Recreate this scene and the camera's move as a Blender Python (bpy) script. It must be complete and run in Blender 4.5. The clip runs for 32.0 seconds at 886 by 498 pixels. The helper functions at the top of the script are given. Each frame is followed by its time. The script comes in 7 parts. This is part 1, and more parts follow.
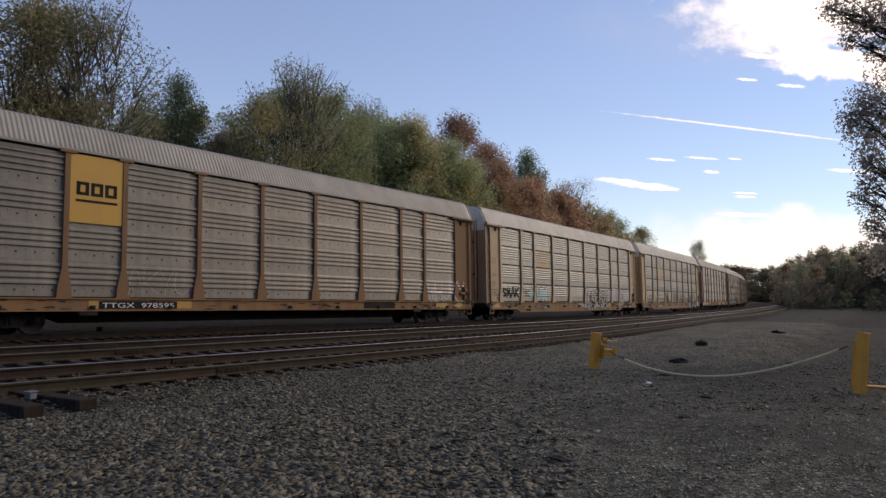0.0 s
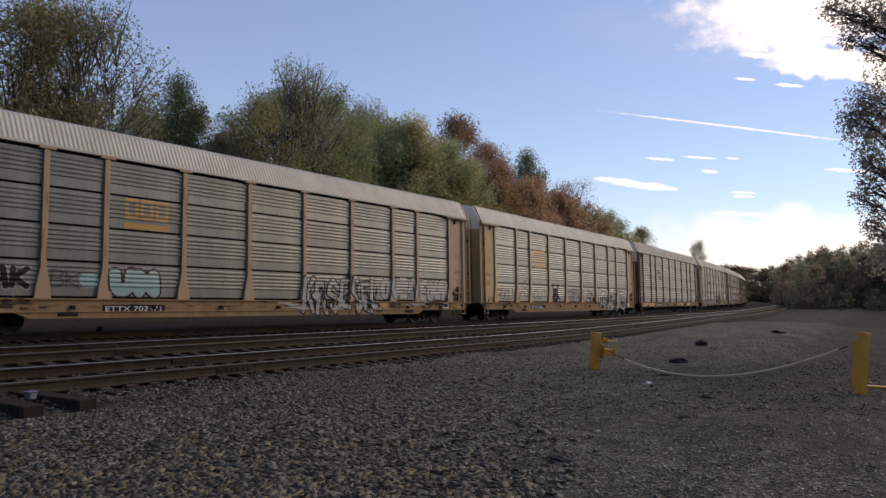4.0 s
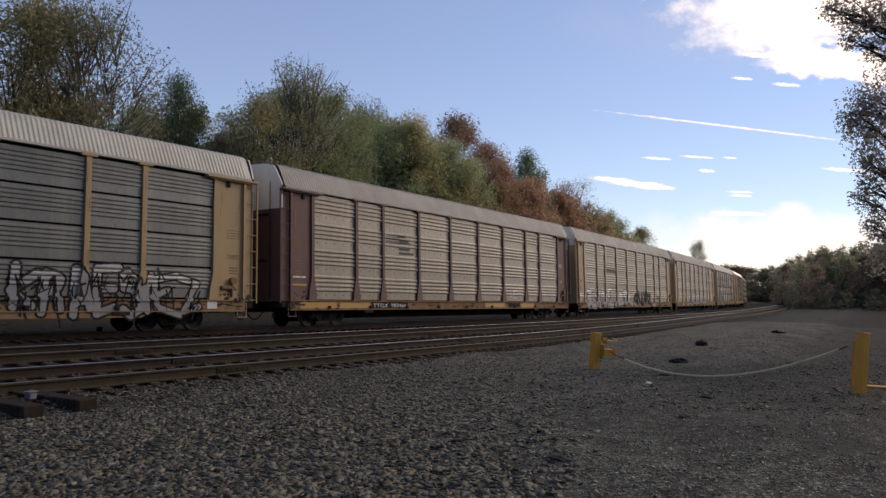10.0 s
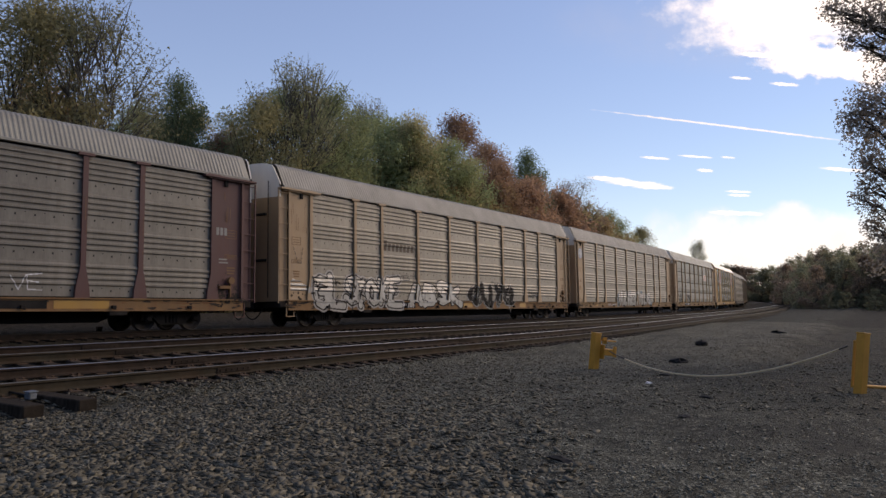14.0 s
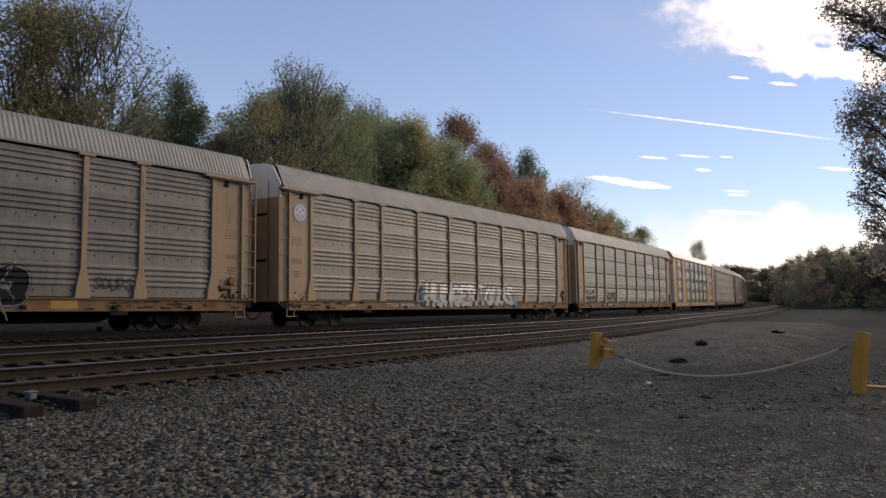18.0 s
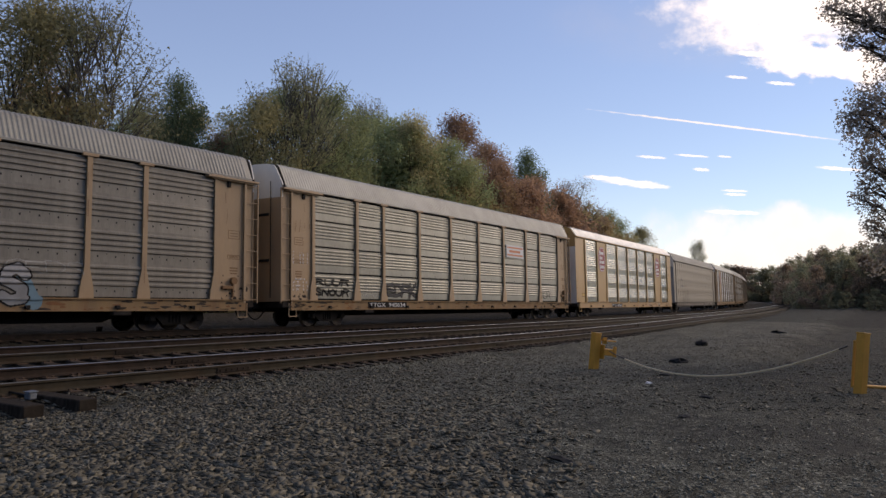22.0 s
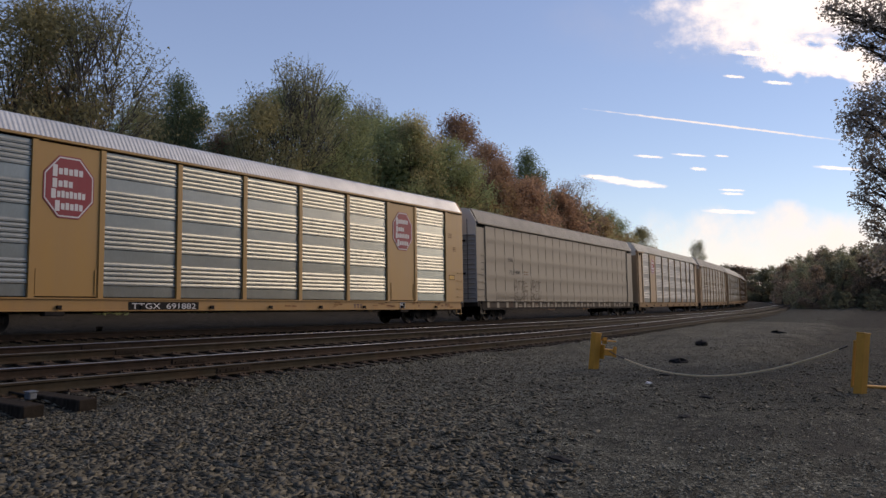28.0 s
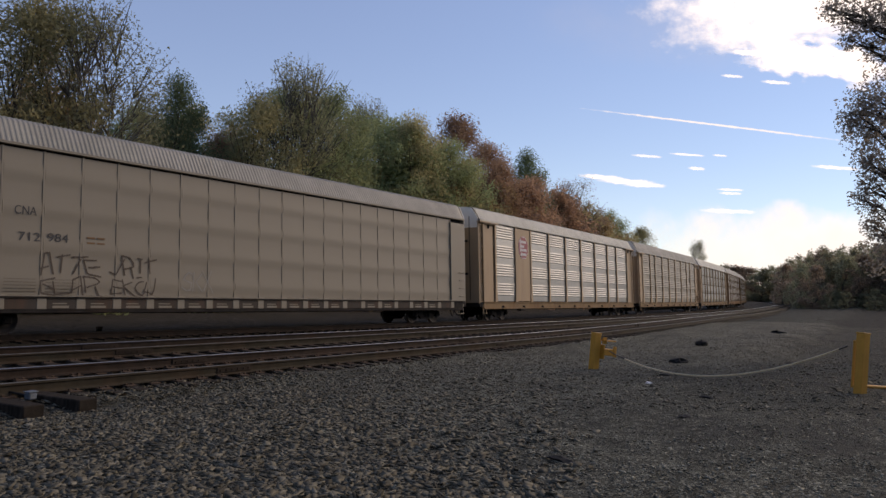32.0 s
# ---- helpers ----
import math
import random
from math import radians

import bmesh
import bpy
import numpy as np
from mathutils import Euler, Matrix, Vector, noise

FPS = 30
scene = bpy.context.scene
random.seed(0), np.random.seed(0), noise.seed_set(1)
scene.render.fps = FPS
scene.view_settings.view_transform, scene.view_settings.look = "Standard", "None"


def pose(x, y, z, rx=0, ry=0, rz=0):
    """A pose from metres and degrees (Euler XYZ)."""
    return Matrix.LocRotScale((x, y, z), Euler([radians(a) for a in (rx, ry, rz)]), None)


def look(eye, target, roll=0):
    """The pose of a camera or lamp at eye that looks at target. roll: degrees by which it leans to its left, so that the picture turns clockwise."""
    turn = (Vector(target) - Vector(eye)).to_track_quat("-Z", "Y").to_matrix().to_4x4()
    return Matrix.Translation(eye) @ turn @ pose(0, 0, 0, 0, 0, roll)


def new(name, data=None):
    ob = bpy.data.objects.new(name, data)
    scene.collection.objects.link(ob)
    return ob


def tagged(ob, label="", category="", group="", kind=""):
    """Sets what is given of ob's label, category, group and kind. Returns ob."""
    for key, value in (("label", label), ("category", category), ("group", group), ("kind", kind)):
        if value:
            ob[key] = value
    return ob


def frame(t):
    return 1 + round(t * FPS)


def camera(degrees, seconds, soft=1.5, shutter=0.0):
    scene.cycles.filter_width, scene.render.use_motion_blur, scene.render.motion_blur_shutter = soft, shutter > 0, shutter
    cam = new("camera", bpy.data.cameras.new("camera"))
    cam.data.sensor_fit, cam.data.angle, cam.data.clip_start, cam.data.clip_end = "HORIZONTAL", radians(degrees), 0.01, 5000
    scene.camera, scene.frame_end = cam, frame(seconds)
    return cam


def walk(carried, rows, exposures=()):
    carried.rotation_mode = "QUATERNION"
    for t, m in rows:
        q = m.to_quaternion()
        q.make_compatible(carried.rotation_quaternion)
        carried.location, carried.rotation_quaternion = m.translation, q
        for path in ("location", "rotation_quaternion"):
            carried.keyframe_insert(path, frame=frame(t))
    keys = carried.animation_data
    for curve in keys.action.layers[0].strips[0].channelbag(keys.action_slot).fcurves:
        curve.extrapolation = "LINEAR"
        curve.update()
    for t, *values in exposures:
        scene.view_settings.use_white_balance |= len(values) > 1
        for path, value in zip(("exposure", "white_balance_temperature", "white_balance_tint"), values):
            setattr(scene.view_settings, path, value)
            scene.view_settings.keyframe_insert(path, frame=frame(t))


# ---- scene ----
SECONDS = 32.0
cam = camera(62.19, SECONDS)
EYE = (0.0, 0.0, 2.045)
AIM = Vector((0.78788, 0.61406, 0.04675))
STAND = look(EYE, Vector(EYE) + AIM * 10, 2.5)
walk(cam, [(0.0, STAND), (SECONDS, STAND)], [(0.0, 0.0, 7400, 20.5), (20.0, 0.0, 7400, 20.5), (24.0, -0.08, 7400, 20.5), (28.0, -0.16, 7400, 20.5), (SECONDS, -0.07, 7400, 20.5)])

# ---------------------------------------------------------------- light
SUN_AZ, SUN_EL = -24.0, 29.0
world = bpy.data.worlds.new("world")
scene.world = world
world.use_nodes = True
wn = world.node_tree.nodes
sky = wn.new("ShaderNodeTexSky")
sky.sky_type, sky.sun_disc = "NISHITA", False
sky.sun_elevation, sky.sun_rotation = radians(SUN_EL), radians(90 - SUN_AZ)
sky.air_density, sky.dust_density, sky.ozone_density = 1.0, 0.05, 3.2
# the blue sky under a thin even haze
haze = wn.new("ShaderNodeMix")
haze.data_type, haze.blend_type = "RGBA", "ADD"
haze.inputs["Factor"].default_value = 1.0
haze.inputs["B"].default_value = (0.84, 1.15, 2.10, 1)
wn["Background"].inputs["Strength"].default_value = 0.115
world.node_tree.links.new(sky.outputs[0], haze.inputs["A"])
world.node_tree.links.new(haze.outputs["Result"], wn["Background"].inputs["Color"])
sun = new("sun", bpy.data.lights.new("sun", "SUN"))
sun.data.energy, sun.data.angle, sun.data.color = 2.5, radians(44), (1.0, 0.87, 0.68)
sun.matrix_world = look(
    (60 * math.cos(radians(SUN_AZ)), 60 * math.sin(radians(SUN_AZ)), 60 * math.tan(radians(SUN_EL))), (0, 0, 0))


# ---------------------------------------------------------------- materials
def material(name, low, high, rough=0.8, metal=0.0, scale=3.0, fine=40.0, bump=0.2, stain=None, stain_scale=0.6,
             stain_amount=0.5, vary=0.0, stretch=(1, 1, 1), island=False):
    """A surface with a coarse and a fine variation, stains and a little relief, in object space."""
    m = bpy.data.materials.new(name)
    m.use_nodes = True
    n, link = m.node_tree.nodes, m.node_tree.links.new
    bsdf = n["Principled BSDF"]
    coord = n.new("ShaderNodeTexCoord")
    place = n.new("ShaderNodeMapping")
    place.inputs["Scale"].default_value = stretch
    link(coord.outputs["Object"], place.inputs[0])
    coarse, small = n.new("ShaderNodeTexNoise"), n.new("ShaderNodeTexNoise")
    coarse.inputs["Scale"].default_value, coarse.inputs["Detail"].default_value = scale, 5
    small.inputs["Scale"].default_value, small.inputs["Detail"].default_value = fine, 3
    for tex in (coarse, small):
        link(place.outputs[0], tex.inputs["Vector"])
    add = n.new("ShaderNodeMath")
    add.operation = "MULTIPLY_ADD"
    add.inputs[1].default_value = 0.4
    link(small.outputs[0], add.inputs[0])
    link(coarse.outputs[0], add.inputs[2])
    ramp = n.new("ShaderNodeMapRange")
    ramp.inputs["From Min"].default_value, ramp.inputs["From Max"].default_value = 0.45, 0.95
    link(add.outputs[0], ramp.inputs["Value"])
    mix = n.new("ShaderNodeMix")
    mix.data_type = "RGBA"
    mix.inputs["A"].default_value, mix.inputs["B"].default_value = (*low, 1), (*high, 1)
    link(ramp.outputs[0], mix.inputs["Factor"])
    colour = mix.outputs["Result"]
    if stain:
        blot = n.new("ShaderNodeTexNoise")
        blot.inputs["Scale"].default_value, blot.inputs["Detail"].default_value = stain_scale, 7
        blot.inputs["Roughness"].default_value = 0.65
        link(place.outputs[0], blot.inputs["Vector"])
        cut = n.new("ShaderNodeMapRange")
        cut.inputs["From Min"].default_value, cut.inputs["From Max"].default_value = 0.5, 0.72
        cut.inputs["To Max"].default_value = stain_amount
        link(blot.outputs[0], cut.inputs["Value"])
        over = n.new("ShaderNodeMix")
        over.data_type = "RGBA"
        over.inputs["B"].default_value = (*stain, 1)
        link(cut.outputs[0], over.inputs["Factor"])
        link(colour, over.inputs["A"])
        colour = over.outputs["Result"]
    if vary:
        info = n.new("ShaderNodeNewGeometry" if island else "ShaderNodeObjectInfo")
        pick = info.outputs["Random Per Island" if island else "Random"]
        span = n.new("ShaderNodeMapRange")
        span.inputs["To Min"].default_value, span.inputs["To Max"].default_value = 1 - vary, 1 + vary
        link(pick, span.inputs["Value"])
        tone = n.new("ShaderNodeMix")
        tone.data_type, tone.blend_type = "RGBA", "MULTIPLY"
        tone.inputs["Factor"].default_value = 1
        link(colour, tone.inputs["A"])
        link(span.outputs[0], tone.inputs["B"])
        colour = tone.outputs["Result"]
    link(colour, bsdf.inputs["Base Color"])
    bsdf.inputs["Roughness"].default_value, bsdf.inputs["Metallic"].default_value = rough, metal
    bsdf.inputs["Specular IOR Level"].default_value = 0.5 if rough < 0.75 else 0.12
    if bump:
        relief = n.new("ShaderNodeBump")
        relief.inputs["Strength"].default_value, relief.inputs["Distance"].default_value = bump, 0.02
        link(add.outputs[0], relief.inputs["Height"])
        link(relief.outputs[0], bsdf.inputs["Normal"])
    return m


def leaf_material(name, tones, through_light=0.6):
    m = bpy.data.materials.new(name)
    m.use_nodes = True
    n, link = m.node_tree.nodes, m.node_tree.links.new
    bsdf = n["Principled BSDF"]
    geo, ramp = n.new("ShaderNodeNewGeometry"), n.new("ShaderNodeValToRGB")
    link(geo.outputs["Random Per Island"], ramp.inputs[0])
    while len(ramp.color_ramp.elements) < len(tones):
        ramp.color_ramp.elements.new(0.5)
    mean = [sum(t[k] for t in tones) / len(tones) for k in range(3)]
    for i, tone in enumerate(tones):
        tone = [1.24 * (0.24 * c + 0.54 * m + 0.22 * sum(mean) / 3) for c, m in zip(tone, mean)]
        ramp.color_ramp.elements[i].position = i / (len(tones) - 1)
        ramp.color_ramp.elements[i].color = (*tone, 1)
    info, span = n.new("ShaderNodeObjectInfo"), n.new("ShaderNodeMapRange")
    span.inputs["To Min"].default_value, span.inputs["To Max"].default_value = 0.75, 1.25
    link(info.outputs["Random"], span.inputs["Value"])
    tone = n.new("ShaderNodeMix")
    tone.data_type, tone.blend_type = "RGBA", "MULTIPLY"
    tone.inputs["Factor"].default_value = 1
    link(ramp.outputs[0], tone.inputs["A"])
    link(span.outputs[0], tone.inputs["B"])
    link(tone.outputs["Result"], bsdf.inputs["Base Color"])
    bsdf.inputs["Roughness"].default_value, bsdf.inputs["Specular IOR Level"].default_value = 0.7, 0.15
    glow = n.new("ShaderNodeBsdfTranslucent")
    link(tone.outputs["Result"], glow.inputs["Color"])
    blend = n.new("ShaderNodeMixShader")
    blend.inputs[0].default_value = through_light
    link(bsdf.outputs[0], blend.inputs[1])
    link(glow.outputs[0], blend.inputs[2])
    link(blend.outputs[0], n["Material Output"].inputs["Surface"])
    return m


def gravel_material(name, low, high, cell, stain, stain_scale, stain_amount, lane=None):
    """Crushed stone: uneven cells of differing tone, shade painted into the joints between them, and broad patches of
    dirt.
    """
    m = bpy.data.materials.new(name)
    m.use_nodes = True
    n, link = m.node_tree.nodes, m.node_tree.links.new
    bsdf = n["Principled BSDF"]
    coord = n.new("ShaderNodeTexCoord")
    bent, wob = n.new("ShaderNodeMix"), n.new("ShaderNodeTexNoise")
    wob.inputs["Scale"].default_value, wob.inputs["Detail"].default_value = cell * 0.9, 2
    link(coord.outputs["Object"], wob.inputs["Vector"])
    bent.data_type, bent.blend_type = "RGBA", "LINEAR_LIGHT"
    bent.inputs["Factor"].default_value = 0.6 / cell
    link(coord.outputs["Object"], bent.inputs["A"])
    link(wob.outputs["Color"], bent.inputs["B"])
    cells, joints = n.new("ShaderNodeTexVoronoi"), n.new("ShaderNodeTexVoronoi")
    joints.feature = "DISTANCE_TO_EDGE"
    for tex in (cells, joints):
        tex.inputs["Scale"].default_value = cell
        link(bent.outputs["Result"], tex.inputs["Vector"])
    split = n.new("ShaderNodeSeparateColor")
    link(cells.outputs["Color"], split.inputs[0])
    tone = n.new("ShaderNodeMath")
    tone.operation = "POWER"
    tone.inputs[1].default_value = 1.7
    link(split.outputs[0], tone.inputs[0])
    mix = n.new("ShaderNodeMix")
    mix.data_type = "RGBA"
    mix.inputs["A"].default_value, mix.inputs["B"].default_value = (*low, 1), (*high, 1)
    link(tone.outputs[0], mix.inputs["Factor"])
    # the shade down between the stones, put into the colour
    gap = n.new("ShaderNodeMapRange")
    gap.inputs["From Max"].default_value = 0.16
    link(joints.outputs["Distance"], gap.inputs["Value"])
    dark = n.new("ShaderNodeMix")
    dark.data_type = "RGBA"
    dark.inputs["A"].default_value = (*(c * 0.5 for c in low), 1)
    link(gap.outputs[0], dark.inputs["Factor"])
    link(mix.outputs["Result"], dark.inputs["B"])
    blot, cut, over = n.new("ShaderNodeTexNoise"), n.new("ShaderNodeMapRange"), n.new("ShaderNodeMix")
    blot.inputs["Scale"].default_value, blot.inputs["Detail"].default_value, blot.inputs["Roughness"].default_value = stain_scale, 8, 0.68
    link(coord.outputs["Object"], blot.inputs["Vector"])
    cut.inputs["From Min"].default_value, cut.inputs["From Max"].default_value, cut.inputs["To Max"].default_value = 0.47, 0.64, stain_amount
    link(blot.outputs[0], cut.inputs["Value"])
    over.data_type = "RGBA"
    over.inputs["B"].default_value = (*stain, 1)
    link(cut.outputs[0], over.inputs["Factor"])
    link(dark.outputs["Result"], over.inputs["A"])
    colour = over.outputs["Result"]
    grit, span, speck = n.new("ShaderNodeTexNoise"), n.new("ShaderNodeMapRange"), n.new("ShaderNodeMix")
    grit.inputs["Scale"].default_value, grit.inputs["Detail"].default_value, grit.inputs["Roughness"].default_value = 4.5, 10, 0.8
    link(coord.outputs["Object"], grit.inputs["Vector"])
    span.inputs["From Min"].default_value, span.inputs["From Max"].default_value = 0.36, 0.66
    span.inputs["To Min"].default_value, span.inputs["To Max"].default_value = 0.3, 1.75
    link(grit.outputs[0], span.inputs["Value"])
    speck.data_type, speck.blend_type = "RGBA", "MULTIPLY"
    speck.inputs["Factor"].default_value = 1.0
    link(colour, speck.inputs["A"])
    link(span.outputs[0], speck.inputs["B"])
    colour = speck.outputs["Result"]
    if lane:
        # the black dirt of the service road beside the ballast
        split_at = n.new("ShaderNodeSeparateXYZ")
        link(coord.outputs["Object"], split_at.inputs[0])
        wide, start, edge, both, road = (n.new("ShaderNodeMath"), n.new("ShaderNodeMapRange"), n.new("ShaderNodeMapRange"), n.new("ShaderNodeMath"), n.new("ShaderNodeMix"))
        wide.operation, both.operation = "MULTIPLY_ADD", "MULTIPLY"
        wide.inputs[1].default_value = 0.125
        link(split_at.outputs["X"], wide.inputs[0])
        across, ragged = n.new("ShaderNodeMath"), n.new("ShaderNodeMath")
        across.operation, ragged.operation = "SUBTRACT", "MULTIPLY_ADD"
        ragged.inputs[1].default_value, ragged.inputs[2].default_value = 4.0, 2.0
        link(blot.outputs[0], ragged.inputs[0])
        link(ragged.outputs[0], wide.inputs[2])
        link(wide.outputs[0], across.inputs[0])
        link(split_at.outputs["Y"], across.inputs[1])
        edge.interpolation_type = start.interpolation_type = "SMOOTHSTEP"
        edge.inputs["From Min"].default_value, edge.inputs["From Max"].default_value = -0.6, 2.2
        start.inputs["From Min"].default_value, start.inputs["From Max"].default_value, start.inputs["To Max"].default_value = 1.0, 14.0, 0.85
        link(across.outputs[0], edge.inputs["Value"])
        link(split_at.outputs["X"], start.inputs["Value"])
        link(edge.outputs[0], both.inputs[0])
        link(start.outputs[0], both.inputs[1])
        road.data_type, road.blend_type = "RGBA", "MULTIPLY"
        road.inputs["B"].default_value = (*lane, 1)
        link(both.outputs[0], road.inputs["Factor"])
        link(colour, road.inputs["A"])
        colour = road.outputs["Result"]
    link(colour, bsdf.inputs["Base Color"])
    bsdf.inputs["Roughness"].default_value, bsdf.inputs["Specular IOR Level"].default_value = 0.95, 0.12
    tilt, relief = n.new("ShaderNodeMath"), n.new("ShaderNodeBump")
    tilt.operation = "MULTIPLY_ADD"
    tilt.inputs[1].default_value = 0.7
    link(split.outputs[1], tilt.inputs[0])
    link(gap.outputs[0], tilt.inputs[2])
    relief.inputs["Strength"].default_value, relief.inputs["Distance"].default_value = 0.75, 0.4 / cell
    link(tilt.outputs[0], relief.inputs["Height"])
    link(relief.outputs[0], bsdf.inputs["Normal"])
    return m


RUST = (0.16, 0.07, 0.035)
GRIME = (0.07, 0.06, 0.05)
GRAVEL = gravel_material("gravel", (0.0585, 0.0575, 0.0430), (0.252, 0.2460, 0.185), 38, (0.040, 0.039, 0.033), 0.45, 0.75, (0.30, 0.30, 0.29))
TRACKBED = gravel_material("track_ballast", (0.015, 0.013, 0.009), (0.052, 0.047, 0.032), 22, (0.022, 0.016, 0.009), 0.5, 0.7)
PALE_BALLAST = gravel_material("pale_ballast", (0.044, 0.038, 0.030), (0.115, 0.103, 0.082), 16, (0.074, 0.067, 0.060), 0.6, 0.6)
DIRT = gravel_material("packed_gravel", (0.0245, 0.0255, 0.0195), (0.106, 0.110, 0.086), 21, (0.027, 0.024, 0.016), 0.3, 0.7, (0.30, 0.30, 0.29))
STONE = material("ballast_stone", (0.072, 0.0655, 0.048), (0.147, 0.135, 0.102), 0.92, 0, 9, 60, 0.35, vary=0.52, island=True)
YARD_STONE = material("yard_stone", (0.100, 0.097, 0.076), (0.230, 0.224, 0.177), 0.92, 0, 9, 60, 0.35, vary=0.5, island=True)
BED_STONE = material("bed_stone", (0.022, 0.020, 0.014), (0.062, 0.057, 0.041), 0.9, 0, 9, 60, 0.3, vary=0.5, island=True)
RAIL_SIDE = material("rail_side", (0.016, 0.012, 0.009), (0.042, 0.030, 0.022), 0.8, 0.1, 4, 60, 0.3, (0.06, 0.03, 0.018), 0.8, 0.4)
RAIL_BROWN = material("brown_rail_side", (0.024, 0.020, 0.013), (0.051, 0.042, 0.028), 0.85, 0.05, 4, 60, 0.3, (0.061, 0.030, 0.015), 0.8, 0.4)
RAIL_DULL = material("dull_rail_top", (0.060, 0.055, 0.047), (0.106, 0.099, 0.085), 0.6, 0.3, 3, 50, 0.05)
RAIL_TOP = material("rail_top", (0.36, 0.355, 0.35), (0.48, 0.475, 0.47), 0.28, 1.0, 3, 50, 0.04)
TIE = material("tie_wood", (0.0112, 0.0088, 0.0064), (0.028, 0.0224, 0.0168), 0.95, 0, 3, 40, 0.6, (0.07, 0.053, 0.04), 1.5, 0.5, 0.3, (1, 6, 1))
SIDING_TIE = material("siding_tie_wood", (0.018, 0.014, 0.010), (0.048, 0.037, 0.027), 0.95, 0, 3, 40, 0.6, (0.090, 0.070, 0.052), 1.5, 0.5, 0.3, (1, 6, 1))
PLATE = material("tie_plate", (0.05, 0.035, 0.025), (0.105, 0.072, 0.05), 0.9, 0.1, 6, 60, 0.3)
DARK_STEEL = material("dark_steel", (0.009, 0.008, 0.0075), (0.028, 0.025, 0.022), 0.85, 0.0, 3, 40, 0.3, (0.05, 0.025, 0.014), 1.2, 0.3)
WHEEL = material("wheel_steel", (0.016, 0.014, 0.012), (0.045, 0.036, 0.03), 0.65, 0.6, 4, 40, 0.2)
TREAD = material("wheel_tread", (0.25, 0.24, 0.23), (0.4, 0.39, 0.38), 0.3, 1.0, 4, 40, 0.05)
BARK = material("bark", (0.038, 0.030, 0.024), (0.098, 0.083, 0.068), 0.95, 0, 4, 30, 0.7, stretch=(1, 1, 0.3))
PALE_BARK = material("pale_bark", (0.067, 0.059, 0.050), (0.134, 0.126, 0.113), 0.95, 0, 4, 30, 0.7, stretch=(1, 1, 0.3))
YELLOW_POST = material("yellow_paint", (0.47, 0.215, 0.022), (0.60, 0.28, 0.03), 0.6, 0, 3, 30, 0.15, (0.2, 0.11, 0.02), 2.5, 0.4)


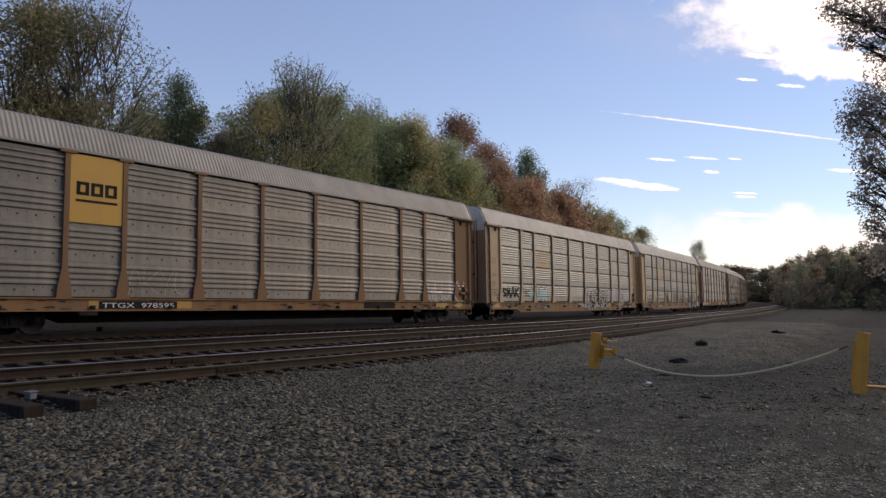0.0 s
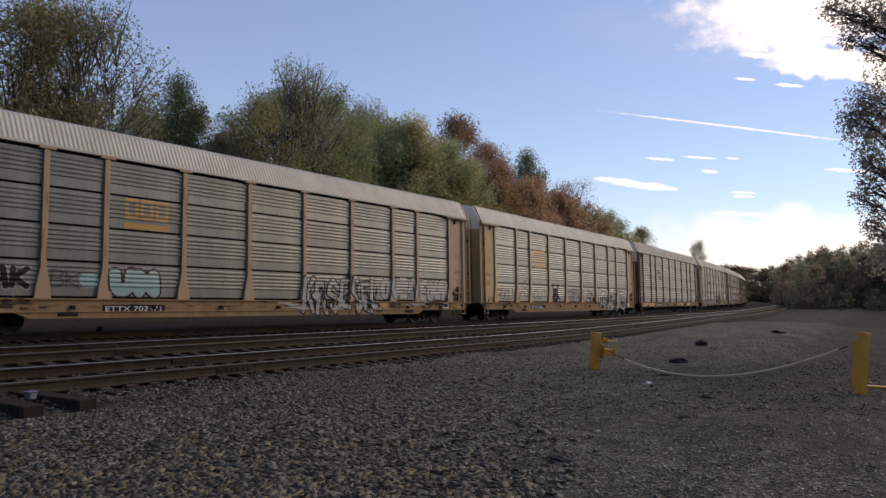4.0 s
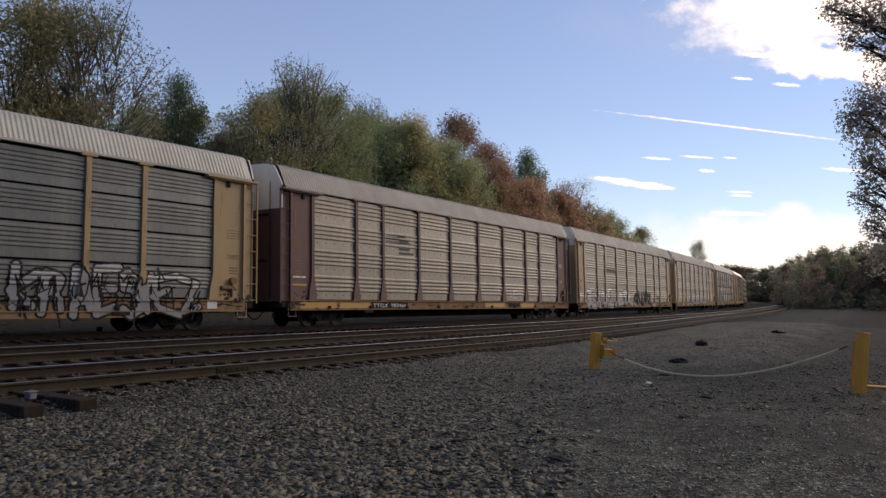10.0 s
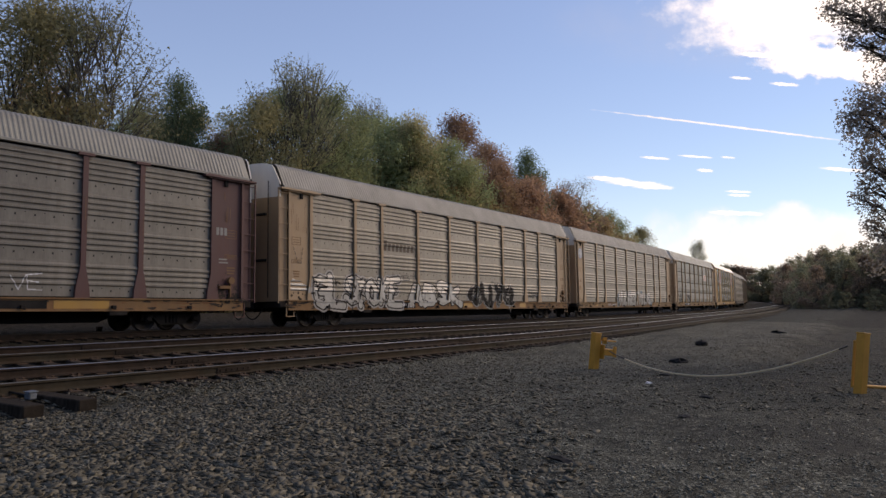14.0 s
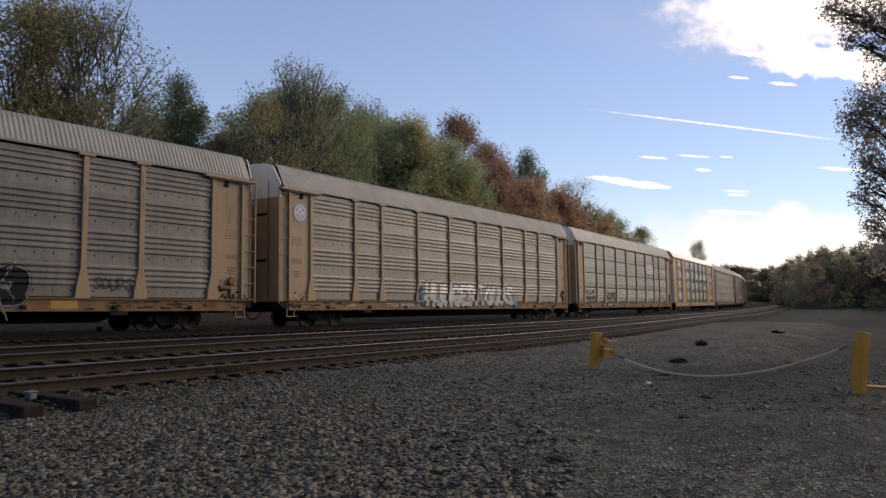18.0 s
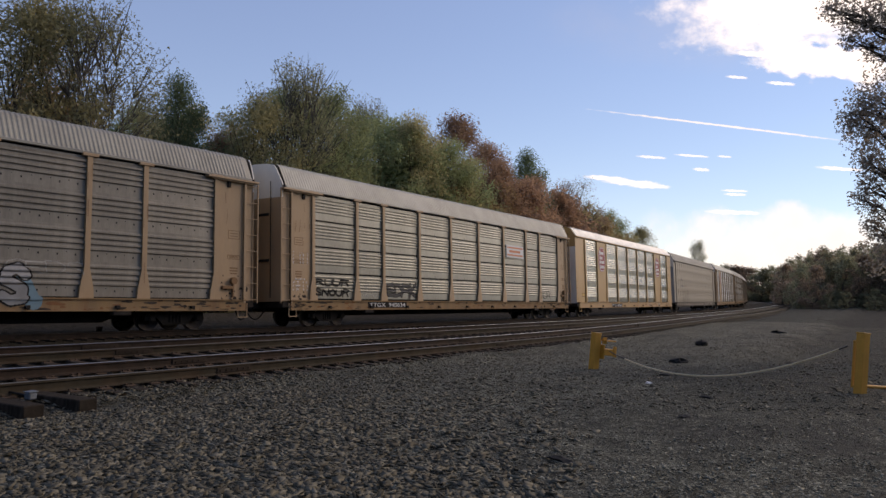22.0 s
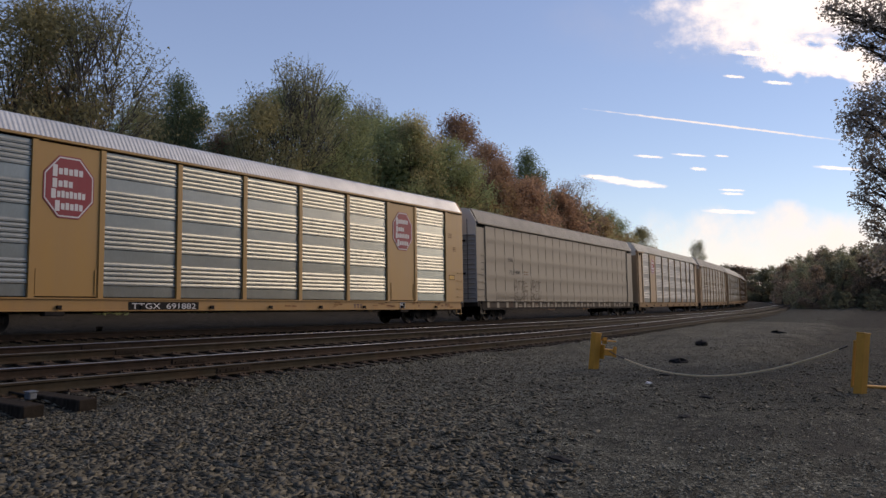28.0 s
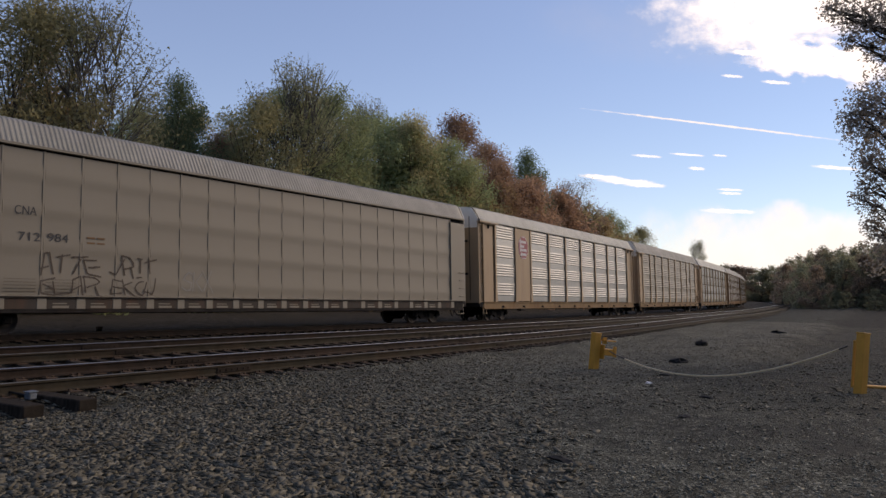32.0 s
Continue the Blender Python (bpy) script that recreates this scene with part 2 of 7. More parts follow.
# ---------------------------------------------------------------- mesh helpers
class Shape:
    """Vertices and faces that become one mesh."""

    def __init__(self):
        self.v, self.f, self.mi = [], [], []

    def face(self, pts, mi=0):
        a = len(self.v)
        self.v.extend(tuple(p) for p in pts)
        self.f.append(tuple(range(a, a + len(pts))))
        self.mi.append(mi)

    def box(self, x0, x1, y0, y1, z0, z1, c=0.0, mi=0):
        """A box, with its edges chamfered by c."""
        if c <= 0:
            a = len(self.v)
            self.v.extend((x, y, z) for x in (x0, x1) for y in (y0, y1) for z in (z0, z1))
            for q in ((0, 1, 3, 2), (4, 6, 7, 5), (0, 4, 5, 1), (2, 3, 7, 6), (0, 2, 6, 4), (1, 5, 7, 3)):
                self.f.append(tuple(a + i for i in q))
                self.mi.append(mi)
            return self
        lo, hi = (x0, y0, z0), (x1, y1, z1)
        a, index = len(self.v), {}
        for corner in range(8):
            s = [(corner >> k) & 1 for k in range(3)]
            for axis in range(3):
                p = [(hi[k] if s[k] else lo[k]) if k == axis else (hi[k] - c if s[k] else lo[k] + c) for k in range(3)]
                index[corner, axis] = len(self.v)
                self.v.append(tuple(p))
        mid = Vector([(l + h) / 2 for l, h in zip(lo, hi)])

        def put(ids):
            pts = [Vector(self.v[i]) for i in ids]
            nrm = (pts[1] - pts[0]).cross(pts[2] - pts[0])
            if nrm.dot(sum(pts, Vector()) / len(pts) - mid) < 0:
                ids = ids[::-1]
            self.f.append(tuple(ids))
            self.mi.append(mi)
        for axis in range(3):
            b, d = [k for k in range(3) if k != axis]
            for side in (0, 1):
                put([index[(side << axis) | (i << b) | (j << d), axis] for i, j in ((0, 0), (1, 0), (1, 1), (0, 1))])
                other = (side << b)
                for t in (0, 1):
                    c0, c1 = other | (t << d), other | (t << d) | (1 << axis)
                    put([index[c0, b], index[c1, b], index[c1, d], index[c0, d]])
        for corner in range(8):
            put([index[corner, 0], index[corner, 1], index[corner, 2]])
        return self

    def tube(self, p, q, r0, r1=None, n=8, mi=0, caps=True):
        p, q = Vector(p), Vector(q)
        r1 = r0 if r1 is None else r1
        d = (q - p).normalized()
        u = d.orthogonal().normalized()
        w = d.cross(u)
        a = len(self.v)
        for c, r in ((p, r0), (q, r1)):
            for i in range(n):
                t = 2 * math.pi * i / n
                self.v.append(tuple(c + (u * math.cos(t) + w * math.sin(t)) * r))
        for i in range(n):
            j = (i + 1) % n
            self.f.append((a + i, a + j, a + n + j, a + n + i))
            self.mi.append(mi)
        if caps:
            self.f.append(tuple(a + i for i in reversed(range(n))))
            self.f.append(tuple(a + n + i for i in range(n)))
            self.mi += [mi, mi]
        return self

    def hose(self, points, r, n=7):
        """One round tube along a bent line."""
        a, pts = len(self.v), [Vector(q) for q in points]
        for i, c in enumerate(pts):
            d = (pts[min(i + 1, len(pts) - 1)] - pts[max(i - 1, 0)]).normalized()
            u = d.cross(Vector((0.03, 1, 0.02))).normalized()
            w = d.cross(u)
            self.v.extend(tuple(c + (u * math.cos(2 * math.pi * k / n) + w * math.sin(2 * math.pi * k / n)) * r) for k in range(n))
        for i in range(len(pts) - 1):
            for k in range(n):
                m = (k + 1) % n
                self.f.append((a + i * n + k, a + i * n + m, a + (i + 1) * n + m, a + (i + 1) * n + k))
                self.mi.append(0)
        return self

    def lathe_y(self, cx, cz, profile, n=28, mi=0):
        """A turned body about an axis along y; profile: (y, r) rows."""
        a = len(self.v)
        for y, r in profile:
            for i in range(n):
                t = 2 * math.pi * i / n
                self.v.append((cx + r * math.cos(t), y, cz + r * math.sin(t)))
        for k in range(len(profile) - 1):
            for i in range(n):
                j = (i + 1) % n
                self.f.append((a + k * n + i, a + k * n + j, a + (k + 1) * n + j, a + (k + 1) * n + i))
                self.mi.append(mi)
        return self

    def extrude(self, outline, y0, y1, mi=0):
        """An outline of (x, z), counter-clockwise as seen from -y, drawn out from y0 to y1."""
        a, n = len(self.v), len(outline)
        self.v.extend((x, y0, z) for x, z in outline)
        self.v.extend((x, y1, z) for x, z in outline)
        self.f.append(tuple(a + i for i in range(n)))
        self.f.append(tuple(a + n + i for i in reversed(range(n))))
        self.mi += [mi, mi]
        for i in range(n):
            j = (i + 1) % n
            self.f.append((a + j, a + i, a + n + i, a + n + j))
            self.mi.append(mi)
        return self

    def mesh(self, name, *mats, smooth=False):
        me = bpy.data.meshes.new(name)
        me.from_pydata(self.v, [], self.f)
        for m in mats:
            me.materials.append(m)
        if len(mats) > 1:
            me.polygons.foreach_set("material_index", self.mi)
        if smooth:
            me.polygons.foreach_set("use_smooth", [True] * len(me.polygons))
        me.update()
        return me


def part(name, shape, mat, parent, label="", at=None, smooth=False):
    """Links a Shape (or a mesh) as one mesh object under a thing or a part."""
    me = shape if isinstance(shape, bpy.types.Mesh) else shape.mesh(name, mat, smooth=smooth)
    ob = new(name, me)
    ob.parent = parent
    if at is not None:
        ob.matrix_basis = at
    if label:
        tagged(ob, label)
    return ob


def thing(name, label, category, group="", at=None):
    ob = new(name)
    ob.empty_display_size = 0.2
    if at is not None:
        ob.matrix_world = at
    return tagged(ob, label, category, group)


# ---------------------------------------------------------------- the railway's line
K_NEAR, K_FAR, CANT = 0.00219, 0.00082, 0.0703
STEP = 0.5
LINE_S = np.arange(-330, 560 + STEP, STEP)
bend = K_NEAR + (K_FAR - K_NEAR) * np.clip(LINE_S / 150, 0, 1)
bend = np.where(LINE_S < -70, 0.0, bend)
LINE_H = np.concatenate([[0], np.cumsum((bend[1:] + bend[:-1]) / 2 * STEP)])
zero = int(np.searchsorted(LINE_S, 0))
LINE_H -= LINE_H[zero]
LINE_X = np.concatenate([[0], np.cumsum((np.cos(LINE_H[1:]) + np.cos(LINE_H[:-1])) / 2 * STEP)])
LINE_Y = np.concatenate([[0], np.cumsum((np.sin(LINE_H[1:]) + np.sin(LINE_H[:-1])) / 2 * STEP)])
LINE_X -= LINE_X[zero]
LINE_Y += 22.4427 - LINE_Y[zero]
SIDE = -0.144           # the cars' near side at rail level, from the line
CENTRE = SIDE + 1.52    # the middle of the train's track
RAIL_T = CENTRE - 0.75
CAMBER = math.degrees(math.atan(CANT))


def on_line(s, off, z=0.0):
    """The place at the distance s along the railway, off metres to its far side."""
    h = float(np.interp(s, LINE_S, LINE_H))
    return Vector((float(np.interp(s, LINE_S, LINE_X)) - math.sin(h) * off,
                   float(np.interp(s, LINE_S, LINE_Y)) + math.cos(h) * off, z))


def heading(s):
    return math.degrees(float(np.interp(s, LINE_S, LINE_H)))


# two empty tracks before the train's one: the offset and height of their front rails along the line
def parting(s):
    """The two tracks draw away from the train's one beyond the bend."""
    return 0.0003 * max(0.0, min(s, 210) - 100) ** 2


def siding(s):
    e, u = 1 - math.exp(-max(s, -20) / 27), max(0.0, min(1.0, (s - 22) / 50))
    return -11.4 + 4.316 * e - parting(s), 0.3525 - 0.375 * e + 0.30 * u * u * (3 - 2 * u)


def middle(s):
    e = 1 - math.exp(-max(s, -20) / 30)
    return -6.8 + 1.062 * e - parting(s), 0.221 + 0.154 * e


SIDING_TILT, MIDDLE_TILT, GAUGE = 0.0163, -0.018, 1.505
# height of the ground over the distance from the line, before and beyond the tracks
YARD = [(-400, 1.3), (-60, 1.2), (-30, 1.0), (-22.4, 0.88), (-20.8, 0.80), (-15.3, 0.31)]
BEYOND = [(-2.2, -0.24), (-0.5, -0.30), (0.0, -0.24), (3.2, -0.30), (4.2, -0.40), (9, -0.36), (14.5, -0.25), (18, 0.6), (40, 4.0), (80, 7.0), (200, 12.0), (600, 16.0)]
LINE_XY = np.stack([LINE_X, LINE_Y], 1)[::4]
LINE_H4, LINE_S4 = LINE_H[::4], LINE_S[::4]


def cross_section(s):
    (n, nz), (m, mz) = siding(s), middle(s)
    rows = YARD + [(n - 1.15, nz - 0.30), (n - 0.62, nz - 0.235), (n - 0.3, nz - 0.24), (n + 0.5, nz - 0.25), (n + 1.1, nz - 0.215), (n + 1.9, nz - 0.25)]
    for row in [(m - 1.1, mz - 0.34), (m - 0.6, mz - 0.30), (m - 0.3, mz - 0.27), (m + 0.5, mz - 0.27), (m + 1.1, mz - 0.215), (m + 2.0, mz - 0.24)] + BEYOND:
        if row[0] > rows[-1][0] + 0.15:
            rows.append(row)
    return [r[0] for r in rows], [r[1] for r in rows]


SECTIONS = {k: cross_section(k / 2) for k in range(-660, 1125)}


def bed(off, s=300.0):
    xs, zs = SECTIONS[max(-660, min(1120, int(round(s * 2))))]
    return float(np.interp(off, xs, zs))


def line_place(x, y):
    """The offset from the line and the distance along it."""
    d = LINE_XY - (x, y)
    i = int(np.argmin((d * d).sum(1)))
    dx, dy, h = x - LINE_XY[i, 0], y - LINE_XY[i, 1], LINE_H4[i]
    return -dx * math.sin(h) + dy * math.cos(h), float(LINE_S4[i]) + dx * math.cos(h) + dy * math.sin(h)


def offset_of(x, y):
    return line_place(x, y)[0]


def road_dip(x, y):
    """The service road lies lower than the ballast beside it."""
    a, c = max(0.0, min(1.0, (4.0 + 0.125 * x - y) / 2.5)), max(0.0, min(1.0, (x - 13) / 14))
    return 0.4 * a * a * (3 - 2 * a) * c * c * (3 - 2 * c)


def yard_z(x, y):
    """The gravel of the yard between the camera and the tracks."""
    return (bed(*line_place(x, y)) - road_dip(x, y) + 0.05 * noise.noise((x * 0.3, y * 0.3, 0)) + 0.025 * noise.noise((x * 0.9, y * 0.9, 5))
            + 0.012 * noise.noise((x * 3.1, y * 3.1, 9)))


def trackside_z(x, y):
    """The ballast between and beside the rails."""
    return bed(*line_place(x, y)) + 0.02 + 0.02 * noise.noise((x * 0.9, y * 0.9, 2)) + 0.014 * noise.noise((x * 3, y * 3, 8))


def sheet(name, xs, ys, height, mat):
    ny = len(ys)
    verts = [(x, y, height(x, y)) for x in xs for y in ys]
    faces = [(i * ny + j, (i + 1) * ny + j, (i + 1) * ny + j + 1, i * ny + j + 1) for i in range(len(xs) - 1) for j in range(ny - 1)]
    me = bpy.data.meshes.new(name)
    me.from_pydata(verts, [], faces)
    me.materials.append(mat)
    me.polygons.foreach_set("use_smooth", [True] * len(me.polygons))
    return new(name, me)


def build_ground():
    def spread(lo, hi, mid_lo, mid_hi, step):
        out, g, p = list(np.arange(mid_lo, mid_hi + step, step)), step, mid_hi
        while p < hi:
            g *= 1.35
            p += g
            out.append(p)
        left, g, p = [], step, mid_lo
        while p > lo:
            g *= 1.35
            p -= g
            left.append(p)
        return left[::-1] + out

    def land(x, y):
        if abs(x) > 700 or abs(y) > 700:
            return 10.0
        o, s = line_place(x, y)
        z = bed(o, s) - (road_dip(x, y) if o < -9 else 0) - 0.06 + 0.05 * noise.noise((x * 0.35, y * 0.35, 0))
        if -7 < x < 61.5 and -8 < y < 17 and o < -8.9 or siding(s)[0] - 0.7 < o < 6:
            z -= 0.3
        if x > 120 and o < -20:
            z += min(8, (x - 120) * 0.02 * min(1, (-20 - o) / 40))
        return z
    def yard_sheet_z(x, y):
        o, s = line_place(x, y)
        return yard_z(x, y) - (0.2 if o > siding(s)[0] - 0.22 else 0)
    tagged(sheet("ground", spread(-3000, 4200, -30, 230, 1.5), spread(-3000, 4200, -30, 110, 1.5), land, DIRT),
           "dark packed gravel and dirt round the railway", "ground", kind="structure")
    tagged(sheet("gravel_yard", np.arange(-8, 63, 0.3), np.arange(-9, 17.5, 0.3), yard_sheet_z, GRAVEL),
           "grey crushed gravel yard sloping to the tracks", "gravel", kind="structure")


def build_bed():
    ss = np.concatenate([np.arange(-20, 70, 0.5), np.arange(70, 420, 2.0)])
    verts, faces, cols = [], [], 64
    for s in ss:
        n = siding(s)[0] - 0.42
        for k in range(cols):
            o = n + (6.2 - n) * k / (cols - 1)
            p = on_line(s, o)
            verts.append((p.x, p.y, trackside_z(p.x, p.y) - (0.3 if k in (0, cols - 1) else 0.07 if k == 1 else 0)))
    for i in range(len(ss) - 1):
        for k in range(cols - 1):
            a = i * cols + k
            faces.append((a, a + cols, a + cols + 1, a + 1))
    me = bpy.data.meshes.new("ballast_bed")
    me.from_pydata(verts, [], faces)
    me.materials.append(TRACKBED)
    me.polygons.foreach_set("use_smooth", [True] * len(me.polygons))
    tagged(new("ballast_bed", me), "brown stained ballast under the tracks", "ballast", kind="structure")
    verts, faces, cols = [], [], 9
    for s in ss:
        for k in range(cols):
            q = on_line(s, 3.9 + 1.32 * k)
            verts.append((q.x, q.y, trackside_z(q.x, q.y) + (0.05 + 0.03 * noise.noise((q.x, q.y, 3)) if 0 < k < cols - 1 else -0.15)))
    for i in range(len(ss) - 1):
        for k in range(cols - 1):
            a = i * cols + k
            faces.append((a, a + cols, a + cols + 1, a + 1))
    me = bpy.data.meshes.new("far_path")
    me.from_pydata(verts, [], faces)
    me.materials.append(PALE_BALLAST)
    tagged(new("far_path", me), "pale grey gravel path beyond the train", "gravel path", kind="structure")


RAIL_PROFILE = [(-0.076, 0.0), (0.076, 0.0), (0.076, 0.012), (0.02, 0.03), (0.011, 0.05), (0.011, 0.135), (0.036, 0.15), (0.037, 0.175),
                (0.031, 0.186), (-0.031, 0.186), (-0.037, 0.181), (-0.036, 0.15), (-0.011, 0.135), (-0.011, 0.05), (-0.02, 0.03), (-0.076, 0.012)]


def rail(name, way, label, s0=-20.0, s1=400.0, side=None, shiny=True):
    """A steel rail; way(s) gives the offset from the line and the height of its running surface."""
    verts, faces, mi, n = [], [], [], len(RAIL_PROFILE)
    ss = np.concatenate([np.arange(s0, 60, 1.0), np.arange(60, s1, 4.0)])
    for s in ss:
        off, head = way(s)
        for w, h in RAIL_PROFILE:
            verts.append(on_line(s, off + w, head + h - 0.186))
    for i in range(len(ss) - 1):
        for k in range(n):
            a, b = i * n + k, i * n + (k + 1) % n
            faces.append((a, a + n, b + n, b))
            mi.append(1 if k in (8, 9) else 0)
    faces += [tuple(range(n)), tuple((len(ss) - 1) * n + k for k in reversed(range(n)))]
    mi += [0, 0]
    me = bpy.data.meshes.new(name)
    me.from_pydata(verts, [], faces)
    me.materials.append(side or RAIL_SIDE)
    me.materials.append(RAIL_TOP if shiny else RAIL_DULL)
    me.polygons.foreach_set("material_index", mi)
    ob = tagged(new(name, me), label, "rail", "railway rails")
    bar = cached_bar()
    for s in (9.0, 20.9, 32.8):
        if s0 < s < s1:
            off, head = way(s)
            p = on_line(s, off, head - 0.186)
            turn = heading(s) + math.degrees(math.atan((way(s + 0.5)[0] - way(s - 0.5)[0])))
            part("joint_bar", bar, None, ob, "bolted joint bar", pose(p.x, p.y, p.z, 0, 0, turn))
    return ob


BAR = []


def cached_bar():
    if not BAR:
        sh = Shape().box(-0.46, 0.46, -0.034, -0.012, 0.04, 0.14, 0.006)
        for k in range(6):
            x = -0.375 + 0.15 * k
            sh.tube((x, -0.05, 0.09), (x, -0.034, 0.09), 0.016, n=6)
        BAR.append(sh.mesh("joint_bar", RAIL_SIDE))
    return BAR[0]


def build_tracks():
    rail("running_rail", siding, "brown rusty front rail of the siding with a worn top", side=RAIL_BROWN, shiny=False)
    rail("running_rail", lambda s: (siding(s)[0] + GAUGE, siding(s)[1] + SIDING_TILT), "dark steel rail of the siding with a shiny top")
    rail("running_rail", middle, "brown rusty rail of the middle track with a worn top", side=RAIL_BROWN, shiny=False)
    rail("running_rail", lambda s: (middle(s)[0] + GAUGE, middle(s)[1] + MIDDLE_TILT), "dark steel rail of the middle track with a shiny top")
    rail("running_rail", lambda s: (RAIL_T, 0.0), "steel rail under the passing train", shiny=False)
    rail("running_rail", lambda s: (CENTRE + 0.75, -1.5 * CANT), "steel rail under the passing train", shiny=False)
    tie = Shape().box(-0.115, 0.115, -1.3, 1.3, -0.18, 0.0, 0.012)
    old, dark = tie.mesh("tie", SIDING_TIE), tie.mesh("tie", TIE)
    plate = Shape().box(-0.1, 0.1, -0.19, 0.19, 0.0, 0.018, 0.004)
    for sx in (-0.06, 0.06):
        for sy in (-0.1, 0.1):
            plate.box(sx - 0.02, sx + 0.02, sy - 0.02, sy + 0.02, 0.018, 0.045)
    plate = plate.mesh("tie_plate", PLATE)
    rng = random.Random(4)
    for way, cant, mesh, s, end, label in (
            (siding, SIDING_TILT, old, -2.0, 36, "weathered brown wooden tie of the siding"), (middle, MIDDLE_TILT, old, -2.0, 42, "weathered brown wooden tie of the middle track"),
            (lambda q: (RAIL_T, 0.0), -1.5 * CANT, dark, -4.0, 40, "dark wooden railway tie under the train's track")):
        while s < end:
            off, head = way(s)
            p = on_line(s, off + GAUGE / 2 + rng.uniform(-0.06, 0.06), head + cant / 2 - 0.205 + rng.uniform(-0.008, 0.008))
            t = new("railway_tie", mesh)
            turn = math.degrees(math.atan(way(s + 0.5)[0] - way(s - 0.5)[0]))
            t.matrix_world = pose(p.x, p.y, p.z, math.degrees(math.atan(cant / GAUGE)), 0, heading(s) + turn + rng.uniform(-1, 1))
            tagged(t, label, "railway tie", "ties of the three tracks")
            if s < 30:
                for side in (-0.7525, 0.7525):
                    part("tie_plate", plate, None, t, at=pose(0, side, 0.0))
            s += 0.5


build_ground()
build_bed()
build_tracks()
# ---------------------------------------------------------------- the train
PITCH, BODY = 28.5, 27.25
HALF = BODY / 2
FIRST = 19.45           # middle of the first car on the line at 0 s
SPEED, EASE = 7.2733, -0.0068


def travelled(t):
    """How far the train has gone: nearly even, a little slower towards the end."""
    return SPEED * t + 0.5 * EASE * t * t - float(np.interp(t, (0, 4, 9, 12, 16.5, 20, 23, 28, 32), (0.08, 0.0, -0.10, 0.02, 0.22, 0.37, 0.48, 0.54, 0.55)))


def paint(name, colour, fade=0.25, rough=0.65, rust=0.35, metal=0.0):
    dull = tuple(c * (1 - fade) + 0.02 for c in colour)
    return material(name, dull, colour, rough, metal, 1.6, 22, 0.08, RUST if rust else None, 0.9, rust, stretch=(1.6, 1, 0.28))


GOLDEN_TAN = paint("golden_tan_paint", (0.33, 0.221, 0.092))
TAN = paint("tan_paint", (0.318, 0.211, 0.109))
GOLD = paint("gold_paint", (0.322, 0.180, 0.040), 0.15, 0.5, 0.1)
MAROON = paint("maroon_paint", (0.085, 0.030, 0.025), 0.3, 0.7, 0.2)
BROWN = paint("brown_paint", (0.200, 0.114, 0.056), 0.3, 0.75, 0.5)
WHITE_END = paint("white_paint", (0.60, 0.57, 0.50), 0.2, 0.6, 0.15)
GREY_END = paint("grey_paint", (0.22, 0.23, 0.24), 0.2, 0.6, 0.2)
CREAM = paint("cream_paint", (0.186, 0.158, 0.109), 0.12, 0.6, 0.08)
SILL_TAN = paint("sill_tan", (0.248, 0.160, 0.079), 0.35, 0.8, 0.6)
SILL_ORANGE = paint("sill_orange", (0.228, 0.133, 0.060), 0.4, 0.8, 0.75)
SILL_GOLD = paint("sill_gold", (0.315, 0.172, 0.042), 0.2, 0.6, 0.25)
PATCH = paint("yellow_patch", (0.37, 0.20, 0.028), 0.2, 0.6, 0.25)
GALV = material("galvanised_panel", (0.106, 0.107, 0.092), (0.185, 0.187, 0.158), 0.40, 0.42, 1.3, 14, 0.06, (0.085, 0.074, 0.062), 0.6, 0.45, 0.10, (1.6, 1, 0.35))
GALV_DUSTY = material("dusty_panel", (0.112, 0.101, 0.081), (0.213, 0.197, 0.160), 0.47, 0.29, 1.0, 14, 0.08, (0.074, 0.060, 0.047), 0.7, 0.5, 0.10, (1.8, 1, 0.32))
GALV_BRIGHT = material("bright_panel", (0.210, 0.212, 0.182), (0.300, 0.302, 0.260), 0.27, 0.66, 1.5, 16, 0.04, (0.3, 0.3, 0.3), 0.5, 0.3, 0.05, (1, 1, 0.5))
GALV_WORN = material("worn_bright_panel", (0.145, 0.147, 0.141), (0.200, 0.201, 0.195), 0.4, 0.5, 1.5, 16, 0.04, (0.3, 0.3, 0.3), 0.5, 0.3, 0.05, (1, 1, 0.5))
ROOF = material("roof_sheet", (0.168, 0.160, 0.135), (0.255, 0.246, 0.207), 0.62, 0.12, 1.0, 12, 0.05, (0.26, 0.24, 0.22), 0.4, 0.4, 0.06)
ROOF_WHITE = material("white_roof_sheet", (0.2961, 0.2859, 0.235), (0.4204, 0.4045, 0.3333), 0.6, 0.08, 1.0, 12, 0.05, (0.4, 0.38, 0.35), 0.4, 0.35, 0.06)
ROOF_METAL = material("bare_metal_roof", (0.44, 0.44, 0.415), (0.60, 0.60, 0.57), 0.36, 0.3, 1.0, 12, 0.05, (0.26, 0.25, 0.23), 0.4, 0.3, 0.06)
RED = paint("red_paint", (0.21, 0.008, 0.020), 0.15, 0.6, 0.05)
WHITE = paint("white_lettering", (0.525, 0.525, 0.518), 0.1, 0.6, 0.05)
BLACK = material("black_paint", (0.008, 0.008, 0.008), (0.022, 0.021, 0.02), 0.85, 0.0, 2, 30, 0.1, GRIME, 0.9, 0.25)
YELLOW = paint("yellow_panel", (0.450, 0.243, 0.013), 0.2, 0.55, 0.15)
BLUE_GREY = paint("blue_grey", (0.24, 0.28, 0.33), 0.2, 0.6, 0.1)
# near-black colour that stands in for shade in gaps and holes
SHADOW_GAP = material("gap_shade", (0.01, 0.01, 0.01), (0.02, 0.02, 0.02), 0.9, 0, 3, 30, 0)

CACHE = {}


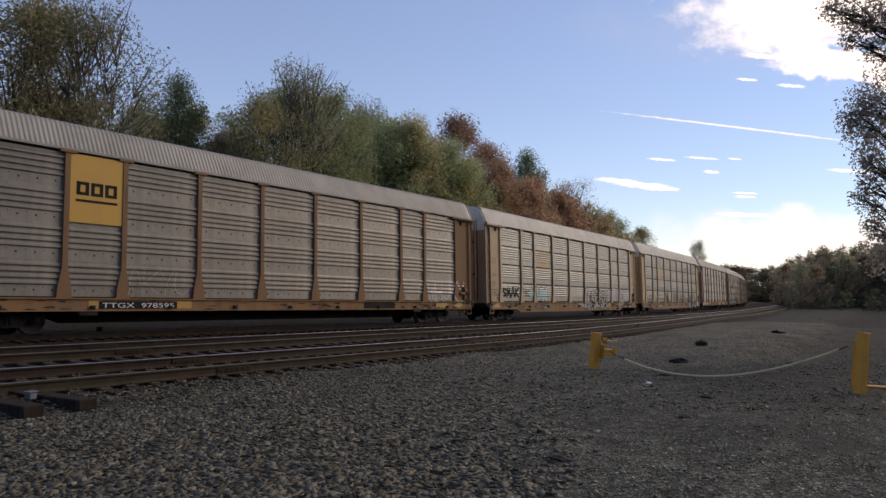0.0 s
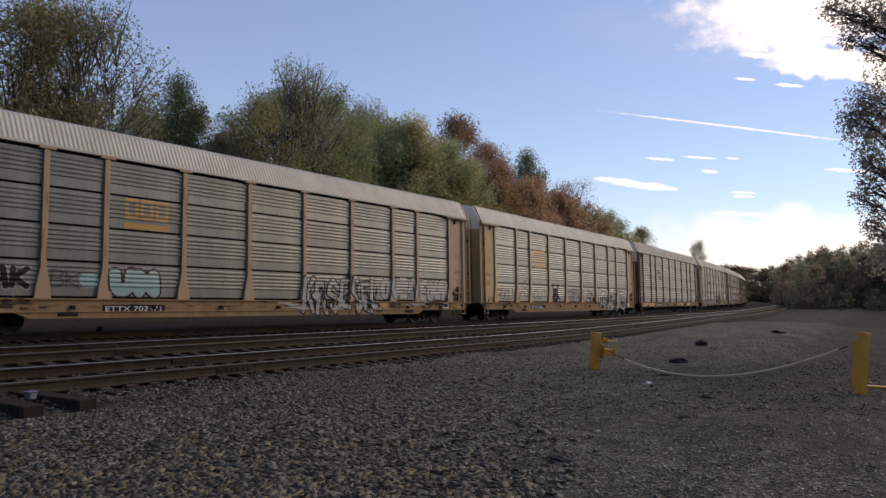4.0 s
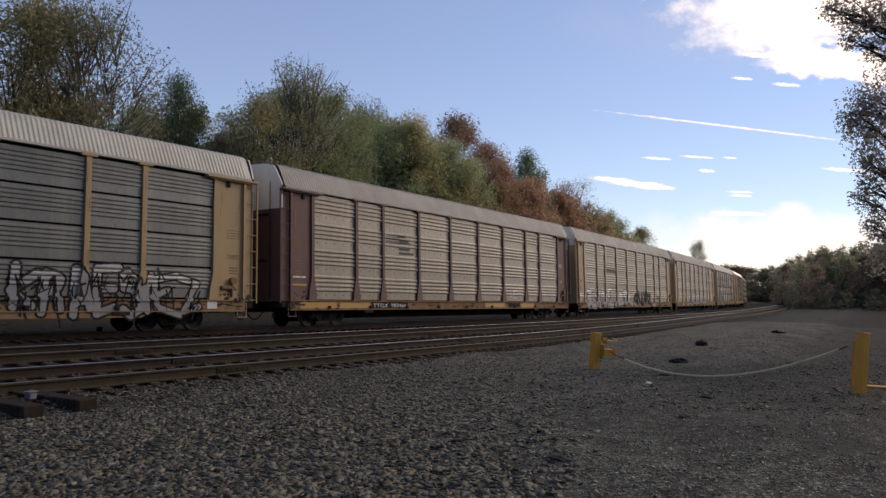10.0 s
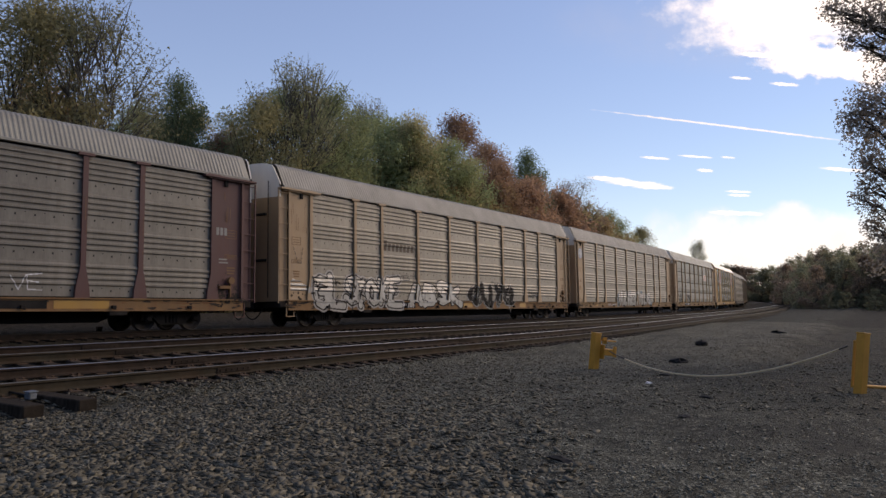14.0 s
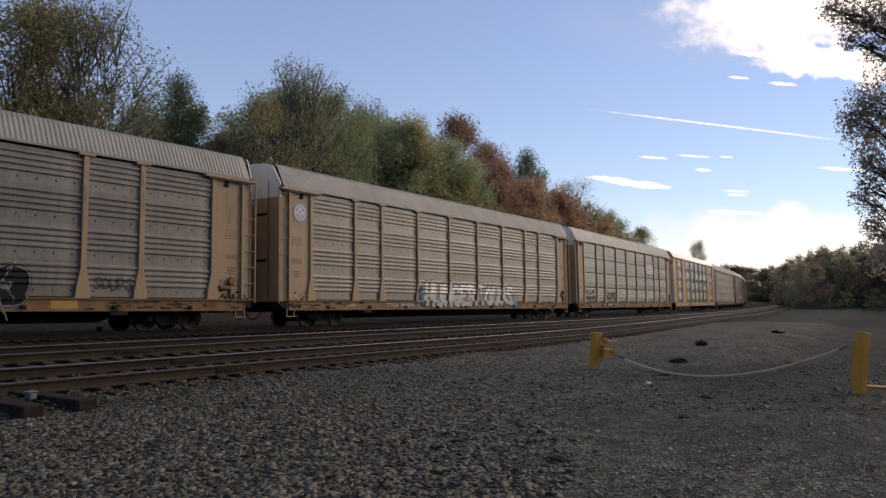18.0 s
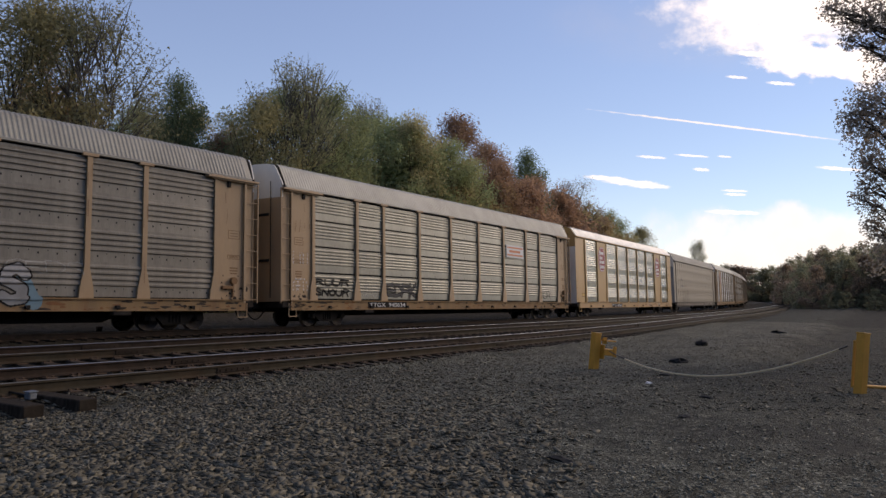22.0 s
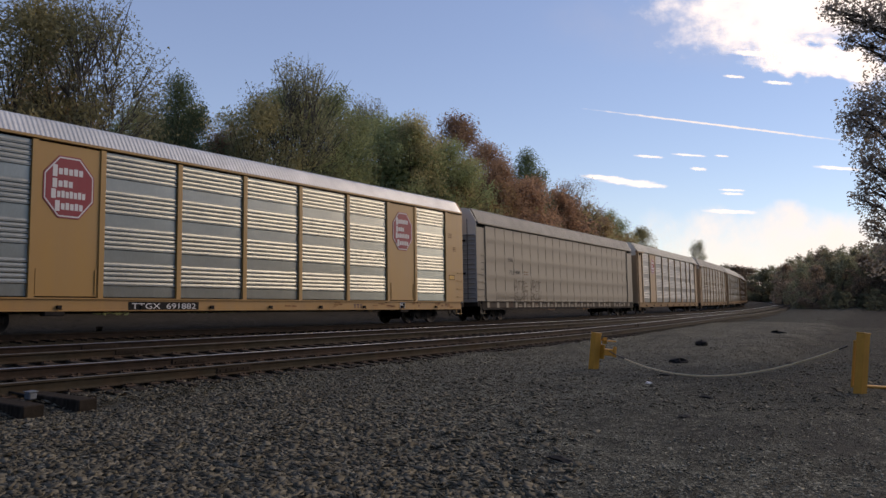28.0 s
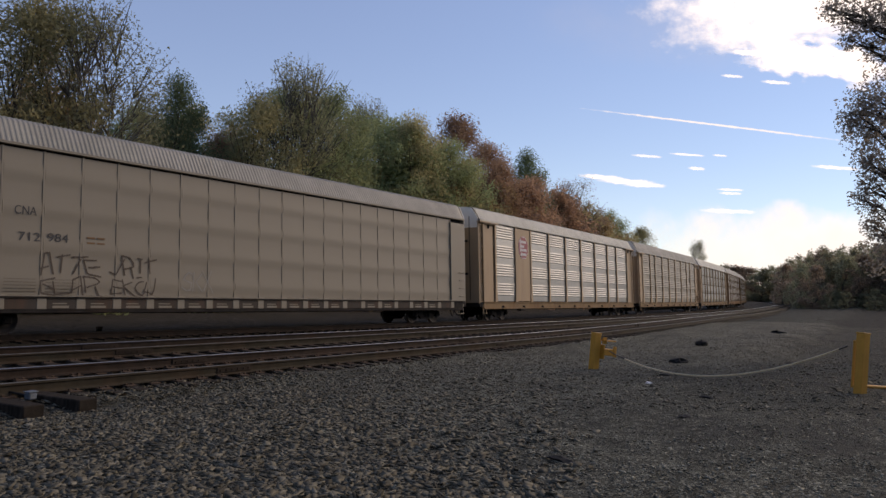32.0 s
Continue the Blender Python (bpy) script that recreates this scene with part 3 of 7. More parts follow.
def cached(key, make):
    if key not in CACHE:
        CACHE[key] = make()
    return CACHE[key]


ROOF_CURVE = [(-1.545, 0.0), (-1.50, 0.05), (-1.34, 0.40), (-1.15, 0.80), (-1.05, 0.90), (-0.9, 0.96), (-0.5, 1.01), (0, 1.03)]
ROOF_CURVE = ROOF_CURVE + [(-y, z) for y, z in ROOF_CURVE[-2::-1]]
# where the roof stops at the leading and the trailing end, and where the ends close the car
ROOF_ENDS, DOOR_ENDS = (-HALF + 0.24, HALF - 0.24), (-HALF + 0.1, HALF - 0.1)


def roof_z(y, rise):
    return float(np.interp(y, [q[0] for q in ROOF_CURVE], [q[1] for q in ROOF_CURVE])) * rise


def roof_mesh(mat, top, rise=1.0):
    def make():
        sh, n = Shape(), len(ROOF_CURVE)
        pitch, x = 0.148, ROOF_ENDS[0] + 0.1
        rows = [(ROOF_ENDS[0], 0.0)]
        while x < ROOF_ENDS[1] - 0.2:
            rows += [(x, 0.0), (x + 0.03, 0.013), (x + 0.074, 0.013), (x + 0.104, 0.0)]
            x += pitch
        rows.append((ROOF_ENDS[1], 0.0))
        for x, up in rows:
            for y, z in ROOF_CURVE:
                sh.v.append((x, y * (1 + up / 1.5), top + z * rise + up * 0.6))
        for i in range(len(rows) - 1):
            for j in range(n - 1):
                a = i * n + j
                sh.f.append((a, a + n, a + n + 1, a + 1))
                sh.mi.append(0)
        return sh.mesh("roof", mat)
    return cached(("roof", mat.name, top, rise), make)


def end_sheet(x, side, low, high, bulge=0.2):
    """A sheet across a car's end, bowed outwards; high(y) gives its upper edge."""
    sh, ys = Shape(), [-1.46, -1.4, -1.3, -1.16, -1.05, -0.85, -0.6, -0.3, 0.0, 0.3, 0.6, 0.85, 1.05, 1.16, 1.3, 1.4, 1.46]

    def out(y, back):
        return x + side * (bulge * (1 - (y / 1.46) ** 2) - back)
    for back in (0.0, 0.05):
        for ya, yb in zip(ys, ys[1:]):
            q = [(out(ya, back), ya, low), (out(yb, back), yb, low), (out(yb, back), yb, high(yb)), (out(ya, back), ya, high(ya))]
            sh.face(q if (side > 0) == (back == 0) else q[::-1])
    for ya, yb in zip(ys, ys[1:]):
        for f in (lambda y: low, high):
            sh.face([(out(ya, 0), ya, f(ya)), (out(yb, 0), yb, f(yb)), (out(yb, 0.05), yb, f(yb)), (out(ya, 0.05), ya, f(ya))])
    for y in (ys[0], ys[-1]):
        sh.face([(out(y, 0), y, low), (out(y, 0.05), y, low), (out(y, 0.05), y, high(y)), (out(y, 0), y, high(y))])
    return sh


def roof_seal(x0, x1, top, rise):
    """The band that closes the roof's end, a little inside the roof sheet."""
    sh = Shape()
    for (ya, za), (yb, zb) in zip(ROOF_CURVE, ROOF_CURVE[1:]):
        q = [(x, y * 0.975, top + z * rise - 0.02) for x, y, z in ((x0, ya, za), (x1, ya, za), (x1, yb, zb), (x0, yb, zb))]
        sh.face(q)
        sh.face([(p[0], p[1] * 0.985, p[2] - 0.02) for p in q[::-1]])
    return sh


def louvre_panel(width, height, ribs, mat, depth=0.045, key="rib"):
    """A pressed steel panel: flat bands and a group of horizontal ribs."""
    def make():
        sh = Shape()
        prof = [(0.0, 0.0)]
        z0, span = (height * 0.30, height * 0.66) if key in ("rib", "louvre", "seam") else (height * 0.14, height * 0.62) if key == "flat" else (height * 0.06, height * 0.88)
        step = span / ribs
        for i in range(ribs):
            b = z0 + i * step
            if key == "louvre":
                prof += [(0.0, b), (-depth * 0.9, b + step * 0.16), (-depth * 0.9, b + step * 0.3), (-0.012, b + step * 0.52), (0.0, b + step * 0.9)]
            else:
                prof += [(0.0, b), (-depth, b + step * 0.2), (-depth, b + step * 0.5), (0.0, b + step * 0.82)]
        prof.append((0.0, height))
        a, w = len(sh.v), width / 2
        for y, z in prof:
            sh.v += [(-w, y, z), (w, y, z)]
        for i in range(len(prof) - 1):
            k = a + 2 * i
            sh.f.append((k, k + 1, k + 3, k + 2))
            sh.mi.append(0)
        for x, flip in ((-w, False), (w, True)):
            ids = []
            for y, z in prof:
                ids.append(len(sh.v))
                sh.v.append((x, y, z))
            ids.append(len(sh.v))
            sh.v.append((x, 0.03, height))
            ids.append(len(sh.v))
            sh.v.append((x, 0.03, 0))
            sh.f.append(tuple(ids if flip else ids[::-1]))
            sh.mi.append(0)
        if key == "seam":
            # a seam pin in the middle
            sh.box(-0.01, 0.01, -0.012, 0.01, height * 0.03, height * 0.08)
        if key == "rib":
            # small near-black blocks for the shade in punched holes
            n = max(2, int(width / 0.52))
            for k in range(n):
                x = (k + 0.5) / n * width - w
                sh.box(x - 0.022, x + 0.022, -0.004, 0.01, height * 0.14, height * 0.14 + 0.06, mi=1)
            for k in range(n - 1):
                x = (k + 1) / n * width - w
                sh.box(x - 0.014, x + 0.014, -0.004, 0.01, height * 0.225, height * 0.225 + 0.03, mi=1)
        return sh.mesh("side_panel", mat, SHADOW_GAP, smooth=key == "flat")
    return cached((key, round(width, 3), round(height, 3), ribs, mat.name), make)


def post_mesh(height, mat, gusset, wide=0.16):
    def make():
        w, g = wide / 2, gusset
        if g:
            out = [(-w - g, 0), (w + g, 0), (w + g * 0.85, 0.3), (w, 0.95), (w, height), (-w, height), (-w, 0.95), (-w - g * 0.85, 0.3)]
        else:
            out = [(-w, 0), (w, 0), (w, height), (-w, height)]
        return Shape().extrude(out, -0.014 if wide < 0.1 else -0.07, 0.05).mesh("side_post", mat)
    return cached(("post", height, mat.name, gusset, wide), make)


def ladder_mesh(height, mat, rungs=8, wide=0.42, side=-1):
    def make():
        sh = Shape()
        for x in (-wide / 2, wide / 2):
            w = 0.05 if x * side < 0 else 0.022
            sh.box(x - w, x + w, -0.06, 0.0, 0, height, 0.004)
        for i in range(rungs):
            z = 0.12 + i * (height - 0.24) / (rungs - 1)
            sh.tube((-wide / 2, -0.03, z), (wide / 2, -0.03, z), 0.016, n=6)
        return sh.mesh("ladder", mat)
    return cached(("ladder", height, mat.name, rungs, wide, side), make)


def wheelset_mesh():
    def make():
        sh, r = Shape(), 0.42
        for s in (-1, 1):
            y = 0.7525 * s
            prof = [(y + 0.065 * s, 0.10), (y + 0.065 * s, 0.13), (y + 0.02 * s, 0.17), (y + 0.03 * s, 0.33), (y + 0.07 * s, 0.36), (y + 0.075 * s, r - 0.008)]
            inner = [(y - 0.035 * s, r + 0.005), (y - 0.05 * s, r + 0.026), (y - 0.065 * s, r + 0.02), (y - 0.065 * s, 0.35), (y - 0.02 * s, 0.32), (y - 0.04 * s, 0.12)]
            sh.lathe_y(0, 0, prof, mi=0)
            sh.lathe_y(0, 0, [prof[-1], inner[0], inner[1]], mi=1)
            sh.lathe_y(0, 0, inner[1:], mi=0)
        sh.tube((0, -1.0, 0), (0, 1.0, 0), 0.085, n=12)
        return sh.mesh("wheelset", WHEEL, TREAD, smooth=True)
    return cached("wheelset", make)


def sideframe_mesh():
    def make():
        sh = Shape()
        out = [(-1.15, 0.36), (-1.12, 0.56), (-0.7, 0.58), (-0.5, 0.72), (0.5, 0.72), (0.7, 0.58), (1.12, 0.56), (1.15, 0.36), (0.95, 0.34),
               (0.72, 0.44), (0.45, 0.2), (-0.45, 0.2), (-0.72, 0.44), (-0.95, 0.34)]
        out = out[::-1]
        sh.extrude(out, -0.07, 0.07)
        for x in (-0.89, 0.89):
            sh.box(x - 0.14, x + 0.14, -0.12, 0.1, 0.3, 0.54, 0.03)
            sh.tube((x, -0.15, 0.42), (x, -0.1, 0.42), 0.09, n=12)
        for x in (-0.2, -0.07, 0.07, 0.2):
            sh.tube((x, -0.05, 0.27), (x, -0.05, 0.55), 0.055, n=8)
        return sh.mesh("side_frame", DARK_STEEL)
    return cached("side_frame", make)


def bolster_mesh():
    return cached("bolster", lambda: Shape().box(-0.2, 0.2, -0.95, 0.95, 0.42, 0.66, 0.03).tube((0, 0, 0.5), (0, 0, 0.8), 0.2, n=14).mesh("bolster", DARK_STEEL))


WHEELSETS = []


def add_truck(car, x):
    truck = part("truck", bolster_mesh(), None, car, "black cast steel truck with two axles", pose(x, 0, 0))
    for y in (-0.99, 0.99):
        part("side_frame", sideframe_mesh(), None, truck, at=pose(0, y, 0, 0, 0, 0 if y < 0 else 180))
    for dx in (-0.89, 0.89):
        w = part("wheelset", wheelset_mesh(), None, truck, "steel wheels on an axle", pose(dx, 0, 0.42))
        WHEELSETS.append((w, dx))


def section(outline, x0, x1, name, mat):
    """A bar of one section, (y, z) rows, running along x."""
    sh, n = Shape(), len(outline)
    sh.v += [(x0, y, z) for y, z in outline] + [(x1, y, z) for y, z in outline]
    sh.f += [tuple(range(n)), tuple(n + i for i in reversed(range(n)))] + [((i + 1) % n, i, n + i, n + (i + 1) % n) for i in range(n)]
    sh.mi += [0] * (n + 2)
    return sh.mesh(name, mat)


def sill_mesh(mat, z0, z1):
    out = [(-1.47, z0), (-1.585, z0), (-1.585, z0 + 0.03), (-1.55, z0 + 0.035), (-1.55, z1 - 0.05), (-1.60, z1 - 0.045), (-1.60, z1), (-1.47, z1)]
    return cached(("sill", mat.name, z0, z1), lambda: section(out, -HALF + 0.5, HALF - 0.5, "side_sill", mat))


def bay_list():
    """The bays of one side: (middle, width), the second from each end narrower."""
    widths = [2.77, 1.9, 2.86, 2.86, 2.86, 2.86, 2.86, 1.9, 2.77]
    x, out = -sum(widths) / 2, []
    for w in widths:
        out.append((x + w / 2, w))
        x += w
    return out


def lettering(text, size, mat, parent, x, z, y, name="lettering", squash=1.0):
    """Flat letters in the built-in font, turned into a mesh, on a car's near side."""
    cu = bpy.data.curves.new(name, "FONT")
    cu.body, cu.size, cu.extrude, cu.align_x = text, size, 0.002, "CENTER"
    tmp = bpy.data.objects.new(name, cu)
    scene.collection.objects.link(tmp)
    me = bpy.data.meshes.new_from_object(tmp.evaluated_get(bpy.context.evaluated_depsgraph_get()))
    bpy.data.objects.remove(tmp)
    me.materials.clear()
    me.materials.append(mat)
    me.transform(Matrix.Rotation(radians(90), 4, "X") @ Matrix.Diagonal((squash, 1, 1, 1)))
    return part(name, me, None, parent, at=pose(x, y, z))


def base_car(label, spec, s):
    """What all the cars share: deck, sill, trucks, couplers, end doors, roof."""
    car = thing("autorack_car", label, "railway car", "cars of the passing train", place_car(s))
    z0, z1 = spec.get("sill_z", (0.66, 1.07))
    top = spec.get("top", 5.62)
    deck = Shape().box(-HALF + 0.45, HALF - 0.45, -1.46, 1.46, z1 - 0.12, z1, 0.02).box(-HALF + 0.4, HALF - 0.4, -0.35, 0.35, 0.62, z1 - 0.12)
    for i in range(8):
        x = -HALF + 3 + i * (BODY - 6) / 7
        deck.box(x - 0.05, x + 0.05, -1.4, 1.4, 0.72, z1 - 0.12)
    if spec.get("belly"):
        low = Shape().extrude([(-9.0, 0.62), (-8.2, spec["belly"]), (8.2, spec["belly"]), (9.0, 0.62)], -0.5, 0.5)
        part("centre_sill", low, BLACK, car, "black centre sill and deep shade under the deck")
    part("underframe", deck, DARK_STEEL, car, "black steel underframe and deck")
    part("side_sill", sill_mesh(spec["sill"], z0, z1), None, car, spec.get("sill_label", "dirty painted side sill"))
    if spec.get("skirt"):
        low = Shape().extrude([(-9.9, z0 + 0.01), (-9.4, spec["skirt"]), (9.0, spec["skirt"]), (9.5, z0 + 0.01)], -1.553, -1.50)
        part("sill_skirt", low, spec["sill"], car, "deeper middle of the painted side sill")
    part("far_sill", sill_mesh(spec["sill"], z0, z1), None, car, at=pose(0, 0, 0, 0, 0, 180))
    part("roof", roof_mesh(spec["roof"], top, spec.get("rise", 1.0)), None, car, spec.get("roof_label", "ribbed sheet steel roof"))
    far = Shape()
    far.box(-HALF + 0.12, HALF - 0.12, 1.44, 1.50, z1, top)
    part("far_wall", far, spec["panel"], car)
    # a black sheet gives the shade seen through the panel gaps
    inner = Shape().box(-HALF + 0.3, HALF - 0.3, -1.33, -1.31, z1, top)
    part("inner_lining", inner, SHADOW_GAP, car, "near-black sheet for the shade behind the side panels")
    chord = Shape().box(-HALF + 0.24, HALF - 0.24, -1.55, -1.40, top - 0.06, top + 0.03, 0.01)
    part("top_chord", chord, spec.get("chord", spec["roof"]), car)
    # the ends: rounded top in light paint over the bowed door in the body colour
    rise = spec.get("rise", 1.0)
    for side, x, inner_x in ((-1, DOOR_ENDS[0], ROOF_ENDS[0]), (1, DOOR_ENDS[1], ROOF_ENDS[1])):
        split = top - spec.get("cap_drop", 0.45)
        upper = end_sheet(x, side, split, lambda y: top + roof_z(y, rise) - 0.035)
        part("end_cap", upper, spec.get("cap", WHITE_END), car, "pale upper end sheet", smooth=False)
        part("roof_seal", roof_seal(min(x, inner_x) - 0.02, max(x, inner_x) + 0.02, top, rise), spec.get("seal", BLACK), car, "dark band at the roof's end")
        door = part("end_door", end_sheet(x, side, z1 - 0.05, lambda y: split), spec.get("end", spec["post"]), car, "bowed radial end door")
        part("door_seam", Shape().box(x + side * 0.2 - 0.012, x + side * 0.2 + 0.012, -0.015, 0.015, z1, split), BLACK, door)
        out = x + 0.16 * side
        for z in (2.6, 4.45):
            for y in (-0.86, 0.2):
                part("door_latch", Shape().box(out - 0.05, out + 0.05, y, y + 0.66, z, z + 0.11, 0.015), BLACK, door, "black door slot")
        rod = Shape().tube((out + 0.03 * side, -1.0, z1 + 0.1), (out + 0.03 * side, -1.0, top + 0.2), 0.018, n=6)
        part("lock_rod", rod, BLACK, door)
        part("end_sill", Shape().box(min(x, x - side * 0.5), max(x, x - side * 0.5), -1.5, 1.5, z1 - 0.3, z1 - 0.05, 0.02), DARK_STEEL, car, "black sooty end sill")
    for side in (-1, 1):
        x = side * (HALF - 0.4)
        c = Shape().box(min(x, x + side * 0.62), max(x, x + side * 0.62), -0.16, 0.16, 0.72, 1.0, 0.03)
        k = x + side * 0.62
        c.box(min(k, k + side * 0.38), max(k, k + side * 0.38), -0.2, 0.12, 0.66, 1.02, 0.06)
        part("coupler", c, DARK_STEEL, car, "rusty knuckle coupler")
        hose = Shape()
        pts = [Vector((x + side * (0.25 + 0.8 * t), -0.45 + 0.25 * t, 0.75 - 1.7 * t * (1 - t))) for t in [i / 10 for i in range(11)]]
        hose.hose(pts, 0.025)
        part("brake_hose", hose, BLACK, car)
        st = Shape()
        sx = side * (HALF - 0.62)
        for dx in (-0.2, 0.2):
            st.box(sx + dx - 0.015, sx + dx + 0.015, -1.53, -1.50, 0.42, 0.95)
        st.box(sx - 0.215, sx + 0.215, -1.56, -1.47, 0.41, 0.44)
        part("stirrup_step", st, spec["post"], car)
        add_truck(car, side * (HALF - 3.1))
    return car, z0, z1, top


def corner(car, spec, side, z1, top):
    """The closed end bay with its ladder."""
    edge, lad = HALF - 0.1, HALF - 0.56
    x1 = HALF - spec.get("wide_corner", (1.805, 1.805))[0 if side < 0 else 1]
    high = top - spec.get("corner_drop", 0.1)
    lo, hi = sorted((side * (lad - 0.02 if spec.get("ladder", True) else edge), side * x1))
    face = part("corner_panel", Shape().box(lo, hi, -1.47, -1.41, z1, high, 0.01), spec.get("corner", spec["post"]), car, "painted flat end panel")
    lo, hi = sorted((side * (lad + 0.03), side * edge))
    if spec.get("ladder", True):
        part("ladder_backing", Shape().box(lo, hi, -1.43, -1.37, z1 - 0.05, high, 0.01), spec.get("corner", spec["post"]), car, "recessed painted end corner")
    if "wide_corner" in spec or spec.get("kind") == "flat":
        part("corner_post", post_mesh(high - z1 - 0.02, spec["post"], 0.0, 0.13), None, car, at=pose(side * (x1 + 0.06), -1.46, z1))
    if spec.get("ladder", True):
        lo, hi = sorted((side * (x1 - 0.45), side * (edge + 0.1)))
        brk = Shape().box(lo, hi, -1.66, -1.42, top - 0.16, top - 0.08, 0.015).box(lo + 0.2, hi - 0.2, -1.60, -1.42, top - 0.2, top - 0.16)
        part("roof_bracket", brk, spec["post"], car, "flat running board under the eave")
        lad_x = side * (lad + 0.30)
        part("ladder", ladder_mesh(top - z1 - 0.05, spec.get("ladder_mat", spec["post"]), 8, 0.58, side), None, car, "steel ladder with eight rungs",
             pose(lad_x, -1.5, z1 - 0.12))
        hook = Shape().box(side * (x1 + 0.55) - 0.07, side * (x1 + 0.55) + 0.07, -1.53, -1.46, top - 0.42, top - 0.2, 0.01)
        part("lifting_eye", hook, BLACK, face, "black lifting eye")
    else:
        for k in range(4):
            z = z1 + 0.25 + 0.42 * k
            x = side * (edge - 0.35)
            g = Shape().tube((x - 0.24, -1.53, z), (x + 0.24, -1.53, z), 0.014, n=6)
            for dx in (-0.24, 0.24):
                g.tube((x + dx, -1.53, z), (x + dx, -1.44, z), 0.014, n=6)
            part("grab_iron", g, spec["post"], car)


def rack_car(i, label, spec):
    s = FIRST + PITCH * i
    car, z0, z1, top = base_car(label, spec, s)
    kind = spec.get("kind", "rib")
    for side in (-1, 1):
        corner(car, spec, side, z1, top)
    if kind in ("rib", "seam"):
        small_marks(car, z1)
        streaks(car, 70 + i, z1, top)
        road_grime(car, i, z1, i in (1, 3, 4, 6))
    if kind != "flat":
        sill_hooks(car)
    bays = spec.get("bays") or bay_list()
    base, height = z1 + 0.04, top - 0.12 - z1 - 0.04
    rows = 4
    gap = 0.07 if kind == "seam" else 0.0
    ph = height / rows
    solid = spec.get("solid", ())
    for b, (mid, width) in enumerate(bays):
        if b in solid:
            sh = Shape().box(mid - width / 2 + 0.03, mid + width / 2 - 0.03, -1.50, -1.44, base, base + height, 0.008)
            part("solid_panel", sh, spec["solid_mat"], car, spec.get("solid_label", "flat painted panel"))
            continue
        for r in range(rows):
            me = louvre_panel(width - (0.075 if kind == "flat" else 0.12), ph - gap, spec.get("ribs", {"seam": 5, "louvre": 5}.get(kind, 4)), spec["panel"], spec.get("depth", 0.03 if kind == "seam" else 0.045), kind)
            part("side_panel", me, None, car, at=pose(mid, -1.45, base + r * ph + gap / 2))
    edges = [bays[0][0] - bays[0][1] / 2] + [m + w / 2 for m, w in bays]
    cap = cached(("cap", spec["post"].name, top), lambda: Shape().box(-0.26, 0.26, -1.575, -1.47, top - 0.13, top - 0.03, 0.012).mesh("post_cap", spec["post"]))
    for k, x in enumerate(edges):
        part("side_post", post_mesh(height + 0.06, spec["post"], spec.get("gusset", 0.15 if kind in ("rib", "seam") else 0.05), spec.get("post_w", 0.17)), None, car, at=pose(x, -1.455 if kind == "flat" else -1.47, z1))
        if kind not in ("louvre", "flat"):
            part("post_cap", cap, None, car, at=pose(x, 0, 0))
    spec.get("extra", lambda *a: None)(car, z0, z1, top, bays)
    return car


def car_pose(s):
    a, b = on_line(s - 9.0, CENTRE), on_line(s + 9.0, CENTRE)
    mid, d = (a + b) / 2, b - a
    return pose(mid.x, mid.y, -0.053, -CAMBER, 0, math.degrees(math.atan2(d.y, d.x)))


def place_car(s):
    return car_pose(s)


def octagon(car, x, z, w, h):
    def ring(k, y):
        a, b = w / 2 * k, h / 2 * k
        c = 0.29
        pts = [(-a, -b + c * h * k), (-a + c * w * k, -b), (a - c * w * k, -b), (a, -b + c * h * k), (a, b - c * h * k), (a - c * w * k, b), (-a + c * w * k, b), (-a, b - c * h * k)]
        return Shape().extrude([(x + p, z + q) for p, q in pts], y, y + 0.012)
    sign = part("emblem", ring(1.0, -1.515), RED, car, "dark red octagonal railway emblem with white rim")
    part("emblem_rim", ring(0.96, -1.519), WHITE, sign)
    part("emblem_field", ring(0.915, -1.523), RED, sign)
    # four lines: a tall initial and a row of small letters, as plain blocks
    for u, v, tall, count, wide in ((-0.28, 0.25, 0.19, 5, 0.1), (-0.28, 0.05, 0.15, 3, 0.1), (-0.30, -0.12, 0.15, 7, 0.082), (-0.22, -0.31, 0.17, 5, 0.09)):
        lines = Shape().box(x + (u - 0.05) * w, x + (u + 0.04) * w, -1.528, -1.52, z + (v - tall / 2) * h, z + (v + tall / 2) * h, 0.003)
        for k in range(count):
            a = x + (u + 0.065 + k * wide) * w
            lines.box(a, a + 0.78 * wide * w, -1.528, -1.52, z + (v - 0.055) * h, z + (v + 0.045 + 0.012 * (k % 2)) * h, 0.003)
        part("emblem_line", lines, WHITE, sign)


# ------------------------------------------------ painted marks that follow the pressed panels
def panel_relief(z, base, ph, kind):
    """How far the side stands out from the panels' plane at the height z: sill, lip, then ribs."""
    if z < (0.48 if kind == "seam" else 0.70):
        return 0.138
    if z < base - 0.10:
        return 0.105
    if z < base - 0.035:
        return 0.154
    if z < base:
        return 0.105
    if kind == "flat":
        return 0.014
    r = ((z - base) % ph) / ph
    ribs = 5 if kind == "seam" else 4
    if not 0.30 < r < 0.96:
        return 0.0
    k = ((r - 0.30) / 0.66 * ribs) % 1
    return (0.03 if kind == "seam" else 0.045) * float(np.interp(k, (0, 0.2, 0.5, 0.82, 1), (0, 1, 1, 0, 0)))


POST_EDGES = (-11.82, -9.05, -7.15, -4.29, -1.43, 1.43, 4.29, 7.15, 9.05, 11.82)
ROW = 0.02


def merged(spans):
    out = []
    for a, b in sorted(spans):
        if out and a <= out[-1][1]:
            out[-1][1] = max(out[-1][1], b)
        else:
            out.append([a, b])
    return out


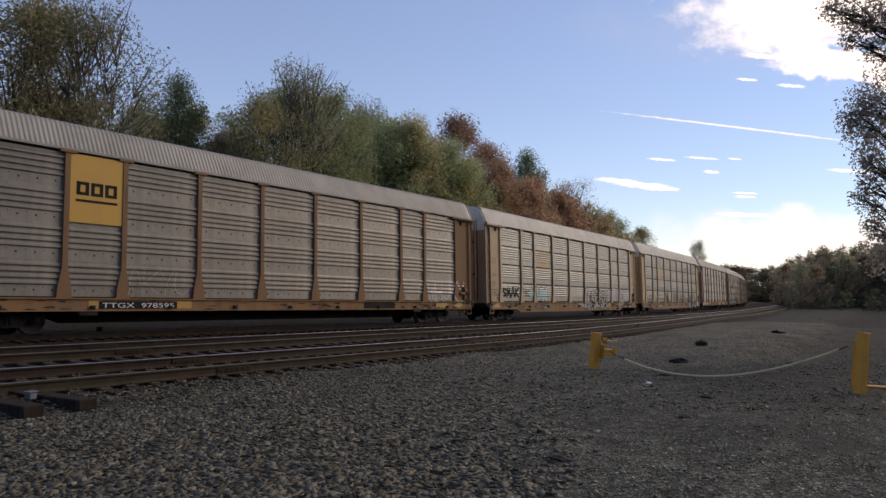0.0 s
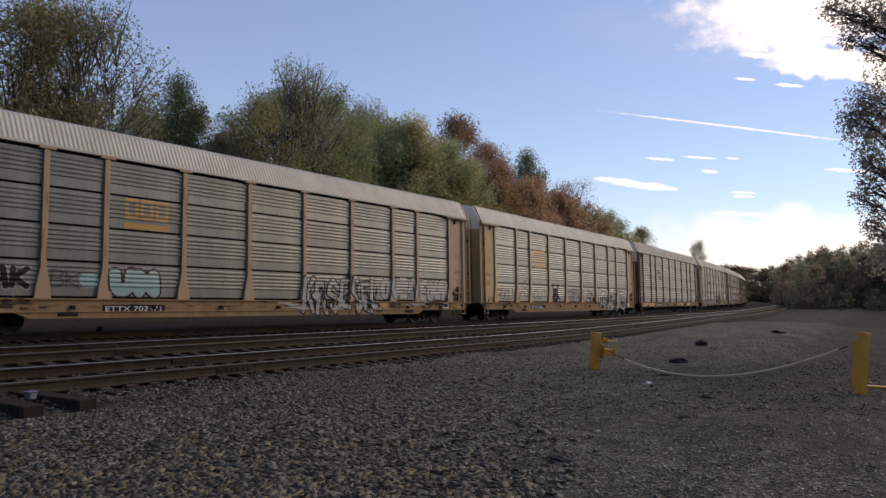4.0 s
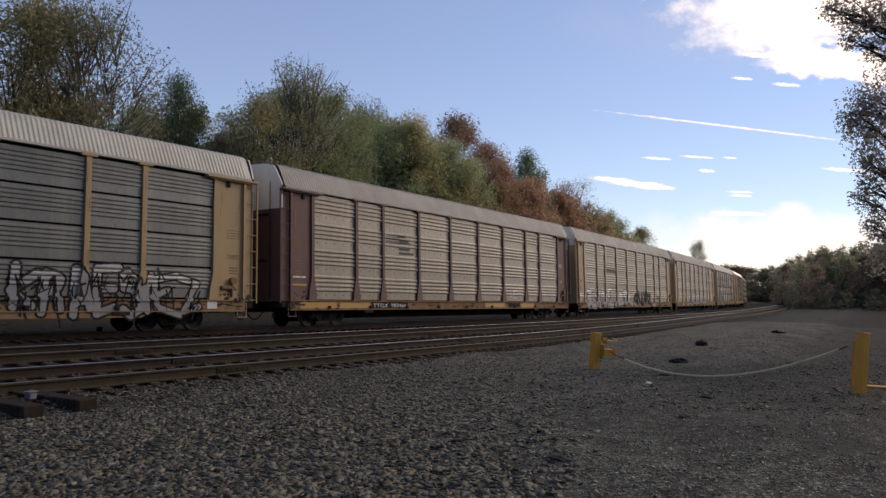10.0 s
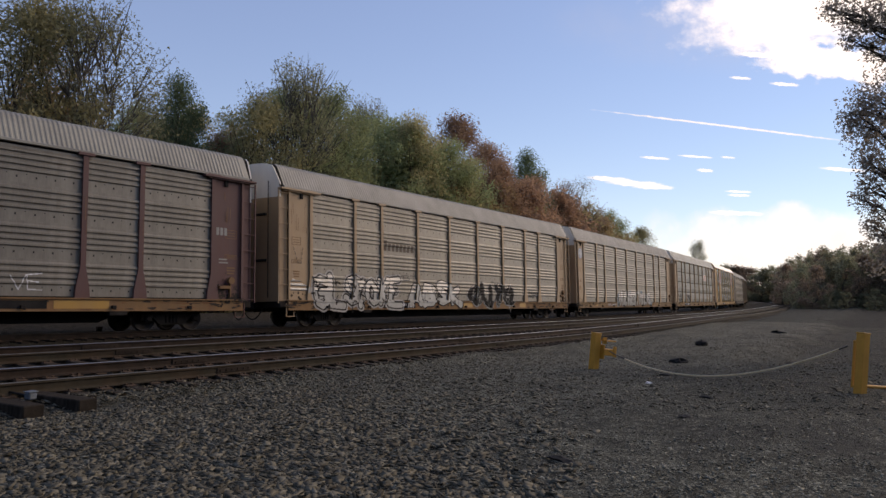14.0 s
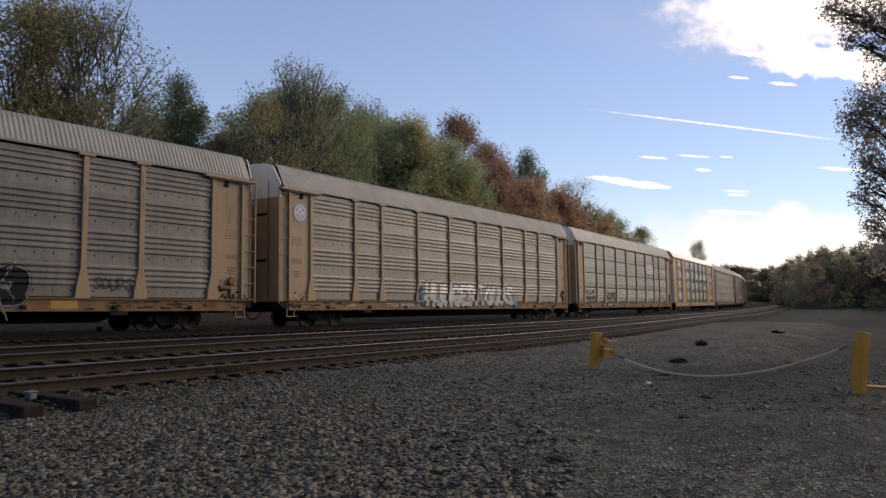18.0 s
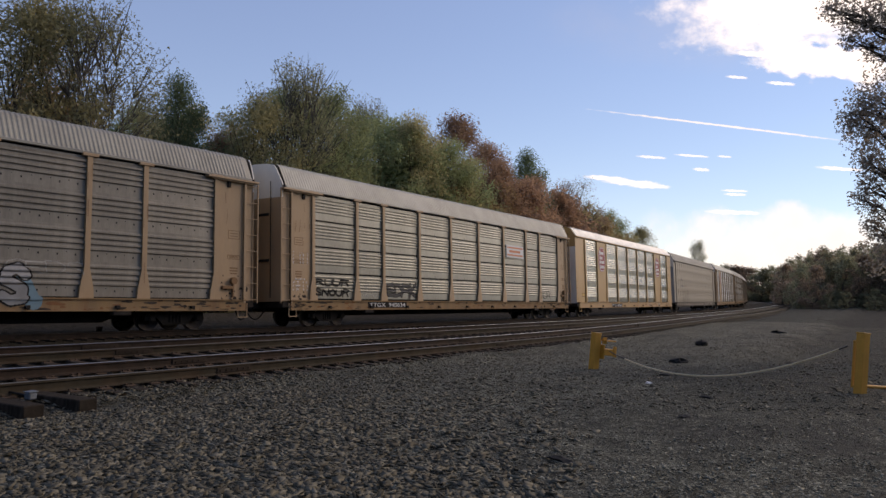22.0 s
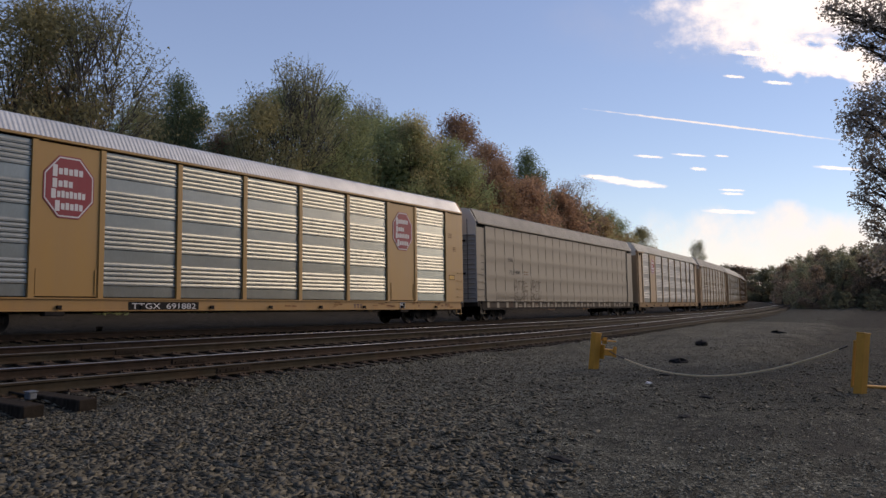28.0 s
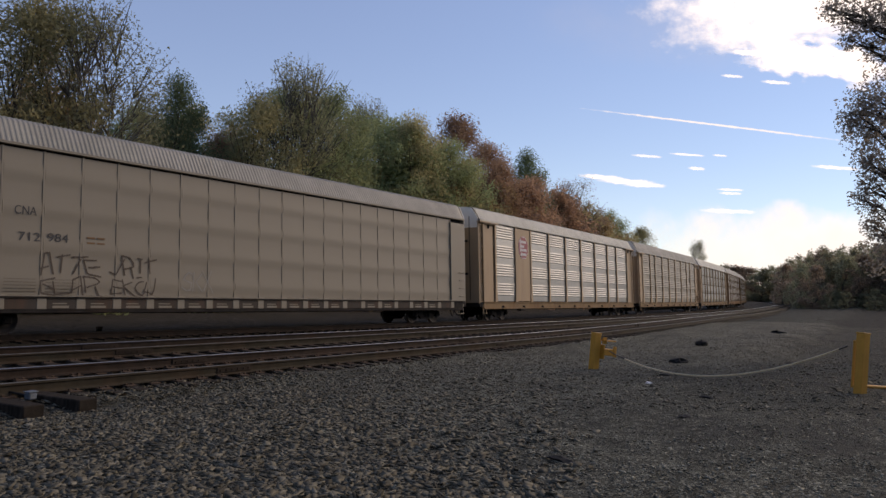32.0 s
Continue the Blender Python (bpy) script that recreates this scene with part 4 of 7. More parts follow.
def without(spans, holes):
    out = []
    for a, b in spans:
        for p, q in holes:
            if q <= a or p >= b:
                continue
            if p > a:
                out.append([a, p])
            a = max(a, q)
        if a < b:
            out.append([a, b])
    return out


def spans_of(polygons):
    """The stretches of x that closed outlines of (x, z) cover, row by row."""
    rows = {}
    for poly in polygons:
        zs = [q[1] for q in poly]
        for k in range(math.floor(min(zs) / ROW), math.ceil(max(zs) / ROW)):
            mid, cuts = (k + 0.5) * ROW, []
            for (xa, za), (xb, zb) in zip(poly, poly[1:] + poly[:1]):
                if (za > mid) != (zb > mid):
                    cuts.append(xa + (mid - za) / (zb - za) * (xb - xa))
            cuts.sort()
            rows.setdefault(k, []).extend(zip(cuts[::2], cuts[1::2]))
    return {k: merged(v) for k, v in rows.items()}


def painted(name, polygons, base, ph, kind, mat, parent, layer, label="", holes=()):
    """Closed outlines of (x, z), less the holes, laid as paint over a car's pressed side and its posts, row by row."""
    sh, cover, gaps = Shape(), spans_of(polygons), spans_of(holes)
    for k, spans in cover.items():
        z, up = k * ROW, (k + 1) * ROW
        spans = without(spans, gaps.get(k, ()))
        over = []
        if kind != "flat" and z > base - 0.05:
            half = 0.085 + 0.15 * float(np.interp(z - base + 0.04, (0, 0.3, 0.95), (1, 0.85, 0))) - 0.004
            over = [[x - half, x + half] for x in POST_EDGES]
        d0 = -1.452 - panel_relief(z, base, ph, kind) - 0.0025 * layer
        d1 = -1.452 - panel_relief(up, base, ph, kind) - 0.0025 * layer
        if up < base + 0.05:
            d0 = d1 = min(d0, d1)
        for xa, xb in without(spans, over):
            sh.face([(xa, d0, z), (xb, d0, z), (xb, d1, up), (xa, d1, up)])
        d = -1.541 - 0.0025 * layer
        for a, b in over:
            for xa, xb in spans:
                if min(b, xb) > max(a, xa):
                    sh.face([(max(a, xa), d, z), (min(b, xb), d, z), (min(b, xb), d, up), (max(a, xa), d, up)])
    return part(name, sh, mat, parent, label)


GLYPHS = {
    "A": "0,0 .35,1 .65,1 1,0|.2,.36 .8,.36", "B": "0,0 0,1 .7,.97 .85,.76 .6,.54 0,.52|.6,.54 .97,.3 .75,.03 0,0", "C": "1,.82 .62,1 .15,.86 0,.5 .15,.14 .62,0 1,.18",
    "D": "0,0 0,1 .6,.97 1,.6 1,.35 .6,.03 0,0", "E": "1,1 0,.97 0,.03 1,0|0,.52 .75,.5", "F": "1,1 0,.97 0,0|0,.52 .75,.5", "G": "1,.85 .55,1 .1,.85 0,.45 .2,.08 .65,0 1,.2 1,.48 .55,.46",
    "H": "0,0 .05,1|1,0 .95,1|.04,.5 .96,.5", "I": ".5,0 .5,1|.2,1 .8,1|.2,0 .8,0", "J": ".9,1 .9,.2 .55,0 .1,.2", "K": "0,0 0,1|1,1 .05,.45 1,0", "L": "0,1 0,.02 1,0", "M": "0,0 .12,1 .5,.35 .88,1 1,0",
    "N": "0,0 0,1 1,0 1,1", "O": ".5,1 .1,.82 0,.5 .12,.15 .5,0 .88,.15 1,.5 .9,.82 .5,1", "P": "0,0 0,1 .75,.96 .95,.75 .75,.5 0,.46", "R": "0,0 0,1 .75,.96 .92,.75 .7,.52 0,.48|.55,.5 1,0",
    "S": "1,.84 .6,1 .12,.88 .1,.64 .5,.5 .92,.36 .9,.1 .4,0 0,.16", "T": "0,1 1,.97|.5,.98 .48,0", "U": "0,1 .02,.25 .3,.02 .7,.02 .98,.25 1,1", "V": "0,1 .5,0 1,1", "W": "0,1 .2,0 .5,.7 .8,0 1,1",
    "X": "0,0 1,1|0,1 1,0", "Y": "0,1 .5,.5 1,1|.5,.5 .48,0", "Z": "0,1 1,1 0,0 1,0"}


def lines_of(glyph):
    return [[tuple(float(c) for c in q.split(",")) for q in run.split()] for run in GLYPHS[glyph].split("|")]


def stroke(points, width):
    """A line of that width with round ends, as closed outlines, one for each of its runs."""
    out, r = [], width / 2
    for (xa, za), (xb, zb) in zip(points, points[1:]):
        a = math.atan2(zb - za, xb - xa)
        out.append([(xa + r * math.cos(a + math.pi / 2 + math.pi * k / 6), za + r * math.sin(a + math.pi / 2 + math.pi * k / 6)) for k in range(7)]
                   + [(xb + r * math.cos(a - math.pi / 2 + math.pi * k / 6), zb + r * math.sin(a - math.pi / 2 + math.pi * k / 6)) for k in range(7)])
    return out


def blob(x, z, w, h, rng, n=18, wob=0.16, square=0.75):
    out, ph = [], rng.uniform(0, 6)
    for i in range(n):
        t = 2 * math.pi * i / n
        k = 1 + wob * math.sin(3 * t + ph) * rng.uniform(0.4, 1)
        c, s = math.cos(t), math.sin(t)
        out.append((x + w / 2 * k * math.copysign(abs(c) ** square, c), z + h / 2 * k * math.copysign(abs(s) ** square, s)))
    return out


def graffiti(car, frame_of, box, text, seed, fat=0.2, fill=None, line=None, halo=None, edge=0.045, wild=0.08, label="graffiti tag", cuts=0):
    """Sprayed letters on a car's side: a body of the width fat round each letter's lines, edged, with a halo and a few strokes cut across it; without fill, the edge alone."""
    z1, top, kind = frame_of
    base, ph = z1 + 0.04, (top - 0.16 - z1) / 4
    rng, line = random.Random(seed), line or BLACK
    x0, x1, zl, zh = box
    pitch, h = (x1 - x0) / len(text), zh - zl
    runs, scars = [], []
    for i, glyph in enumerate(text):
        w = pitch - fat * 0.9
        tall, lean, drop = h * rng.uniform(0.86, 1.0) - fat, rng.uniform(-1, 1) * wild * pitch, rng.uniform(0, 0.1) * h
        left, bow = x0 + i * pitch + (pitch - w) / 2, rng.uniform(-1, 1) * wild
        for run in lines_of(glyph):
            runs.append([(left + w * (u + bow * math.sin(math.pi * v)) + lean * (v - 0.5) + rng.uniform(-1, 1) * wild * 0.4 * w,
                          zl + fat / 2 + drop * (1 - v) + tall * v + rng.uniform(-1, 1) * wild * 0.5 * tall) for u, v in run])
        for k in range(cuts):
            a, b = left + w * rng.uniform(0, 1), zl + h * rng.uniform(0.15, 0.85)
            scars.append([(a, b), (a + w * rng.uniform(-0.4, 0.4), b + h * rng.uniform(-0.3, 0.3)), (a + w * rng.uniform(-0.5, 0.5), b + h * rng.uniform(-0.5, 0.1))])

    def body(width):
        return [p for run in runs for p in stroke(run, width)]
    if halo:
        tagged(painted("graffiti_halo", body(fat + edge * 4.5), base, ph, kind, halo, car, 1, label), kind="stuff")
    if not fill:
        return tagged(painted("graffiti", body(fat), base, ph, kind, line, car, 2, label, body(fat - 2 * edge) if fat > 3 * edge else ()), kind="stuff")
    back = painted("graffiti", body(fat + 2 * edge), base, ph, kind, line, car, 2, label)
    tagged(painted("graffiti_fill", body(fat), base, ph, kind, fill, back, 3), kind="stuff")
    if scars:
        tagged(painted("graffiti_stroke", [p for run in scars for p in stroke(run, rng.uniform(0.5, 1.0) * edge)], base, ph, kind, line, back, 4), kind="stuff")
    return back


def daubs(car, frame_of, shapes, mat, label, layer=2):
    """Single sprayed strokes: rows of width and points (x, z)."""
    z1, top, kind = frame_of
    ob = painted("graffiti", [p for width, *pts in shapes for p in stroke(pts, width)], z1 + 0.04, (top - 0.16 - z1) / 4, kind, mat, car, layer, label)
    return tagged(ob, kind="stuff")


def soot(car, seed, spots, mat=None, label="black soot and grease thrown on the side"):
    """Splashes of dirt on the lower side; spots: rows of x, z, width, height."""
    rng, polys = random.Random(seed), []
    for x, z, w, h in spots:
        for k in range(14):
            q = rng.uniform(0.06, 0.3)
            polys.append(blob(x + rng.gauss(0, 0.28) * w, z + rng.gauss(0, 0.24) * h, w * q, h * q * rng.uniform(0.5, 1.2), rng, 12, 0.3, 1.0))
    if polys:
        tagged(painted("soot", polys, 1.11, 1.09, "rib", mat or SOOT, car, 5, label), kind="stuff")


def car_mark(car, x0, x1, z0, z1, text="", plate=True):
    """The car's mark on its sill: a black field with white characters, or plain bars where it can't be read."""
    y = -1.556
    field = car
    if plate:
        field = part("number_field", Shape().box(x0 - 0.12, x1 + 0.12, y - 0.003, y + 0.004, z0 - 0.04, z1 + 0.04), BLACK, car, "black number field on the sill")
    if text:
        size = (z1 - z0) * 1.38
        ob = lettering(text, size, WHITE, field, (x0 + x1) / 2, z0, y - 0.006, "car_number")
        wide = max(v.co.x for v in ob.data.vertices) - min(v.co.x for v in ob.data.vertices)
        ob.data.transform(Matrix.Diagonal(((x1 - x0) / wide, 1, 1, 1)))
    else:
        bars, n = Shape(), 9
        for k in range(n):
            if k != 4:
                a = x0 + (x1 - x0) * k / n
                bars.box(a, a + (x1 - x0) / n * 0.68, y - 0.007, y - 0.004, z0, z1)
        part("car_number", bars, WHITE if plate else BLACK, field)


def sill_patches(car, rows, mat, z0=0.74, z1=0.99):
    for x0, x1 in rows:
        part("sill_patch", Shape().box(x0, x1, -1.556, -1.549, z0, z1), mat, car, "faded yellow patch on the sill")


def road_grime(car, seed, z1, heavy):
    """Soot spattered over the foot of the end panels, rubbed rust and grease along the sill."""
    rng = random.Random(300 + seed)
    spots = Shape()
    for side, count, high in ((-1, 16, 0.22), (1, 90 if heavy else 30, 0.42)):
        for k in range(count):
            x = side * rng.uniform(HALF - 1.7, HALF - 0.62)
            z = z1 + 0.02 + abs(rng.gauss(0, high))
            q = rng.uniform(0.02, 0.17) * math.exp(-1.3 * (z - z1))
            spots.extrude(blob(x, z, q * rng.uniform(0.6, 1.5), q, rng, 9, 0.3, 1.0), -1.4712 - 0.00004 * k, -1.466)
    tagged(part("soot", spots, SOOT, car, "black soot spattered over the end panels"), kind="stuff")
    for name, mat, count, text in (("rust_patch", RUSTY, 60, "rusty brown patches along the sill"), ("grease", SOOT, 70, "black grease along the sill")):
        run = Shape()
        for k in range(count):
            x = rng.uniform(-HALF + 0.6, HALF - 0.6)
            if name == "grease" and rng.random() < 0.5:
                x = math.copysign(rng.uniform(HALF - 4.6, HALF - 0.6), x)
            z = rng.uniform(0.70, 1.02)
            run.extrude(blob(x, z, rng.uniform(0.06, 0.5), rng.uniform(0.02, 0.09), rng, 9, 0.3, 1.0), -1.5512 - 0.00004 * k - (0.003 if mat is SOOT else 0), -1.548)
        tagged(part(name, run, mat, car, text), kind="stuff")


def small_marks(car, z1):
    """Little stencilled blocks on the end panels, too small to read."""
    for side in (-1, 1):
        x = side * (HALF - 1.0)
        for z, w, h in ((3.3, 0.5, 0.32), (2.55, 0.55, 0.16), (2.2, 0.35, 0.05), (2.1, 0.35, 0.05), (2.0, 0.3, 0.05)):
            f = Shape()
            if h > 0.1:
                for a, b, c, d in ((-w / 2, w / 2, 0, 0.02), (-w / 2, w / 2, h - 0.02, h), (-w / 2, -w / 2 + 0.02, 0.02, h - 0.02), (w / 2 - 0.02, w / 2, 0.02, h - 0.02)):
                    f.box(x + a, x + b, -1.474, -1.469, z + c, z + d)
                for k in range(2):
                    f.box(x - w * 0.35, x + w * 0.35, -1.474, -1.469, z + h * (0.3 + 0.3 * k), z + h * (0.3 + 0.3 * k) + 0.025)
            else:
                f.box(x - w / 2, x + w / 2, -1.474, -1.469, z, z + h)
            tagged(part("stencil", f, BROWN, car), kind="stuff")
    winch = Shape().tube((HALF - 1.05, -1.62, 1.75), (HALF - 1.05, -1.46, 1.75), 0.13, n=14)
    winch.box(HALF - 1.55, HALF - 1.1, -1.6, -1.47, 1.45, 1.56, 0.01).box(HALF - 1.08, HALF - 1.03, -1.56, -1.47, 1.15, 1.7)
    part("hand_brake", winch, BROWN, car, "rusty hand brake wheel and bracket")


def streaks(car, seed, z1, top):
    """Rust and grime that has run down the end panels and from the post caps."""
    rng, runs = random.Random(seed), []
    for side in (-1, 1):
        for k in range(16):
            x, z = side * rng.uniform(11.95, 12.95), z1 + rng.uniform(0.2, 4.2)
            runs.append(stroke([(x, z), (x + rng.uniform(-0.01, 0.01), z - min(rng.uniform(0.15, 0.9), z - z1 - 0.03))], rng.uniform(0.008, 0.026)))
    for x in POST_EDGES[1:-1]:
        for k in range(3):
            u, z = x + rng.uniform(-0.07, 0.07), rng.uniform(2.2, 5.3)
            runs.append(stroke([(u, z), (u, z - rng.uniform(0.1, 0.7))], rng.uniform(0.008, 0.02)))
    base = z1 + 0.04
    polys = [p for r in runs for p in r]
    tagged(painted("rust_streak", polys, base, 9.0, "rib", BROWN, car, 6, "brown rust streaks running down the paint"), kind="stuff")


def sill_hooks(car):
    """Tie-down hooks and jacking pads along the sill."""
    hook = cached("sill_hook", lambda: Shape().box(-0.07, 0.07, -1.64, -1.54, 0.74, 0.84, 0.012).tube((-0.045, -1.66, 0.72), (0.045, -1.66, 0.72), 0.018, n=6).mesh("sill_hook", DARK_STEEL))
    for k in range(9):
        part("sill_hook", hook, None, car, at=pose(-10.9 + 2.72 * k, 0, 0))
    pad = cached("jacking_pad", lambda: Shape().box(-0.3, 0.3, -1.59, -1.3, 0.52, 0.66, 0.02).mesh("jacking_pad", DARK_STEEL))
    for x in (-8.3, 8.3):
        part("jacking_pad", pad, None, car, at=pose(x, 0, 0))


def extra_a(car, z0, z1, top, bays):
    x0, x1 = -9.05, -7.15
    f = part("emblem_panel", Shape().box(x0 + 0.03, x1 - 0.03, -1.515, -1.5, 3.38, top - 0.12, 0.004), YELLOW, car, "flat yellow panel with a dark emblem")
    bars, xm = Shape(), (x0 + x1) / 2
    for k in range(3):
        a = xm - 0.66 + k * 0.46
        bars.box(a, a + 0.40, -1.519, -1.515, 4.56, 4.66).box(a, a + 0.12, -1.519, -1.515, 4.34, 4.56).box(a + 0.28, a + 0.40, -1.519, -1.515, 4.34, 4.56).box(a, a + 0.40, -1.519, -1.515, 4.24, 4.34)
    bars.box(xm - 0.68, xm + 0.68, -1.519, -1.515, 4.03, 4.11)
    part("emblem_bars", bars, BLACK, f)
    car_mark(car, -7.85, -5.3, 0.77, 0.93, "TTGX  978595")
    fr = (z1, top, "rib")
    graffiti(car, fr, (-7.0, -4.7, 1.15, 2.1), "AKYG", 3, 0.03, None, FADED, label="faded pale graffiti")
    graffiti(car, fr, (-1.2, -0.3, 1.2, 1.8), "TK", 4, 0.03, None, FADED, label="faded pale graffiti")
    graffiti(car, fr, (9.3, 12.6, 1.0, 2.2), "WHJKY", 8, 0.07, None, SPRAY, label="pale dripping graffiti")
    sill_patches(car, ((-8.3, -7.9), (-5.3, -4.6), (9.9, 10.9), (11.6, 12.3)), PATCH)
    part("sill_field", Shape().box(4.4, 6.6, -1.558, -1.549, 0.72, 1.0), BLACK, car, "black field on the sill")
    soot(car, 1, ((12.9, 1.2, 1.0, 0.7), (9.0, 0.85, 1.4, 0.3), (2.0, 0.85, 1.2, 0.25)))


def worn_emblem(car, z1, top, x0, x1, za, zb):
    """A worn emblem painted straight on the ribs: three outlined blocks over a bar."""
    base, ph, w = z1 + 0.04, (top - 0.16 - z1) / 4, (x1 - x0) / 3
    rings, holes = [], []
    for k in range(3):
        a, b = x0 + w * k, x0 + w * (k + 0.9)
        rings.append([(a, za + 0.32), (b, za + 0.32), (b, zb), (a, zb)])
        holes.append([(a + 0.13, za + 0.48), (b - 0.13, za + 0.48), (b - 0.13, zb - 0.15), (a + 0.13, zb - 0.15)])
    tagged(painted("emblem", rings + [[(x0, za), (x1, za), (x1, za + 0.2), (x0, za + 0.2)]], base, ph, "seam", PATCH, car, 1, "faded yellow emblem painted on the ribs", holes), kind="stuff")


def extra_b(car, z0, z1, top, bays):
    worn_emblem(car, z1, top, -6.5, -4.85, 3.35, 4.35)
    fr = (z1, top, "seam")
    graffiti(car, fr, (-11.65, -9.4, 1.25, 2.0), "SMAK", 11, 0.17, BLACK, SPRAY, label="black graffiti letters edged in white")
    daubs(car, fr, [(0.03, (-10.3, 1.3), (-10.32, 0.98)), (0.03, (-9.85, 1.3), (-9.85, 1.1)), (0.03, (-11.2, 1.28), (-11.2, 1.1))], SPRAY, "white paint drips")
    graffiti(car, fr, (-8.8, -7.9, 1.35, 1.95), "BK", 12, 0.04, None, GRIME_PAINT, label="small dark graffiti")
    graffiti(car, fr, (-7.95, -7.3, 1.45, 1.75), "I", 17, 0.3, TEAL, TEAL, label="faded teal graffiti")
    graffiti(car, fr, (-6.95, -5.25, 1.12, 2.1), "UN", 13, 0.34, TEAL, SPRAY, halo=BLACK, label="teal and white graffiti edged in black")
    graffiti(car, (z1, top, "seam"), (-12.95, -12.05, 1.2, 1.9), "BYGS", 18, 0.035, None, BLACK, wild=0.2, label="thin black tag")
    graffiti(car, fr, (1.3, 4.3, 0.5, 2.2), "KRSE", 14, 0.2, DULL_SPRAY, BLACK, edge=0.06, wild=0.26, cuts=5, label="white wildstyle graffiti with black strokes")
    graffiti(car, fr, (4.3, 6.2, 0.5, 2.1), "SEL", 15, 0.2, DULL_SPRAY, BLACK, edge=0.06, wild=0.28, cuts=5, label="white wildstyle graffiti with black strokes")
    graffiti(car, fr, (6.3, 9.1, 1.1, 2.25), "OUBO", 16, 0.3, DULL_SPRAY, BLACK, wild=0.08, edge=0.032, cuts=1, label="grey bubble graffiti outlined in black")
    graffiti(car, fr, (9.2, 11.75, 1.05, 2.15), "EOWM", 19, 0.3, DULL_SPRAY, BLACK, wild=0.08, edge=0.032, cuts=1, label="grey bubble graffiti outlined in black")
    car_mark(car, -7.1, -5.15, 0.66, 0.82, "ETTX 702471")
    sill_patches(car, ((-12.9, -12.1), (2.9, 3.6), (6.1, 6.7), (12.4, 12.9)), PATCH)
    mark = part("route_sticker", Shape().box(11.15, 11.6, -1.557, -1.549, 0.72, 1.0), WHITE, car, "white framed sticker")
    part("sticker_field", Shape().box(11.2, 11.55, -1.561, -1.556, 0.77, 0.95), BLACK, mark)
    soot(car, 2, ((-12.9, 0.9, 0.8, 0.3), (-9.9, 0.95, 0.9, 0.25), (7.4, 0.82, 1.5, 0.3), (10.4, 0.85, 2.2, 0.35), (12.9, 1.15, 0.9, 0.7)))
    soot(car, 3, ((1.9, 0.88, 2.6, 0.3), (5.4, 0.88, 1.6, 0.3), (9.0, 0.9, 2.0, 0.25)), DULL_SPRAY, "grey dirt and old paint on the sill")


def extra_c(car, z0, z1, top, bays):
    worn_emblem(car, z1, top, -6.5, -4.75, 3.3, 4.4)
    fr = (z1, top, "seam")
    graffiti(car, fr, (-11.6, -9.2, 1.12, 1.85), "FUGUY", 22, 0.06, None, GRIME_PAINT, wild=0.18, label="thin black graffiti")
    daubs(car, fr, [(0.06, (-8.95, 1.2), (-8.75, 1.5), (-8.3, 1.75), (-8.1, 1.72), (-7.9, 1.4), (-7.55, 1.45), (-7.5, 1.75), (-7.75, 2.0), (-8.15, 1.95)),
                    (0.05, (-8.15, 1.95), (-8.2, 2.25), (-7.95, 2.4), (-7.65, 2.3), (-7.6, 2.05)), (0.05, (-8.95, 1.2), (-8.75, 1.15), (-8.55, 1.5))], GRIME_PAINT, "black sprayed outline of a bent figure")
    graffiti(car, fr, (-6.75, -4.7, 1.2, 1.9), "CUT", 27, 0.05, None, GRIME_PAINT, label="faded grey graffiti")
    daubs(car, fr, [(0.55, (-3.5, 1.4), (-3.0, 1.4)), (0.5, (-3.45, 1.75), (-3.1, 1.75)), (0.2, (-3.6, 1.9), (-3.68, 2.22)), (0.2, (-2.95, 1.9), (-2.8, 2.22)), (0.14, (-2.7, 1.4), (-2.45, 1.2))], BLACK, "black painted head with two horns")
    daubs(car, fr, [(0.07, (-3.42, 1.72), (-3.38, 1.72)), (0.07, (-3.1, 1.72), (-3.06, 1.72)), (0.05, (-3.45, 1.42), (-3.25, 1.35), (-3.05, 1.44))], SPRAY, "pale eyes and mouth on the painted head", 4)
    graffiti(car, fr, (-1.15, 1.9, 1.12, 2.1), "COPMOI", 23, 0.16, None, GRIME_PAINT, edge=0.045, wild=0.1, label="black outlined graffiti")
    graffiti(car, fr, (2.4, 4.2, 1.0, 1.95), "AN", 24, 0.10, None, BLACK, edge=0.05, wild=0.2, label="black graffiti strokes")
    daubs(car, fr, [(0.4, (3.75, 1.25), (4.0, 1.1)), (0.3, (4.95, 1.0), (5.2, 0.85)), (0.35, (5.05, 1.55), (5.25, 1.6)), (0.3, (6.9, 2.0), (7.0, 1.95))], BLACK, "black sprayed patches")
    graffiti(car, fr, (5.0, 9.0, 0.5, 2.1), "KRAES", 25, 0.24, SPRAY, BLACK, edge=0.07, wild=0.26, cuts=6, label="large black and white wildstyle graffiti")
    graffiti(car, fr, (8.6, 11.3, 0.55, 2.0), "YEZ", 26, 0.2, SPRAY, BLACK, edge=0.06, wild=0.3, cuts=5, label="large black and white wildstyle graffiti")
    car_mark(car, -7.15, -5.2, 0.66, 0.82, "ETTX 850206")
    part("route_sticker", Shape().box(11.5, 11.9, -1.557, -1.549, 0.74, 1.0), WHITE, car, "white square sticker")
    soot(car, 6, ((-12.9, 0.9, 1.0, 0.3), (-10.4, 0.95, 0.8, 0.22), (12.9, 1.15, 0.8, 0.6), (4.9, 0.85, 0.6, 0.3), (-2.0, 0.82, 0.5, 0.2)))


